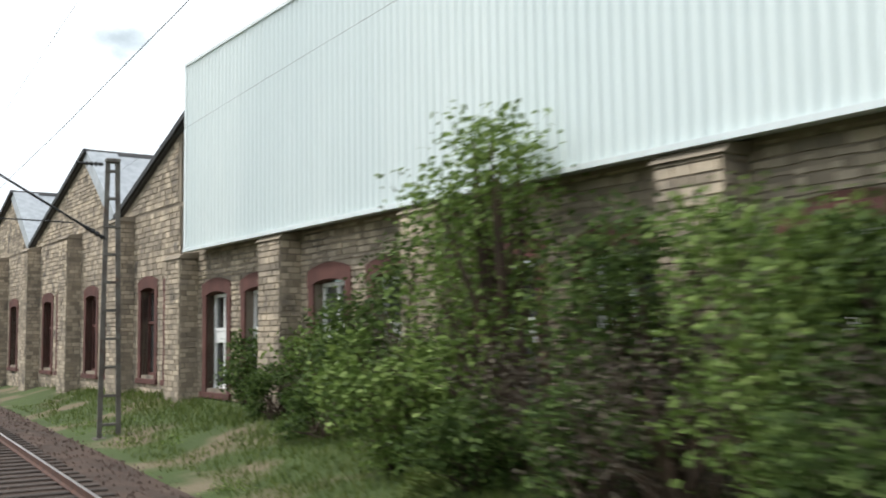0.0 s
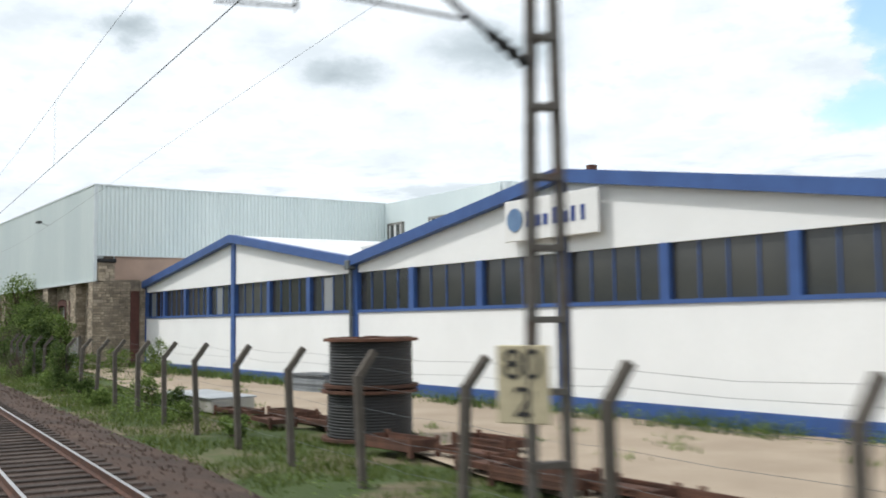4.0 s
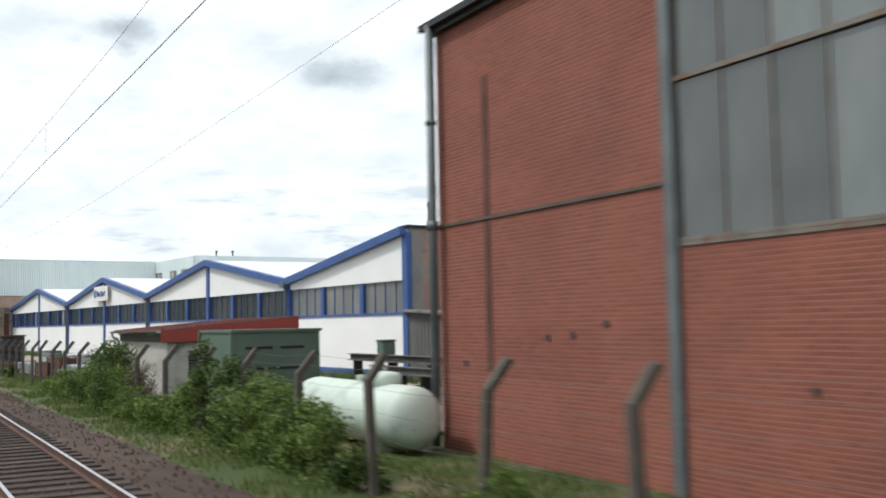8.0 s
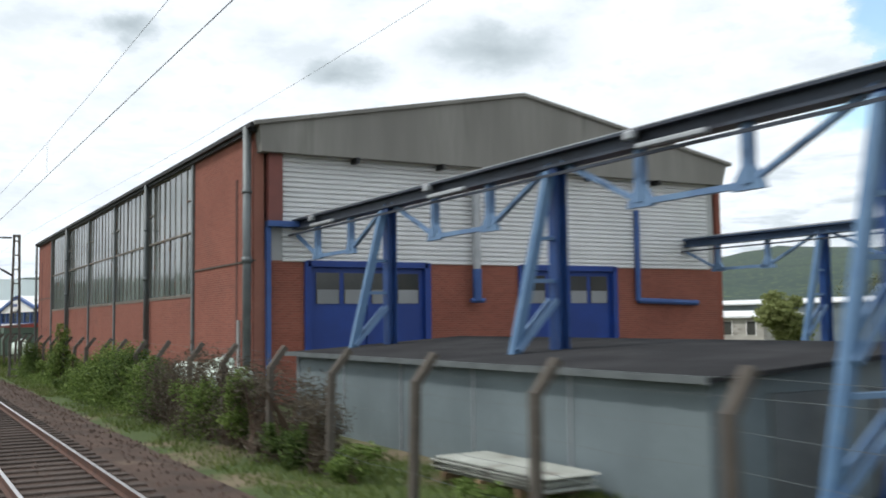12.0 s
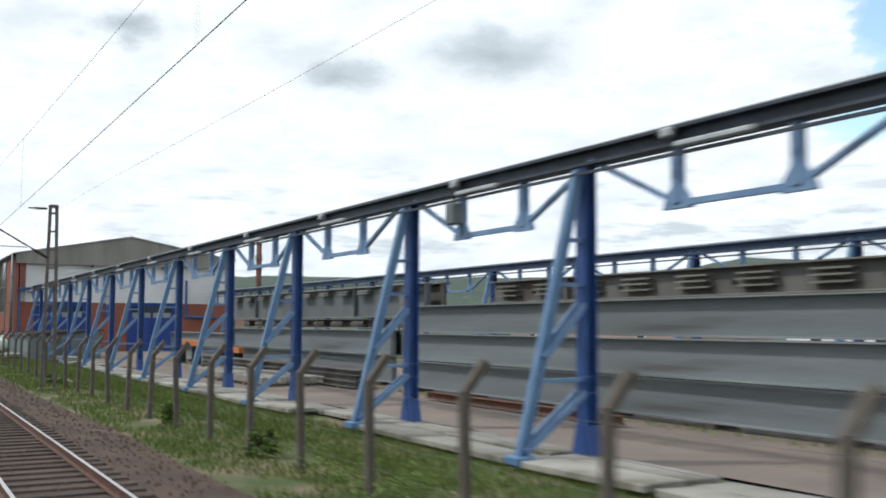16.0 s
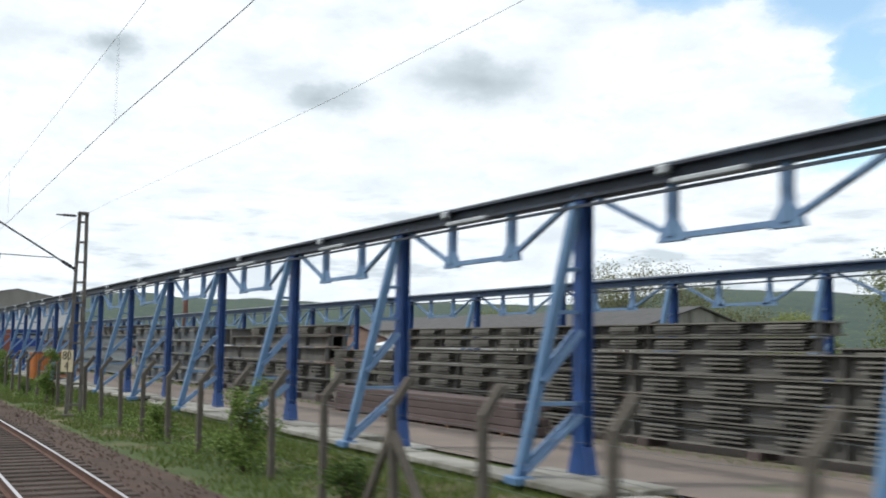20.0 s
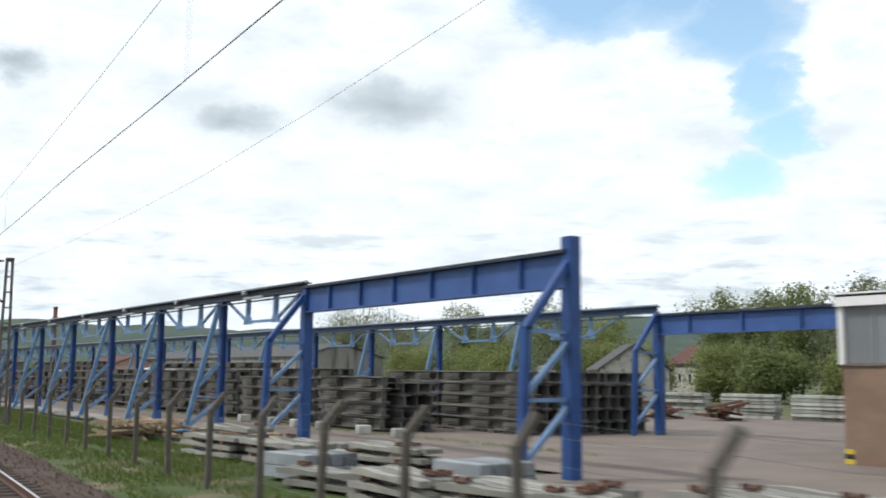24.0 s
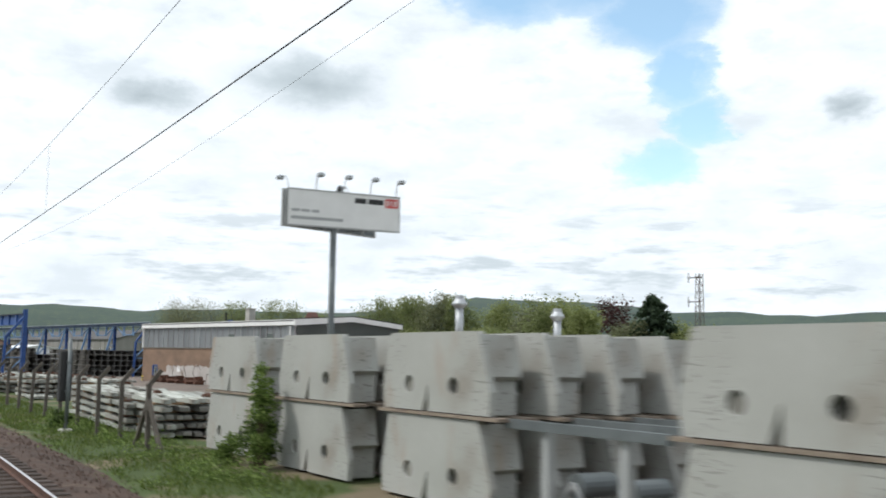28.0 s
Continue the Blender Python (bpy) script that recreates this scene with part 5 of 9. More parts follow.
def runway(name, y, n0, n1, top, foot_side, label, start=C0, step=STEP):
    """A crane runway: beam on columns with slanting struts, hung trusses below."""
    way = thing(name, move(0, 0), label, "crane runway", group="crane runways")
    bt = top + 0.4
    x0, x1 = start + n0 * step, start + n1 * step + (1.9 if y > 20 else 0)
    beam = Mesh().slab([(y - 0.2, top), (y + 0.2, top), (y + 0.2, top + 0.06), (y + 0.03, top + 0.07), (y + 0.03, top + 0.29), (y + 0.2, top + 0.3), (y + 0.2, top + 0.36), (y - 0.2, top + 0.36), (y - 0.2, top + 0.3), (y - 0.03, top + 0.29), (y - 0.03, top + 0.07), (y - 0.2, top + 0.06)], "x", x0, x1)
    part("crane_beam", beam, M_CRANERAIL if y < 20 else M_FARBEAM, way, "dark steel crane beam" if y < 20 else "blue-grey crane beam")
    part("crane_rail", Mesh().box(x0, x1, y - 0.04, y + 0.04, top + 0.36, top + 0.43), M_GALV, way)
    part("power_rail", Mesh().box(x0, x1, y - 0.34, y - 0.28, top - 0.22, top - 0.16), M_CRANERAIL, way)
    zn = top - 1.02
    kinds = {}
    kinds["column"] = Mesh().slab([(-0.17, -0.14), (0.17, -0.14), (0.17, -0.11), (0.015, -0.11), (0.015, 0.11), (0.17, 0.11), (0.17, 0.14), (-0.17, 0.14), (-0.17, 0.11), (-0.015, 0.11), (-0.015, -0.11), (-0.17, -0.11)], "z", 0.02, top + 0.25).data("column", M_BLUESTEEL)
    kinds["base_gusset"] = Mesh().slab([(-0.35, 0.0), (0.35, 0.0), (0.35, 0.06), (0.18, 0.7), (-0.18, 0.7), (-0.35, 0.06)], "y", -0.15, 0.15).data("base_gusset", M_BLUESTEEL)
    s = foot_side
    strut = Mesh().beam((0.0, s * 1.62, 0.1), (0.0, s * 0.2, top + 0.15), 0.2, 0.18, (1, 0, 0))
    strut.soft_box(-0.25, 0.25, s * 1.62 - 0.22, s * 1.62 + 0.22, 0, 0.18, 0.03)
    kinds["strut"] = strut.data("strut", M_BLUELIGHT)
    lines = []
    for z0, z1 in ((0.25, 1.35), (2.05, 3.1)):
        for dx in (-0.13, 0.13):
            lines.append(("diagonal", Mesh().beam((dx, s * (1.62 - 1.42 * z0 / (top + 0.15)), z0), (dx, s * 0.14, z1), 0.07, 0.12)))
    for z0 in (1.6, 3.5, 4.4):
        lines.append(("rung", Mesh().beam((0, s * (1.62 - 1.42 * z0 / (top + 0.15)), z0), (0, s * 0.14, z0), 0.12, 0.08)))
    lines = [(k, m.data(k, M_BLUEGREY)) for k, m in lines]
    kinds["pad"] = Mesh().soft_box(-0.7, 0.7, -0.7, 0.7, -0.25, 0.0, 0.03).data("pad", M_CONC)
    hang = Mesh().slab([(0.2, top + 0.16), (2.7, zn + 0.05), (step - 2.7, zn + 0.05), (step - 0.2, top + 0.16), (step - 0.26, top + 0.03), (step - 2.74, zn - 0.06), (2.74, zn - 0.06), (0.26, top + 0.03)], "y", -0.06, 0.06)
    kinds["truss_rod"] = hang.data("truss_rod", M_BLUEGREY)
    c = 0.0
    hanger = Mesh().box(-0.09, 0.09, -0.09, 0.09, zn, top)
    hanger.slab([(c - 0.36, zn - 0.1), (c + 0.36, zn - 0.1), (c + 0.3, zn + 0.05), (c + 0.1, zn + 0.34), (c - 0.1, zn + 0.34), (c - 0.3, zn + 0.05)], "y", -0.06, 0.06)
    hanger = hanger.data("truss_post", M_BLUEGREY)
    kinds["tube_lamp"] = Mesh().soft_box(3.1, 4.9, -0.45, -0.3, top - 0.1, top, 0.02).data("tube_lamp", M_GALV)
    kinds["clamp"] = Mesh().soft_box(2.55, 2.85, -0.3, -0.12, top + 0.15, top + 0.33, 0.03).data("clamp", M_GALV)
    for n in range(n0, n1 + 1):
        x = start + n * step - (0.45 if n in (9, 11) and y < 20 else 0)
        z = -0.25
        if n0 < n < n1:
            for k in ("column", "base_gusset", "strut", "pad"):
                part(k, kinds[k], None, way, at=move(x, y, z))
            for k, me in lines:
                part(k, me, None, way, at=move(x, y, z))
        if n < n1:
            for k in ("truss_rod", "tube_lamp", "clamp") if y < 20 else ("truss_rod",):
                part(k, kinds[k], None, way, at=move(x, y))
            for c in (2.72, step - 2.72):
                part("truss_post", hanger, None, way, at=move(x + c, y))
    return way


R1Y, R2Y = 12.46, 30.43
runway("crane_runway", R1Y, 0, 27, 5.66, -1, "long blue steel crane runway with hung trusses beside the fence")
runway("crane_runway", R2Y, 0, 27, 5.5, -1, "far blue steel crane runway along the back of the yard")


def end_portal(y, xa, xb, ztop, zbot, label):
    p = thing("end_girder", move(0, y, 0), label, "crane girder", group="runway end girders")
    part("web", Mesh().box(xa, xb, -0.04, 0.04, zbot, ztop), M_BLUE, p)
    part("top_flange", Mesh().box(xa, xb, -0.25, 0.25, ztop, ztop + 0.1), M_CRANERAIL, p)
    part("bottom_flange", Mesh().box(xa, xb, -0.2, 0.2, zbot - 0.05, zbot), M_BLUE, p)
    for x in np.linspace(xa + 2, xb - 2, 6):
        part("stiffener", Mesh().box(x - 0.03, x + 0.03, -0.18, 0.18, zbot, ztop), M_BLUE, p)
    for x, h in ((xa, ztop), (xb, ztop + 0.45)):
        part("column", Mesh().box(x - 0.2, x + 0.2, -0.18, 0.18, -0.35, h), M_BLUESTEEL, p)
        leg = Mesh().beam((x, -1.75, -0.3), (x, -1.6, 3.7), 0.22, 0.2, (1, 0, 0)).beam((x, -1.6, 3.65), (x, -0.1, 5.5), 0.2, 0.2, (1, 0, 0))
        part("leg", leg, M_BLUESTEEL, p)
        br = Mesh()
        for z in (0.2, 1.9):
            br.beam((x, -1.65, z), (x, -0.15, z + 1.4), 0.12, 0.14, (1, 0, 0))
        br.beam((x, -1.65, 3.6), (x, -0.15, 3.6), 0.1, 0.1).beam((x, -1.65, 1.8), (x, -0.15, 1.8), 0.1, 0.1)
        part("brace", br, M_BLUEGREY, p)
    return p


end_portal(R1Y, 390.2, 405.4, 5.75, 4.85, "deep blue end girder of the near crane runway")
end_portal(R2Y, 392.1, 411.0, 5.35, 4.5, "deep blue end girder of the far crane runway")
box = thing("crane_box", move(254.1, R1Y - 0.3, 5.15), "small grey junction box hung from the runway", "box")
part("case", Mesh().soft_box(-0.2, 0.2, -0.15, 0.15, -0.26, 0.26, 0.03), M_PIPE, box)
part("hanger", Mesh().tube((0, 0, 0.24), (0, 0, 0.56), 0.05), M_DARK, box)

# ---- masts and wires ----
def mast(x, off, top, sign="", lean=0.0, arm=True):
    m = thing("catenary_mast", beside(x, off, -0.45), "grey steel lattice catenary mast on a concrete block", "mast", group="catenary masts")
    h = top + 0.45

    def half(z):
        return 0.26 - 0.13 * z / h
    for s in (-1, 1):
        c = Mesh().beam((0, s * half(0.2), 0.2), (0, s * half(h), h), 0.055, 0.13, (0, 1, 0))
        part("chord", c, M_MAST, m)
    z = 0.55
    while z < h - 0.1:
        part("batten", Mesh().box(-0.07, 0.07, -half(z) - 0.02, half(z) + 0.02, z - 0.035, z + 0.035), M_MAST, m)
        z += 0.78
    part("foundation", Mesh().soft_box(-0.32, 0.32, -0.42, 0.42, -0.2, 0.2, 0.05), M_POST, m)
    part("head", Mesh().soft_box(-0.12, 0.12, -0.2, 0.2, h - 0.1, h + 0.03, 0.03), M_MAST, m)
    # cross-arm for the feeder line, the slanting bracket and the steady arm, all towards the track
    f = part("feeder_insulator", Mesh().lathe((0, -0.25, h - 0.15), (0, -1, 0), [(0, 0.03), (0.1, 0.06), (0.14, 0.03), (0.2, 0.07), (0.26, 0.03), (0.32, 0.07), (0.38, 0.03), (0.44, 0.07), (0.5, 0.03), (0.75, 0.03)], 10), M_DARK, m)
    if arm:
        zb = h - 2.27
        b = part("bracket_tube", Mesh().tube((0, -0.8, zb + 0.4), (0, -3.45, h - 0.3), 0.035, n=8).tube((0, -3.4, h - 0.4), (0, -3.4, h - 0.15), 0.04, n=6).tube((0, -3.2, h - 0.24), (0, -3.6, h - 0.24), 0.045, n=6), M_DARK, m)
        part("bracket_insulator", Mesh().lathe((0, -0.12, zb), (0, -0.7, 0.41), [(0, 0.03), (0.1, 0.04), (0.15, 0.07), (0.25, 0.04), (0.3, 0.08), (0.4, 0.05), (0.45, 0.08), (0.55, 0.05), (0.6, 0.07), (0.7, 0.04), (0.82, 0.03)], 10), M_DARK, b)
        if x > 340:
            return m
        part("steady_tube", Mesh().tube((0, -1.0, zb + 0.45), (0, -3.75, zb + 0.5), 0.02, n=6), M_DARK, m)
        part("steady_arm", Mesh().tube((0, -2.9, zb + 0.3), (0, -3.7, zb + 0.24), 0.016, n=6).tube((0, -2.9, zb + 0.48), (0, -2.9, zb + 0.26), 0.016, n=6), M_DARK, m)
    if sign:
        # kilometre board, turned a little towards the trains
        p = part("kilometre_board", Mesh().soft_box(-0.3, 0.3, -0.02, 0.02, -0.42, 0.42, 0.012), M_SIGN, m, "cream kilometre board", at=pose(-0.05, -0.3, 2.2, 0, 0, 35))
        a, b = sign.split()
        lettering("digits", a, M_BLACK, p, pose(0, -0.026, 0.2, 90, 0, 0), 0.46)
        lettering("digits", b, M_BLACK, p, pose(0, -0.026, -0.2, 90, 0, 0), 0.46)
    return m


MASTS = [(-28.65, 5.95, 7.45, ""), (56.5, 6.15, 7.45, "80 2"), (143.9, 6.1, 7.45, ""), (230.3, 6.14, 7.45, ""), (309.4, 6.5, 7.5, "80 4"), (371.8, 6.85, 8.05, ""), (437.3, 7.2, 7.5, ""), (503.0, 7.3, 7.5, "")]
for x, off, top, sign in MASTS:
    mast(x, off, top, sign)


def hanging(name, points, off, r, label):
    """A wire through points of x and height, beside the line."""
    m, pts = Mesh(), []
    for (a, za), (b, zb) in zip(points, points[1:]):
        n = max(2, int((b - a) / 6))
        for k in range(n):
            t = k / n
            pts.append(beside(a + (b - a) * t, off, za + (zb - za) * smooth_step(t)).translation)
    n = 5
    for p in pts:
        m.v += [(p.x, p.y + r * cos(2 * pi * q / n), p.z + r * sin(2 * pi * q / n)) for q in range(n)]
    m.f += [(i * n + q, i * n + (q + 1) % n, (i + 1) * n + (q + 1) % n, (i + 1) * n + q) for i in range(len(pts) - 1) for q in range(n)]
    return solid(name, m, M_WIRE, label, "wire", smooth=True)


CONTACT = [(-130, 5.4), (-28, 5.75), (-9, 5.5), (36, 5.25), (78, 5.24), (122, 5.38), (190, 5.15), (238, 4.86), (283, 5.08), (335, 5.72), (341, 5.6), (386, 5.27), (400, 5.36), (411, 5.22), (420, 4.94), (429, 4.78), (436, 4.54), (441, 4.4), (450, 4.46), (467, 4.68), (487, 4.47), (496, 4.36), (575, 4.6)]
MESSENGER = [(-130, 6.6), (-28, 7.3), (34, 6.2), (57, 6.5), (76, 6.35), (121, 6.0), (144, 6.3), (188, 5.75), (230, 6.7), (278, 5.95), (309, 6.9), (330, 7.05), (371, 6.9), (400, 6.2), (430, 6.1), (490, 5.5), (575, 6.3)]
hanging("contact_wire", CONTACT, TRACK, 0.0055, "thin dark contact wire over the track")
hanging("messenger_wire", MESSENGER, TRACK, 0.003, "thin messenger wire carrying the contact wire")
hanging("feeder_wire", [p for (a, *_), (b, *_) in zip(MASTS, MASTS[1:]) for p in ((a, 7.2), ((a + b) / 2, 6.65))] + [(503.0, 7.2), (575, 6.7)], 6.2, 0.003, "thin feeder wire along the mast heads")


def height_at(points, x):
    for (a, za), (b, zb) in zip(points, points[1:]):
        if a <= x <= b:
            return za + (zb - za) * smooth_step((x - a) / (b - a))
    return points[-1][1]


for k in range(46):
    x = -90 + k * 13.7
    p = beside(x, TRACK).translation
    solid("dropper_wire", Mesh().tube((0, 0, height_at(CONTACT, x)), (0, 0, height_at(MESSENGER, x)), 0.0022, n=5), M_WIRE,
          "thin dropper wire between contact and messenger wires", "wire", move(p.x, p.y), group="dropper wires")


# ---- fence ----
def fence_off(x):
    return 7.0 + 0.6 * smooth_step((x - 330) / 90)


fence = thing("fence", move(0, 0), "old wire fence on cranked concrete posts", "fence")
pm = Mesh()
pm.soft_box(-0.07, 0.07, -0.065, 0.065, 0, 1.92, 0.012)
pm.beam((0, -0.02, 1.84), (0, 0.34, 2.3), 0.12, 0.12, (1, 0, 0))
POST = pm.data("post", M_POST)
STAY = Mesh().beam((0, 0, 1.5), (1.15, 0, 0.02), 0.11, 0.11).data("stay", M_POST)
# runs of posts: first, last, number of bays
RUNS = [(1.1, 20.5, 6), (23.8, 40.1, 5), (43.4, 72.8, 9), (76.1, 92.4, 5), (95.8, 105.8, 3), (109.1, 122.4, 4), (125.6, 161.0, 11), (164.2, 183.2, 6), (186.4, 202.8, 5), (206.1, 222.9, 5), (226.1, 251.3, 8), (254.3, 272.6, 6), (275.6, 287.9, 4), (290.9, 309.0, 6), (312.1, 324.1, 4), (326.8, 332.3, 2), (335.3, 343.5, 3), (346.6, 371.7, 8), (375.0, 391.7, 5), (395.1, 405.5, 3), (408.7, 421.8, 4), (425.0, 444.2, 6), (447.6, 473.2, 8)]
xs = [v for a, b, n in RUNS for v in (np.linspace(a, b, n + 1) if n else [a])]
rp = random.Random(8)
for k, x in enumerate(xs):
    m = beside(x, fence_off(x), 0)
    m = m @ pose(0, 0, ground_z(x, m.translation.y) - 0.02, rp.uniform(-2.5, 2.5), rp.uniform(-2, 2), rp.uniform(-6, 6))
    part("post", POST, None, fence, at=m)
    if k == 0 or abs(x - 335.3) < 0.2 or x > 473:
        part("stay", STAY, None, fence, at=m)
        part("stay", STAY, None, fence, at=m @ move(0, 0, 0, 180))
STRANDS = ((0.3, 2.2), (0.16, 2.02), (0, 1.72), (0, 1.35), (0, 0.95), (0, 0.5))
for off, z in STRANDS:
    w = Mesh()
    for a, b in zip(xs, xs[1:]):
        pa, pb = beside(a, fence_off(a) + off).translation, beside(b, fence_off(b) + off).translation
        za, zb = ground_z(pa.x, pa.y) + z, ground_z(pb.x, pb.y) + z
        mid, sag = (pa + pb) / 2, rp.uniform(0.01, 0.06)
        w.tube((pa.x, pa.y, za), (mid.x, mid.y, (za + zb) / 2 - sag), 0.0032, n=4, caps=False)
        w.tube((mid.x, mid.y, (za + zb) / 2 - sag), (pb.x, pb.y, zb), 0.0032, n=4, caps=False)
    part("strand_wire", w, M_PIPE, fence)

# ---- the yard before the white hall ----
def cable_drum(x, y):
    """Two drums of black cable standing on end, one upon the other."""
    z = bed(x, y)
    for k, (r, h) in enumerate(((1.02, 1.16), (1.0, 1.14))):
        d = thing("cable_drum", move(x, y + 0.03 * k, z, 20 * k), "rusty flanged drum wound with black cable, stacked on end", "cable drum", group="cable drums")
        part("lower_flange", Mesh().tube((0, 0, 0.0), (0, 0, 0.07), r + 0.12, n=32), M_RUST, d, "rust-brown round flange")
        part("upper_flange", Mesh().tube((0, 0, h - 0.07), (0, 0, h), r + 0.12, n=32), M_RUST, d)
        prof = []
        for q in range(15):
            a = 0.07 + (h - 0.14) * q / 15
            b = (h - 0.14) / 15
            prof += [(a, r - 0.05), (a + b * 0.25, r - 0.015), (a + b * 0.75, r - 0.015)]
        prof.append((h - 0.07, r - 0.05))
        part("cable", Mesh().lathe((0, 0, 0), (0, 0, 1), prof, 28), M_BLACK, d, "wound black cable", smooth=True)
        hub = Mesh()
        for q in range(6):
            a = q * pi / 3
            hub.beam((0, 0, h + 0.012), (cos(a) * r, sin(a) * r, h + 0.012), 0.09, 0.03)
        hub.tube((0, 0, h - 0.02), (0, 0, h + 0.05), 0.16, n=16)
        part("hub", hub, M_RUST, d)
        z += h + 0.05


cable_drum(43.9, 9.0)


def crate(x, y, turn, size, mat, label, z=None, rails=3):
    """A box pallet: corner posts, bottom, ribbed sides."""
    w, d, h = size
    c = thing("box_pallet", move(x, y, bed(x, y) if z is None else z, turn), label, "box pallet", group="box pallets")
    for sx in (-1, 1):
        for sy in (-1, 1):
            part("corner_post", Mesh().box(sx * w / 2 - 0.04, sx * w / 2 + 0.04, sy * d / 2 - 0.04, sy * d / 2 + 0.04, 0, h + 0.06), mat, c)
    part("floor", Mesh().box(-w / 2, w / 2, -d / 2, d / 2, 0.1, 0.15), mat, c)
    for sy in (-1, 1):
        part("side", Mesh().box(-w / 2, w / 2, sy * d / 2 - 0.01, sy * d / 2 + 0.01, 0.12, h), mat, c)
        for k in range(rails + 1):
            part("rail", Mesh().box(-w / 2, w / 2, sy * d / 2 - 0.03, sy * d / 2 + 0.03, 0.12 + (h - 0.17) * k / rails, 0.17 + (h - 0.17) * k / rails), mat, c)
    for sx in (-1, 1):
        part("end", Mesh().box(sx * w / 2 - 0.01, sx * w / 2 + 0.01, -d / 2, d / 2, 0.12, h), mat, c)
        part("end_rib", Mesh().box(sx * w / 2 - 0.03, sx * w / 2 + 0.03, -0.03, 0.03, 0.12, h), mat, c)
    return c


r6 = random.Random(6)
for x, y in ((36.4, 8.2), (38.2, 9.2), (39.6, 8.1), (41.0, 9.0), (46.6, 8.4), (48.4, 9.2), (50.2, 8.6), (47.2, 10.3), (52.0, 8.3), (53.6, 9.0), (55.4, 8.6)):
    crate(x, y, r6.uniform(-6, 6) + 5, (1.7, 0.7, r6.choice((0.22, 0.26, 0.34))), M_RUST, "rusty low steel box pallet in the sandy yard")
for x, y, h in ((70.8, 8.2, 0.8), (72.4, 8.6, 1.1), (74.2, 8.1, 0.9), (75.8, 8.5, 1.15), (71.6, 10.0, 0.7), (74.8, 10.0, 0.8)):
    crate(x, y, r6.uniform(-4, 4) + 5, (1.25, 0.85, h), M_RUST, "rust-brown steel box pallet by the fence", rails=5)
white_case = thing("steel_case", move(73.2, 9.6, bed(73, 9), 5), "pale grey steel case on rusty bearers", "case")
part("body", Mesh().soft_box(-0.8, 0.8, -0.5, 0.5, 0.42, 1.25, 0.04), M_GREY, white_case)
part("lid", Mesh().soft_box(-0.84, 0.84, -0.54, 0.54, 1.25, 1.33, 0.02), M_WHITEPAINT, white_case)
for y in (-0.4, 0.4):
    part("bearer", Mesh().box(-0.85, 0.85, y - 0.06, y + 0.06, 0.0, 0.42), M_RUST, white_case)

KERB = Mesh().soft_box(-0.5, 0.5, -0.092, 0.092, 0, 0.25, 0.012).data("kerb", M_KERB)
STRAP = Mesh().box(-0.006, 0.006, -0.62, 0.62, 0, 0.003).data("strap", M_WHITEPAINT)


foil, rf = Mesh(), random.Random(8)
fv = [(-0.48 + 0.096 * a + rf.uniform(-0.03, 0.03), -0.45 + 0.09 * b + rf.uniform(-0.03, 0.03), rf.uniform(0.0, 0.1)) for b in range(9) for a in range(11)]
foil.add(fv, [(b * 11 + a, b * 11 + a + 1, b * 11 + a + 12, b * 11 + a + 11) for b in range(8) for a in range(10) if rf.random() < 0.5])
FOIL = foil.data("foil", M_FOIL)


def kerb_pack(x, y, turn, layers):
    p = thing("kerb_pallet", move(x, y, bed(x, y), turn), "pallet of stacked grey concrete kerbstones", "kerbstones", group="kerb pallets")
    part("pallet", Mesh().box(-0.5, 0.5, -0.6, -0.5, 0, 0.1).box(-0.5, 0.5, -0.05, 0.05, 0, 0.1).box(-0.5, 0.5, 0.5, 0.6, 0, 0.1), M_PALLET, p)
    for q in range(layers):
        for k in range(6):
            if q == layers - 1 and r6.random() < 0.16:
                continue
            part("kerb", KERB, None, p, at=move(r6.uniform(-0.04, 0.04), -0.5 + k * 0.2 + r6.uniform(-0.01, 0.01), 0.1 + q * 0.262, r6.uniform(-1.5, 1.5)))
    if r6.random() < 0.6:
        part("foil", FOIL, None, p, "torn crumpled wrapping foil", at=move(0, 0, 0.1 + layers * 0.262 - 0.02, r6.choice((0, 90, 180))))
    for s in (-0.3, 0.3):
        part("strap", STRAP, None, p, at=move(s, 0, 0.1 + layers * 0.262))


for k in range(8):
    for j in range(3):
        if r6.random() < 0.92:
            kerb_pack(61.3 + k * 1.22, 8.1 + j * 1.45 + 0.05 * k, 5 + r6.uniform(-2, 2), r6.choice((2, 2, 3)))
for k in range(9):
    for j in range(4):
        if r6.random() < 0.93 and not (k > 6 and j > 2):
            kerb_pack(77.6 + k * 1.16, 8.6 + j * 1.42 + 0.04 * k, 5 + r6.uniform(-2, 2), r6.choice((2, 3, 3)) if j < 2 else 2)
SLAB_T = Mesh().soft_box(-1.5, 1.5, -0.6, 0.6, 0, 0.11, 0.01).data("slab", M_KERB)
pile_a = thing("slab_stack", move(27.6, 14.3, bed(27, 14), 12), "stack of grey paving slabs before the white wall", "slabs")
for k in range(7):
    part("slab", SLAB_T, None, pile_a, at=move(r6.uniform(-0.05, 0.05), r6.uniform(-0.04, 0.04), 0.1 * k, r6.uniform(-1, 1)) @ Matrix.Diagonal((0.8, 1, 0.85, 1)))
pit = thing("concrete_cover", move(33.1, 8.2, bed(33, 8), 6), "low grey concrete chamber with sheet lids by the fence", "concrete box")
part("body", Mesh().soft_box(-2.1, 2.1, -0.7, 0.7, 0, 0.42, 0.03), M_CONC, pit)
for k in (-1, 1):
    part("lid", Mesh().soft_box(k * 1.06 - 1.03, k * 1.06 + 1.03, -0.78, 0.78, 0.425, 0.48, 0.015), M_GALV, pit)
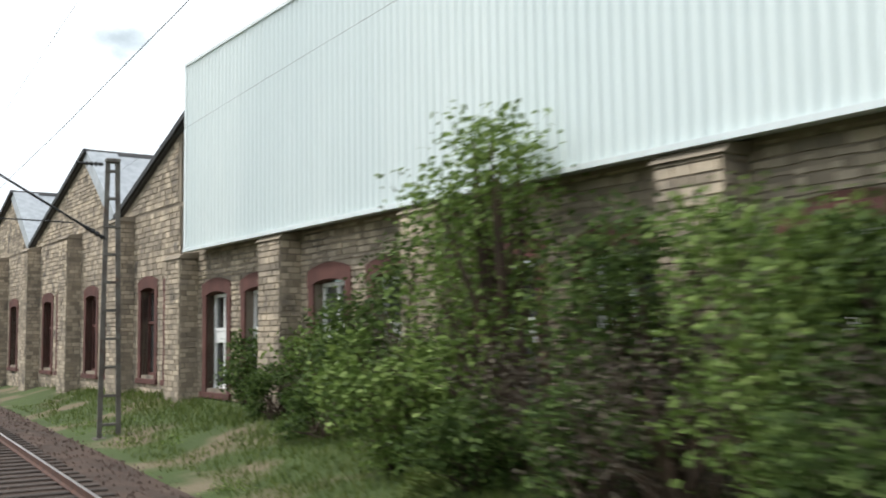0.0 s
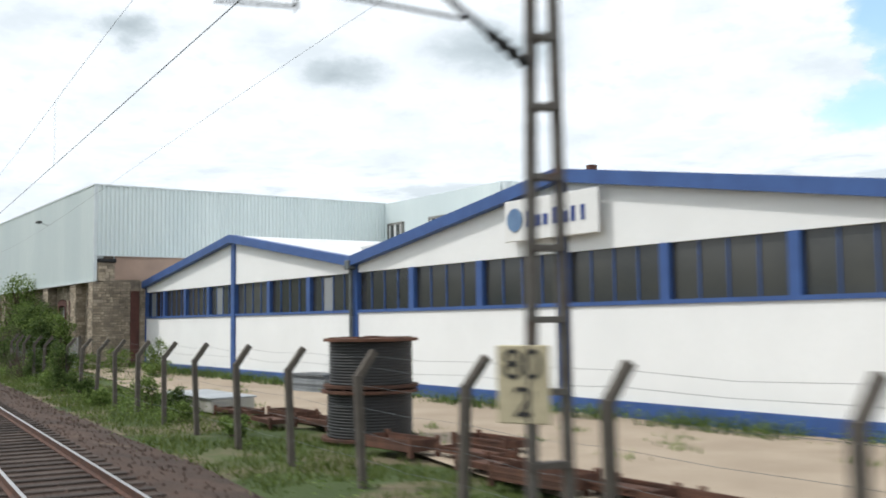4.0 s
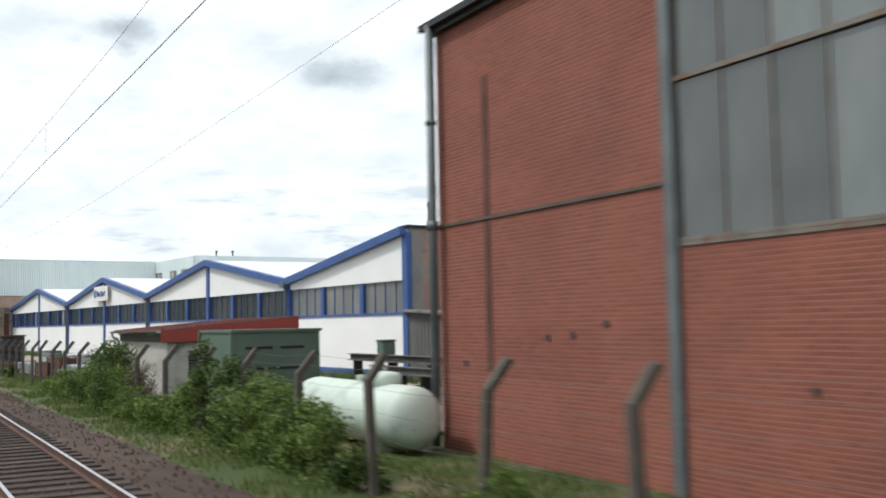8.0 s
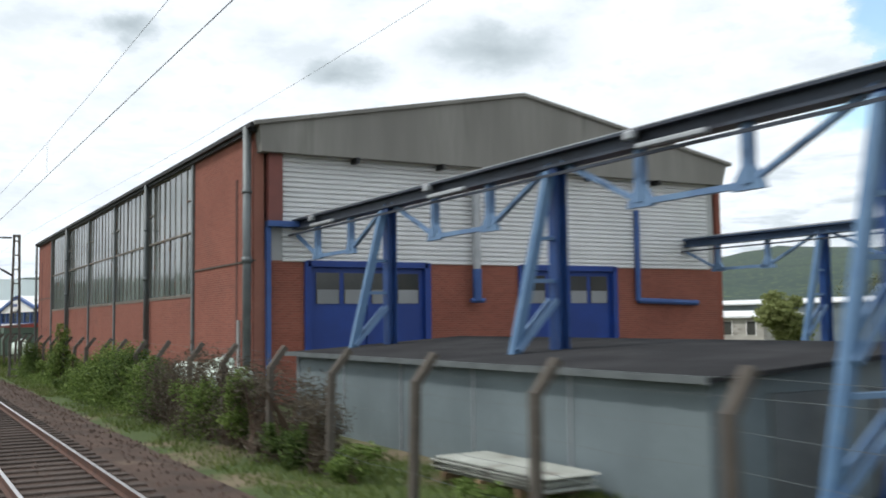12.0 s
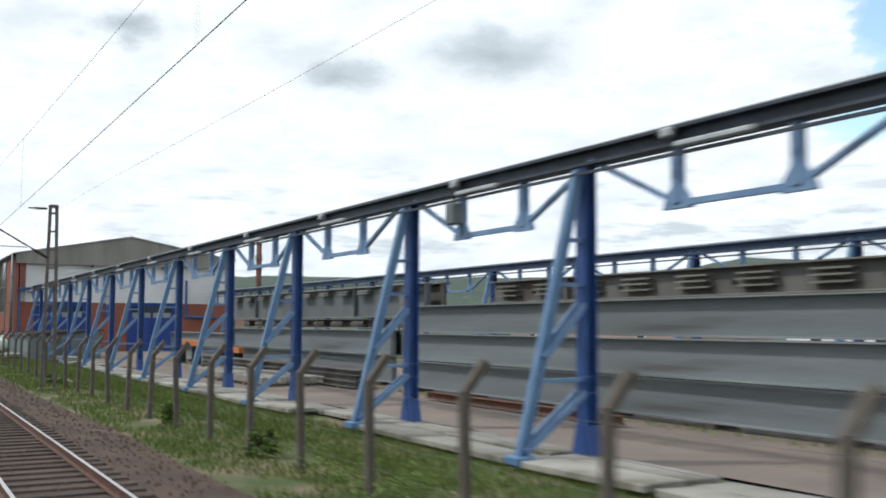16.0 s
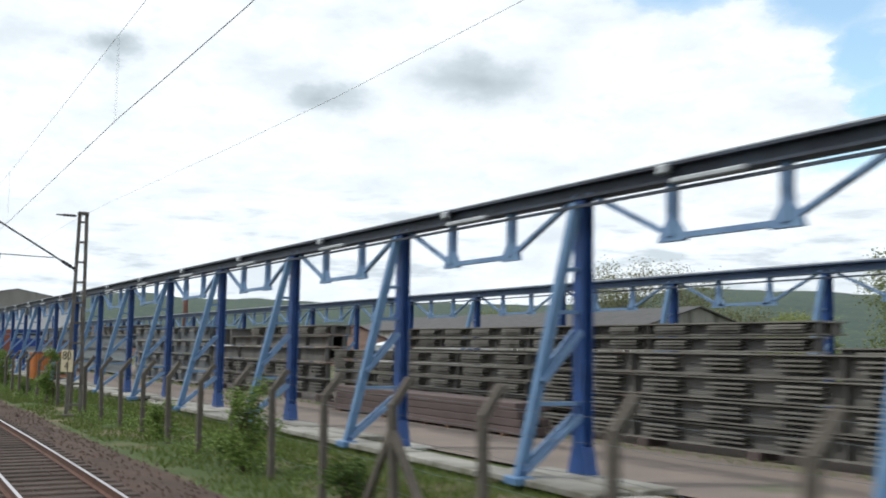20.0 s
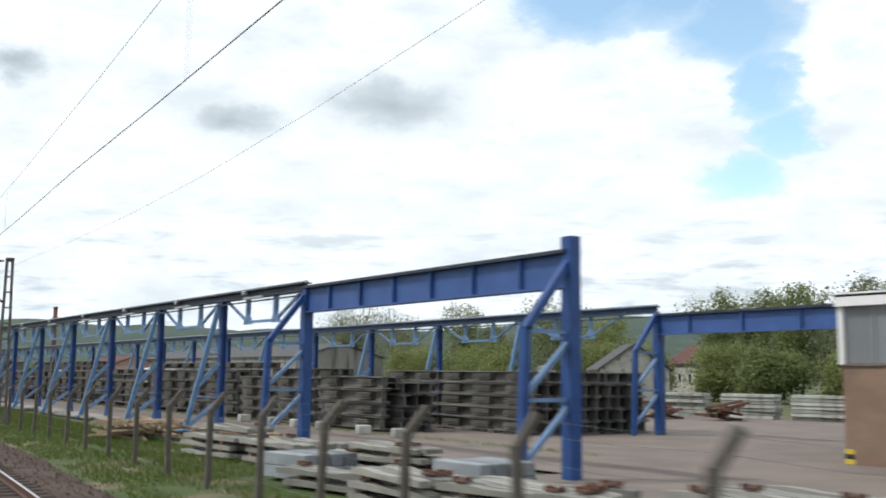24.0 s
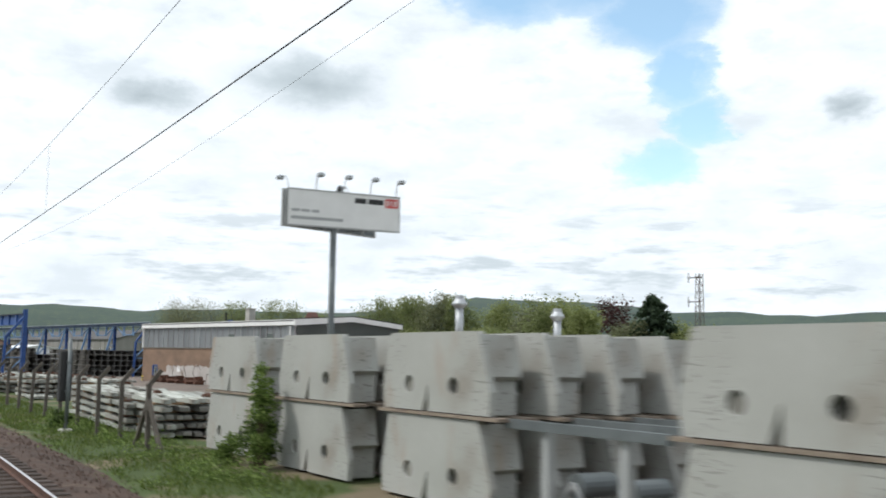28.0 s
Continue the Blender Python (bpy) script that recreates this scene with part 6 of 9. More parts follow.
PROFILE = Mesh().box(-3.2, 3.2, -0.16, 0.16, 0, 0.02).box(-3.2, 3.2, -0.01, 0.01, 0.02, 0.16).box(-3.2, 3.2, -0.16, 0.16, 0.16, 0.18).data("profile", M_GALV)
for j, (x, y) in enumerate(((72.2, 16.6), (79, 17.4))):
    st = thing("profile_stack", move(x, y, bed(x, y), 6), "bundle of long galvanised steel profiles on the ground", "steel profiles", group="profile bundles")
    for q in range(3):
        for k in range(5 - q):
            part("profile", PROFILE, None, st, at=move(r6.uniform(-0.3, 0.3), -0.7 + k * 0.36 + q * 0.18, 0.12 + q * 0.185, r6.uniform(-0.6, 0.6)))
    for s in (-2, 2):
        part("bearer", Mesh().box(s - 0.06, s + 0.06, -0.95, 0.95, 0, 0.12), M_PALLET, st)
# gate and mesh panel where the fence begins
gatep = thing("bar_gate", move(0.85, 9.05, ground_z(0.85, 9.05), 8), "pale grey steel gate of upright bars between concrete posts", "gate")
part("frame", Mesh().pipe([(-0.85, 0, 0.08), (-0.85, 0, 1.85), (0.85, 0, 1.85), (0.85, 0, 0.08), (-0.85, 0, 0.08)], 0.035).tube((-0.85, 0, 0.95), (0.85, 0, 0.95), 0.02), M_GREY, gatep)
for k in range(1, 12):
    part("bar", Mesh().tube((-0.85 + k * 0.142, 0, 0.1), (-0.85 + k * 0.142, 0, 1.83), 0.014, n=6, caps=False), M_GREY, gatep)
for s in (-1.05, 1.05):
    part("gate_post", Mesh().box(s - 0.07, s + 0.07, -0.07, 0.07, -0.1, 2.0), M_POST, gatep)
meshp = thing("mesh_fence", move(0, 0), "old wire mesh along the first fence posts", "fence")
net = Mesh()
pts = [beside(1.1 + k * 0.14, 7.02).translation for k in range(72)]
for q in pts:
    g0 = ground_z(q.x, q.y)
    net.tube((q.x, q.y, g0), (q.x, q.y, g0 + 1.6), 0.0018, n=3, caps=False)
for k in range(13):
    for qa, qb in zip(pts[::11], pts[11::11]):
        net.tube((qa.x, qa.y, ground_z(qa.x, qa.y) + 0.12 * k + 0.1), (qb.x, qb.y, ground_z(qb.x, qb.y) + 0.12 * k + 0.1), 0.0018, n=3, caps=False)
part("mesh", net, M_PIPE, meshp)

# ---- sheds between the white hall and the brick hall ----
ps = thing("plaster_shed", move(0, 0), "weathered plaster shed with a low red sheet roof", "shed")
PX0, PX1, PY0, PY1, PE = 87.0, 95.6, 9.3, 14.2, 2.3
part("wall", Mesh().box(PX0, PX1, PY0, PY0 + 0.25, -0.45, PE - 0.42), M_PLASTER, ps, "stained grey plaster wall")
part("back_wall", Mesh().box(PX0, PX1, PY1 - 0.25, PY1, -0.45, PE + 0.2), M_PLASTER, ps)
part("west_wall", Mesh().box(PX0, PX0 + 0.25, PY0 + 0.25, PY1 - 0.25, -0.45, PE), M_PLASTER, ps)
east = Mesh().box(PX1 - 0.25, PX1, PY0 + 0.25, 10.1, -0.45, PE - 0.4).box(PX1 - 0.25, PX1, 11.6, 12.6, -0.45, PE - 0.4).box(PX1 - 0.25, PX1, 13.6, PY1 - 0.25, -0.45, PE - 0.4)
east.box(PX1 - 0.25, PX1, 10.1, 11.6, -0.45, 0.5).box(PX1 - 0.25, PX1, 10.1, 11.6, 1.55, PE - 0.4).box(PX1 - 0.25, PX1, 12.6, 13.6, 1.7, PE - 0.4)
part("east_wall", east, M_PLASTER, ps)
part("corner_pier", Mesh().soft_box(PX1 - 0.3, PX1 + 0.03, PY0 - 0.03, PY0 + 0.3, -0.45, PE - 0.4, 0.02), M_CONC, ps)
lv = part("louvre", Mesh().box(PX1 - 0.2, PX1 - 0.12, 10.1, 11.6, 0.5, 1.55), M_DARK, ps, "dark louvred vent")
for k in range(9):
    part("slat", Mesh().slab([(PX1 - 0.14, 0.53 + k * 0.115), (PX1 - 0.01, 0.5 + k * 0.115), (PX1 - 0.01, 0.52 + k * 0.115), (PX1 - 0.14, 0.57 + k * 0.115)], "y", 10.1, 11.6), M_PIPE, lv)
part("door", Mesh().box(PX1 - 0.15, PX1 - 0.08, 12.6, 13.6, -0.35, 1.7), M_PALLET, ps, "old plank door")
part("band", Mesh().box(PX0, PX1 + 0.02, PY0 - 0.06, PY0 + 0.3, PE - 0.42, PE - 0.16), M_POST, ps, "dark band under the eave")
part("band_trim", Mesh().box(PX0 - 0.1, PX1 + 0.15, PY0 - 0.1, PY0 + 0.3, PE - 0.16, PE - 0.08), M_CONC, ps)
part("orange_strip", Mesh().box(PX0 - 0.1, PX1 - 3, PY0 - 0.13, PY0 - 0.1, PE - 0.15, PE - 0.09), M_LOG, ps)
roofm = Mesh()
roofm.slab([(PY0 - 0.3, PE - 0.02), (PY1 + 0.3, PE + 0.42), (PY1 + 0.3, PE + 0.5), (PY0 - 0.3, PE + 0.05)], "x", PX0 - 0.2, PX1 + 0.25)
part("roof", roofm, M_REDROOF, ps, "dull red sheet roof")
n = 24
for k in range(n):
    x = PX0 - 0.1 + (PX1 - PX0 + 0.25) * k / (n - 1)
    part("roof_rib", Mesh().beam((x, PY0 - 0.28, PE + 0.06), (x, PY1 + 0.3, PE + 0.51), 0.05, 0.03), M_REDROOF, ps)
part("east_fascia", Mesh().slab([(PY0 - 0.3, PE - 0.42), (PY1 + 0.3, PE - 0.3), (PY1 + 0.3, PE + 0.44), (PY0 - 0.3, PE - 0.02)], "x", PX1 + 0.2, PX1 + 0.26), M_REDSHEET, ps, "bright red sheet fascia")
gut = Mesh()
for k in range(8):
    a0, a1 = pi + pi * k / 8, pi + pi * (k + 1) / 8
    gut.slab([(PY0 - 0.38 + 0.085 * cos(a0), PE + 0.02 + 0.085 * sin(a0)), (PY0 - 0.38 + 0.085 * cos(a1), PE + 0.02 + 0.085 * sin(a1)), (PY0 - 0.38 + 0.075 * cos(a1), PE + 0.02 + 0.075 * sin(a1)), (PY0 - 0.38 + 0.075 * cos(a0), PE + 0.02 + 0.075 * sin(a0))], "x", PX0 - 0.25, PX1 + 0.2)
part("gutter", gut, M_PIPE, ps, "grey half-round gutter")
part("downpipe", Mesh().pipe([(PX0 - 0.1, PY0 - 0.38, PE - 0.06), (PX0 - 0.1, PY0 - 0.38, PE - 0.2), (PX0 + 0.08, PY0 - 0.12, PE - 0.42), (PX0 + 0.1, PY0 - 0.09, -0.3)], 0.05), M_PIPE, ps)

gc = thing("green_container", move(0, 0), "grey-green sheet metal container by the fence", "container")
part("body", Mesh().soft_box(100.05, 103.65, 9.35, 12.25, -0.3, 2.28, 0.03), M_GREEN, gc)
for y, z, w in ((9.75, 1.75, 0.9), (10.9, 1.75, 0.8), (10.1, 1.1, 1.5), (10.2, 0.55, 0.25), (10.65, 0.55, 0.3)):
    part("end_slot", Mesh().soft_box(103.64, 103.67, y, y + w, z - 0.04, z + 0.04, 0.008), M_DARK, gc, "dark slot in the container end")
part("top_rim", Mesh().box(100.0, 103.7, 9.3, 12.3, 2.24, 2.33), M_GREEN, gc)
part("bottom_rim", Mesh().box(100.0, 103.7, 9.3, 12.3, -0.35, -0.22), M_DARK, gc)
for x in (100.02, 103.62):
    part("corner_post", Mesh().box(x - 0.05, x + 0.05, 9.28, 9.4, -0.3, 2.28), M_GREEN, gc)


def gas_tank(x0, x1, y, z0, z1):
    r, zc = (z1 - z0) / 2, (z0 + z1) / 2
    t = thing("gas_tank", move(x0, y, zc), "pale mint horizontal gas tank on concrete saddles", "gas tank", group="gas tanks")
    L = x1 - x0
    prof = [(r * 0.6 * (1 - cos(a)), r * sin(a)) for a in np.linspace(0.06, pi / 2, 8)]
    prof += [(L - a, b) for a, b in reversed(prof)]
    part("shell", Mesh().lathe((0, 0, 0), (1, 0, 0), prof, 28), M_TANK, t, smooth=True)
    for s in (0.3, 0.7):
        part("weld_seam", Mesh().lathe((L * s, 0, 0), (1, 0, 0), [(0, r - 0.01), (0.01, r + 0.006), (0.03, r + 0.006), (0.04, r - 0.01)], 28), M_TANK, t)
    d = part("valve_dome", Mesh().lathe((L * 0.72, 0, r - 0.05), (0, 0, 1), [(0, 0.36), (0.2, 0.36), (0.28, 0.3), (0.32, 0.1)], 18), M_TANK, t, "pale valve cover on top", smooth=True)
    part("valve", Mesh().tube((L * 0.72, 0, r + 0.2), (L * 0.72, 0, r + 0.36), 0.05), M_GALV, d)
    part("filler", Mesh().tube((L * 0.5, 0, r - 0.05), (L * 0.5, 0, r + 0.14), 0.11, n=12), M_TANK, t)
    for s in (0.2, 0.8):
        part("saddle", Mesh().soft_box(L * s - 0.18, L * s + 0.18, -r * 0.8, r * 0.8, -0.45 - zc, -r * 0.55, 0.02), M_CONC, t)


gas_tank(109.3, 115.4, 9.75, -0.26, 1.1)
gas_tank(165.0, 172.3, 9.9, -0.16, 1.06)

# ramp girders, green tank and gate in the gap before the brick hall
for k, (x0, x1, y, z) in enumerate(((93.0, 101.5, 18.0, 1.15), (96.5, 102.0, 17.4, 0.75))):
    gb = thing("steel_trestle", move(0, y, 0), "long weathered steel beam laid on low trestles", "steel beam", group="trestle beams")
    part("top_flange", Mesh().box(x0, x1, -0.15, 0.15, z - 0.03, z), M_GIRDER_OLD, gb)
    part("web", Mesh().box(x0, x1, -0.012, 0.012, z - 0.27, z - 0.03), M_GIRDER_OLD, gb)
    part("bottom_flange", Mesh().box(x0, x1, -0.15, 0.15, z - 0.3, z - 0.27), M_GIRDER_OLD, gb)
    for x in (x0 + 0.8, (x0 + x1) / 2, x1 - 0.8):
        part("leg", Mesh().box(x - 0.06, x + 0.06, -0.2, 0.2, -0.32, z - 0.3), M_DARK, gb)
gt = thing("green_bin", move(95.4, 18.6, bed(95, 18)), "green steel bin on a dark stand", "bin")
part("body", Mesh().soft_box(-0.3, 0.3, -0.3, 0.3, 1.35, 1.95, 0.04), M_GREEN, gt)
part("lid", Mesh().soft_box(-0.34, 0.34, -0.34, 0.34, 1.95, 2.03, 0.02), M_GREEN, gt)
for sx in (-0.25, 0.25):
    for sy in (-0.25, 0.25):
        part("leg", Mesh().box(sx - 0.03, sx + 0.03, sy - 0.03, sy + 0.03, 0, 1.36), M_DARK, gt)
yg = thing("yard_gate", move(101.8, 18.2, bed(101, 18), 6), "grey tubular yard gate with notices and a metal cabinet behind", "gate")
fr = Mesh()
for x in (0.0, 1.75, 3.5):
    fr.tube((x, 0, 0), (x, 0, 2.05), 0.05, n=8)
for z in (0.15, 1.05, 2.0):
    fr.tube((0, 0, z), (3.5, 0, z), 0.035, n=8)
part("frame", fr, M_GREY, yg)
for x, z in ((0.1, 1.7), (0.7, 1.3)):
    part("notice", Mesh().box(x, x + 0.5, -0.07, -0.05, z, z + 0.35), M_WHITEPAINT, yg, "white notice without readable text")
part("backing", Mesh().box(0, 3.5, 0.03, 0.04, 0.1, 2.0), M_DARK, yg)

# ---- the grey shed with felt roof ----
gs = thing("felt_roof_shed", move(0, 0), "low grey-blue sheet shed with a dark felt roof", "shed")
GX0, GX1, GYA, GYB = 177.2, 193.0, 9.85, 15.0
fw = Mesh()
fw.sheet((GX0, GYA, -0.4), (1, 0, 0), (0, 0, 1), GX1 - GX0, 1.98, 0.9, 0.012)
part("front_wall", fw, M_GREYSHED, gs, "grey-blue sheet wall")
part("body", Mesh().slab([(GYA + 0.02, -0.4), (GYB, -0.4), (GYB, 1.88), (GYA + 0.02, 1.58)], "x", GX0 + 0.02, GX1 - 0.02), M_GREYSHED, gs)
part("roof", Mesh().slab([(GYA - 0.25, 1.56), (GYB + 0.2, 1.9), (GYB + 0.2, 1.98), (GYA - 0.25, 1.63)], "x", GX0 - 0.25, GX1 + 0.25), M_FELT, gs, "dark felt roof")
part("eave_strip", Mesh().box(GX0 - 0.25, GX1 + 0.25, GYA - 0.27, GYA - 0.24, 1.54, 1.65), M_PIPE, gs)
for k in range(5):
    part("wall_joint", Mesh().box(GX0 + 3.1 * k + 0.2, GX0 + 3.1 * k + 0.24, GYA - 0.03, GYA, -0.4, 1.56), M_GALV, gs)
for y in (11.0, 13.2):
    part("end_door", Mesh().soft_box(GX1 - 0.03, GX1 + 0.03, y, y + 1.3, -0.35, 1.35, 0.01), M_PIPE, gs)
RIBBED = Mesh()
RIBBED.sheet((-1.6, -0.55, 0), (1, 0, 0), (0, 1, 0), 3.2, 1.1, 0.2, 0.035)
RIBSHEET = RIBBED.data("sheet", M_WHITESLEEPER)
for x, y in ((189.2, 9.0), (199.5, 11.6)):
    rs = thing("sheet_stack", move(x, y, bed(x, y), 2), "stack of pale ribbed sheets on timbers", "sheet stack", group="sheet stacks")
    for k in range(5):
        part("sheet", RIBSHEET, None, rs, at=move(r6.uniform(-0.05, 0.05), r6.uniform(-0.03, 0.03), 0.14 + 0.05 * k, r6.uniform(-1, 1)))
    for s in (-1.1, 0, 1.1):
        part("timber", Mesh().box(s - 0.05, s + 0.05, -0.6, 0.6, 0, 0.14), M_PALLET, rs)

# ---- concrete slabs along the runway foot ----
walkway = thing("slab_path", move(0, 0), "row of pale concrete slabs along the runway feet", "path", kind="structure")
WSLAB = [Mesh().soft_box(-1.9, 1.9, -0.46, 0.46, 0, 0.14, 0.02).data("paving_slab", M_PATH), Mesh().soft_box(-1.0, 1.0, -1.0, 1.0, 0, 0.12, 0.02).data("paving_slab", M_CONC)]
x = 204.0
while x < 398:
    for j in range(2):
        if r6.random() < 0.9:
            part("paving_slab", WSLAB[0], None, walkway, at=pose(x + r6.uniform(-0.2, 0.2), 11.25 + j * 0.98 + r6.uniform(-0.06, 0.06), -0.27 + r6.uniform(-0.03, 0.03), r6.uniform(-1.5, 1.5), r6.uniform(-0.8, 0.8), r6.uniform(-2.5, 2.5)))
    x += 4.05

BEAM_LONG = Mesh().soft_box(-6, 6, -0.13, 0.13, 0, 0.3, 0.015).data("beam", M_PATH)
bs = thing("beam_row", move(227.5, 16.0, bed(227, 16)), "row of long pale concrete beams lying side by side", "concrete beams")
for k in range(7):
    part("beam", BEAM_LONG, None, bs, at=move(r6.uniform(-0.2, 0.2), -1.5 + k * 0.48, 0.12))
for s in (-4, 0, 4):
    part("timber", Mesh().box(s - 0.07, s + 0.07, -1.8, 1.6, 0, 0.12), M_PALLET, bs)

# ---- the orange hut ----
oh = thing("orange_hut", move(0, 0), "small hut of faded orange ribbed sheet with a flat rusty-edged roof", "hut")
sh = Mesh()
sh.sheet((268.5, 10.6, -0.35), (1, 0, 0), (0, 0, 1), 2.1, 2.0, 0.17, 0.045)
part("front_wall", sh, M_ORANGE, oh)
sh = Mesh()
sh.sheet((270.6, 10.6, -0.35), (0, 1, 0), (0, 0, 1), 2.35, 2.05, 0.17, 0.045)
part("side_wall", sh, M_ORANGE, oh)
part("core", Mesh().box(268.52, 270.56, 10.65, 12.93, -0.38, 1.62), M_ORANGE, oh)
part("roof", Mesh().slab([(10.5, 1.66), (13.05, 1.74), (13.05, 1.77), (10.5, 1.69)], "x", 268.42, 270.7), M_ORANGE, oh)
part("roof_edge", Mesh().box(270.68, 270.72, 10.5, 13.05, 1.64, 1.76), M_REDROOF, oh, "rusty sheet edge")
heap = thing("slab_pile", move(273.4, 11.4, bed(273, 11)), "loose pile of grey slabs beside the orange hut", "slabs")
for k in range(10):
    part("slab", SLAB_T, None, heap, at=pose(r6.uniform(-0.4, 0.4), r6.uniform(-0.5, 0.5), 0.05 + 0.1 * k, r6.uniform(-4, 4), r6.uniform(-3, 3), r6.uniform(-20, 20)) @ Matrix.Diagonal((0.5, 0.8, 0.8, 1)))

# ---- girders stored in the crane yard ----
GIRDERS = {}


def girder(x0, x1, y, z, h, style, deep=0.5):
    """One plate girder lying along the yard: web, flanges, stiffeners, and short ledges on the older ones."""
    L = round(x1 - x0, 1)
    web, edge = {"plain": (M_GIRDER, M_GIRDER), "smooth": (M_GIRDER_MID, M_FLANGE_MID)}.get(style, (M_GIRDER_OLD, M_FLANGE_OLD))
    key = (L, h, style)
    if key not in GIRDERS:
        w = Mesh().box(0, L, -0.015, 0.015, 0.04, h - 0.04).data("web", web)
        tf = Mesh().box(0, L, -deep / 2, deep / 2, h - 0.045, h).data("top_flange", edge)
        bf = Mesh().box(0, L, -deep / 2, deep / 2, 0, 0.045).data("bottom_flange", edge)
        sf = Mesh().box(-0.02, 0.02, -deep / 2 + 0.04, -0.015, 0.045, h - 0.045).data("stiffener", web)
        lg = Mesh()
        if style == "smooth":
            half, rows = 0.62, [h - 0.17, h - 0.29]
        else:
            half, rows = 0.68, [h * 0.76, h * 0.56, h * 0.34]
        comb = [(-0.015, rows[-1] - 0.06), (-0.015, rows[0])]
        for k, zz in enumerate(rows):
            out = deep / 2 + (0.05, 0.09, 0.04)[k]
            comb += [(-out, zz), (-out, zz - 0.055), (-out + 0.03, zz - 0.055), (-out + 0.03, zz - 0.03), (-0.05, zz - 0.03)]
            comb.append((-0.05, rows[k + 1] if k + 1 < len(rows) else rows[-1] - 0.06))
        lg.slab(comb, "x", -half, half)
        bolt = Mesh().tube((0, -0.1, h * 0.45), (0, -0.01, h * 0.45), 0.08, n=10).data("boss", M_DARK)
        GIRDERS[key] = (w, tf, bf, sf, lg.data("ledge", edge), bolt)
    w, tf, bf, sf, lg, bolt = GIRDERS[key]
    g = thing("plate_girder", move(x0, y, z, r6.uniform(-0.25, 0.25)), {"plain": "plain grey plate girder stacked in the crane yard", "smooth": "blue-grey plate girder with short ledges under its flange"}.get(style, "weathered plate girder with short ledges stacked in the yard"), "girder", group="stored girders")
    part("web", w, None, g)
    part("top_flange", tf, None, g)
    part("bottom_flange", bf, None, g)
    if style in ("plain", "bare"):
        for x in (0.1, L - 0.1) if style == "plain" else (0.1, L * 0.3, L * 0.55, L * 0.8, L - 0.1):
            part("stiffener", sf, None, g, at=move(x, 0))
        return g
    n = max(2, int(L / 2.3))
    for k in range(n):
        x = L * (k + 0.5) / n
        part("ledge", lg, None, g, at=move(x + r6.uniform(-0.05, 0.05), 0))
        if style == "boss" and k % 2:
            part("boss", bolt, None, g, at=move(x - L / n * 0.4, 0))
        elif k % 3 == 2:
            part("stiffener", sf, None, g, at=move(x - L / n * 0.5, 0))
    part("stiffener", sf, None, g, at=move(L - 0.08, 0))
    return g


def stack(x0, x1, y, heights, style, z=-0.12, ragged=0.3, double=True, blocks=True):
    """Girders laid on one another from z upwards, the topmost course two deep."""
    zz = z
    for k, h in enumerate(heights):
        a, b = r6.uniform(-ragged, ragged), r6.uniform(-ragged, ragged)
        st = style[k] if isinstance(style, (list, tuple)) else style
        girder(round(x0 + a, 1), round(x1 + b, 1), y + r6.uniform(-0.06, 0.06), zz, h, st)
        if double and k == len(heights) - 1:
            girder(round(x0 + a, 1), round(x1 + b, 1), y + 0.75, zz, h, "plain" if st == "plain" else "bare")
        zz += h + 0.05
    for s in np.arange(x0 + 1.2, x1 - 0.6, 4.2) if blocks else ():
        solid("timber_bearer", Mesh().soft_box(-0.2, 0.2, -0.3, 0.55, min(-0.3 - z, -0.12), 0, 0.02), M_BROWNBEAM, "thick dark timber block under stacked girders", "timber", move(s, y, z), group="timber bearers")


stack(196, 210.5, 20.0, [0.95] * 2, "plain", ragged=0.2)
stack(212, 235.2, 19.9, [1.14] * 2, "plain")
stack(213, 237.5, 20.1, [0.42], "ledged", z=2.28, double=False, blocks=False)
stack(211.3, 238.3, 20.0, [1.45], "smooth", z=2.78, ragged=0.2, blocks=False)
stack(237.5, 262.5, 19.4, [1.08] * 3, "plain", ragged=0.25)
stack(241, 262, 21.4, [0.85], "boss", z=3.32, blocks=False)
stack(264, 284.5, 19.6, [0.93] * 4, "smooth", ragged=0.2)
stack(285.2, 304.2, 19.5, [0.72, 0.8, 0.72], ["ledged", "boss", "bare"], z=0.1, ragged=0.12)
stack(289.3, 304.0, 19.6, [0.55], "bare", z=2.47, ragged=0.1, blocks=False)
stack(292.1, 304.0, 19.8, [0.5], "boss", z=3.07, ragged=0.1, blocks=False)
stack(304.7, 321.4, 19.5, [0.45] * 5, "ledged", z=-0.1, ragged=0.15)
stack(321.8, 339.1, 19.5, [0.59] * 4, "ledged", z=-0.05, ragged=0.12)
stack(339.7, 352.6, 19.5, [0.55, 0.5, 0.5, 0.5], ["bare", "ledged", "ledged", "bare"], z=0.05, ragged=0.15)
stack(353.1, 368.5, 19.5, [0.6] * 4, "ledged", z=0.0, ragged=0.15)
stack(369.0, 378.2, 19.5, [0.57] * 4, "ledged", z=-0.2, ragged=0.1)
stack(378.6, 385.0, 19.5, [0.58] * 4, "ledged", z=-0.15, ragged=0.08)
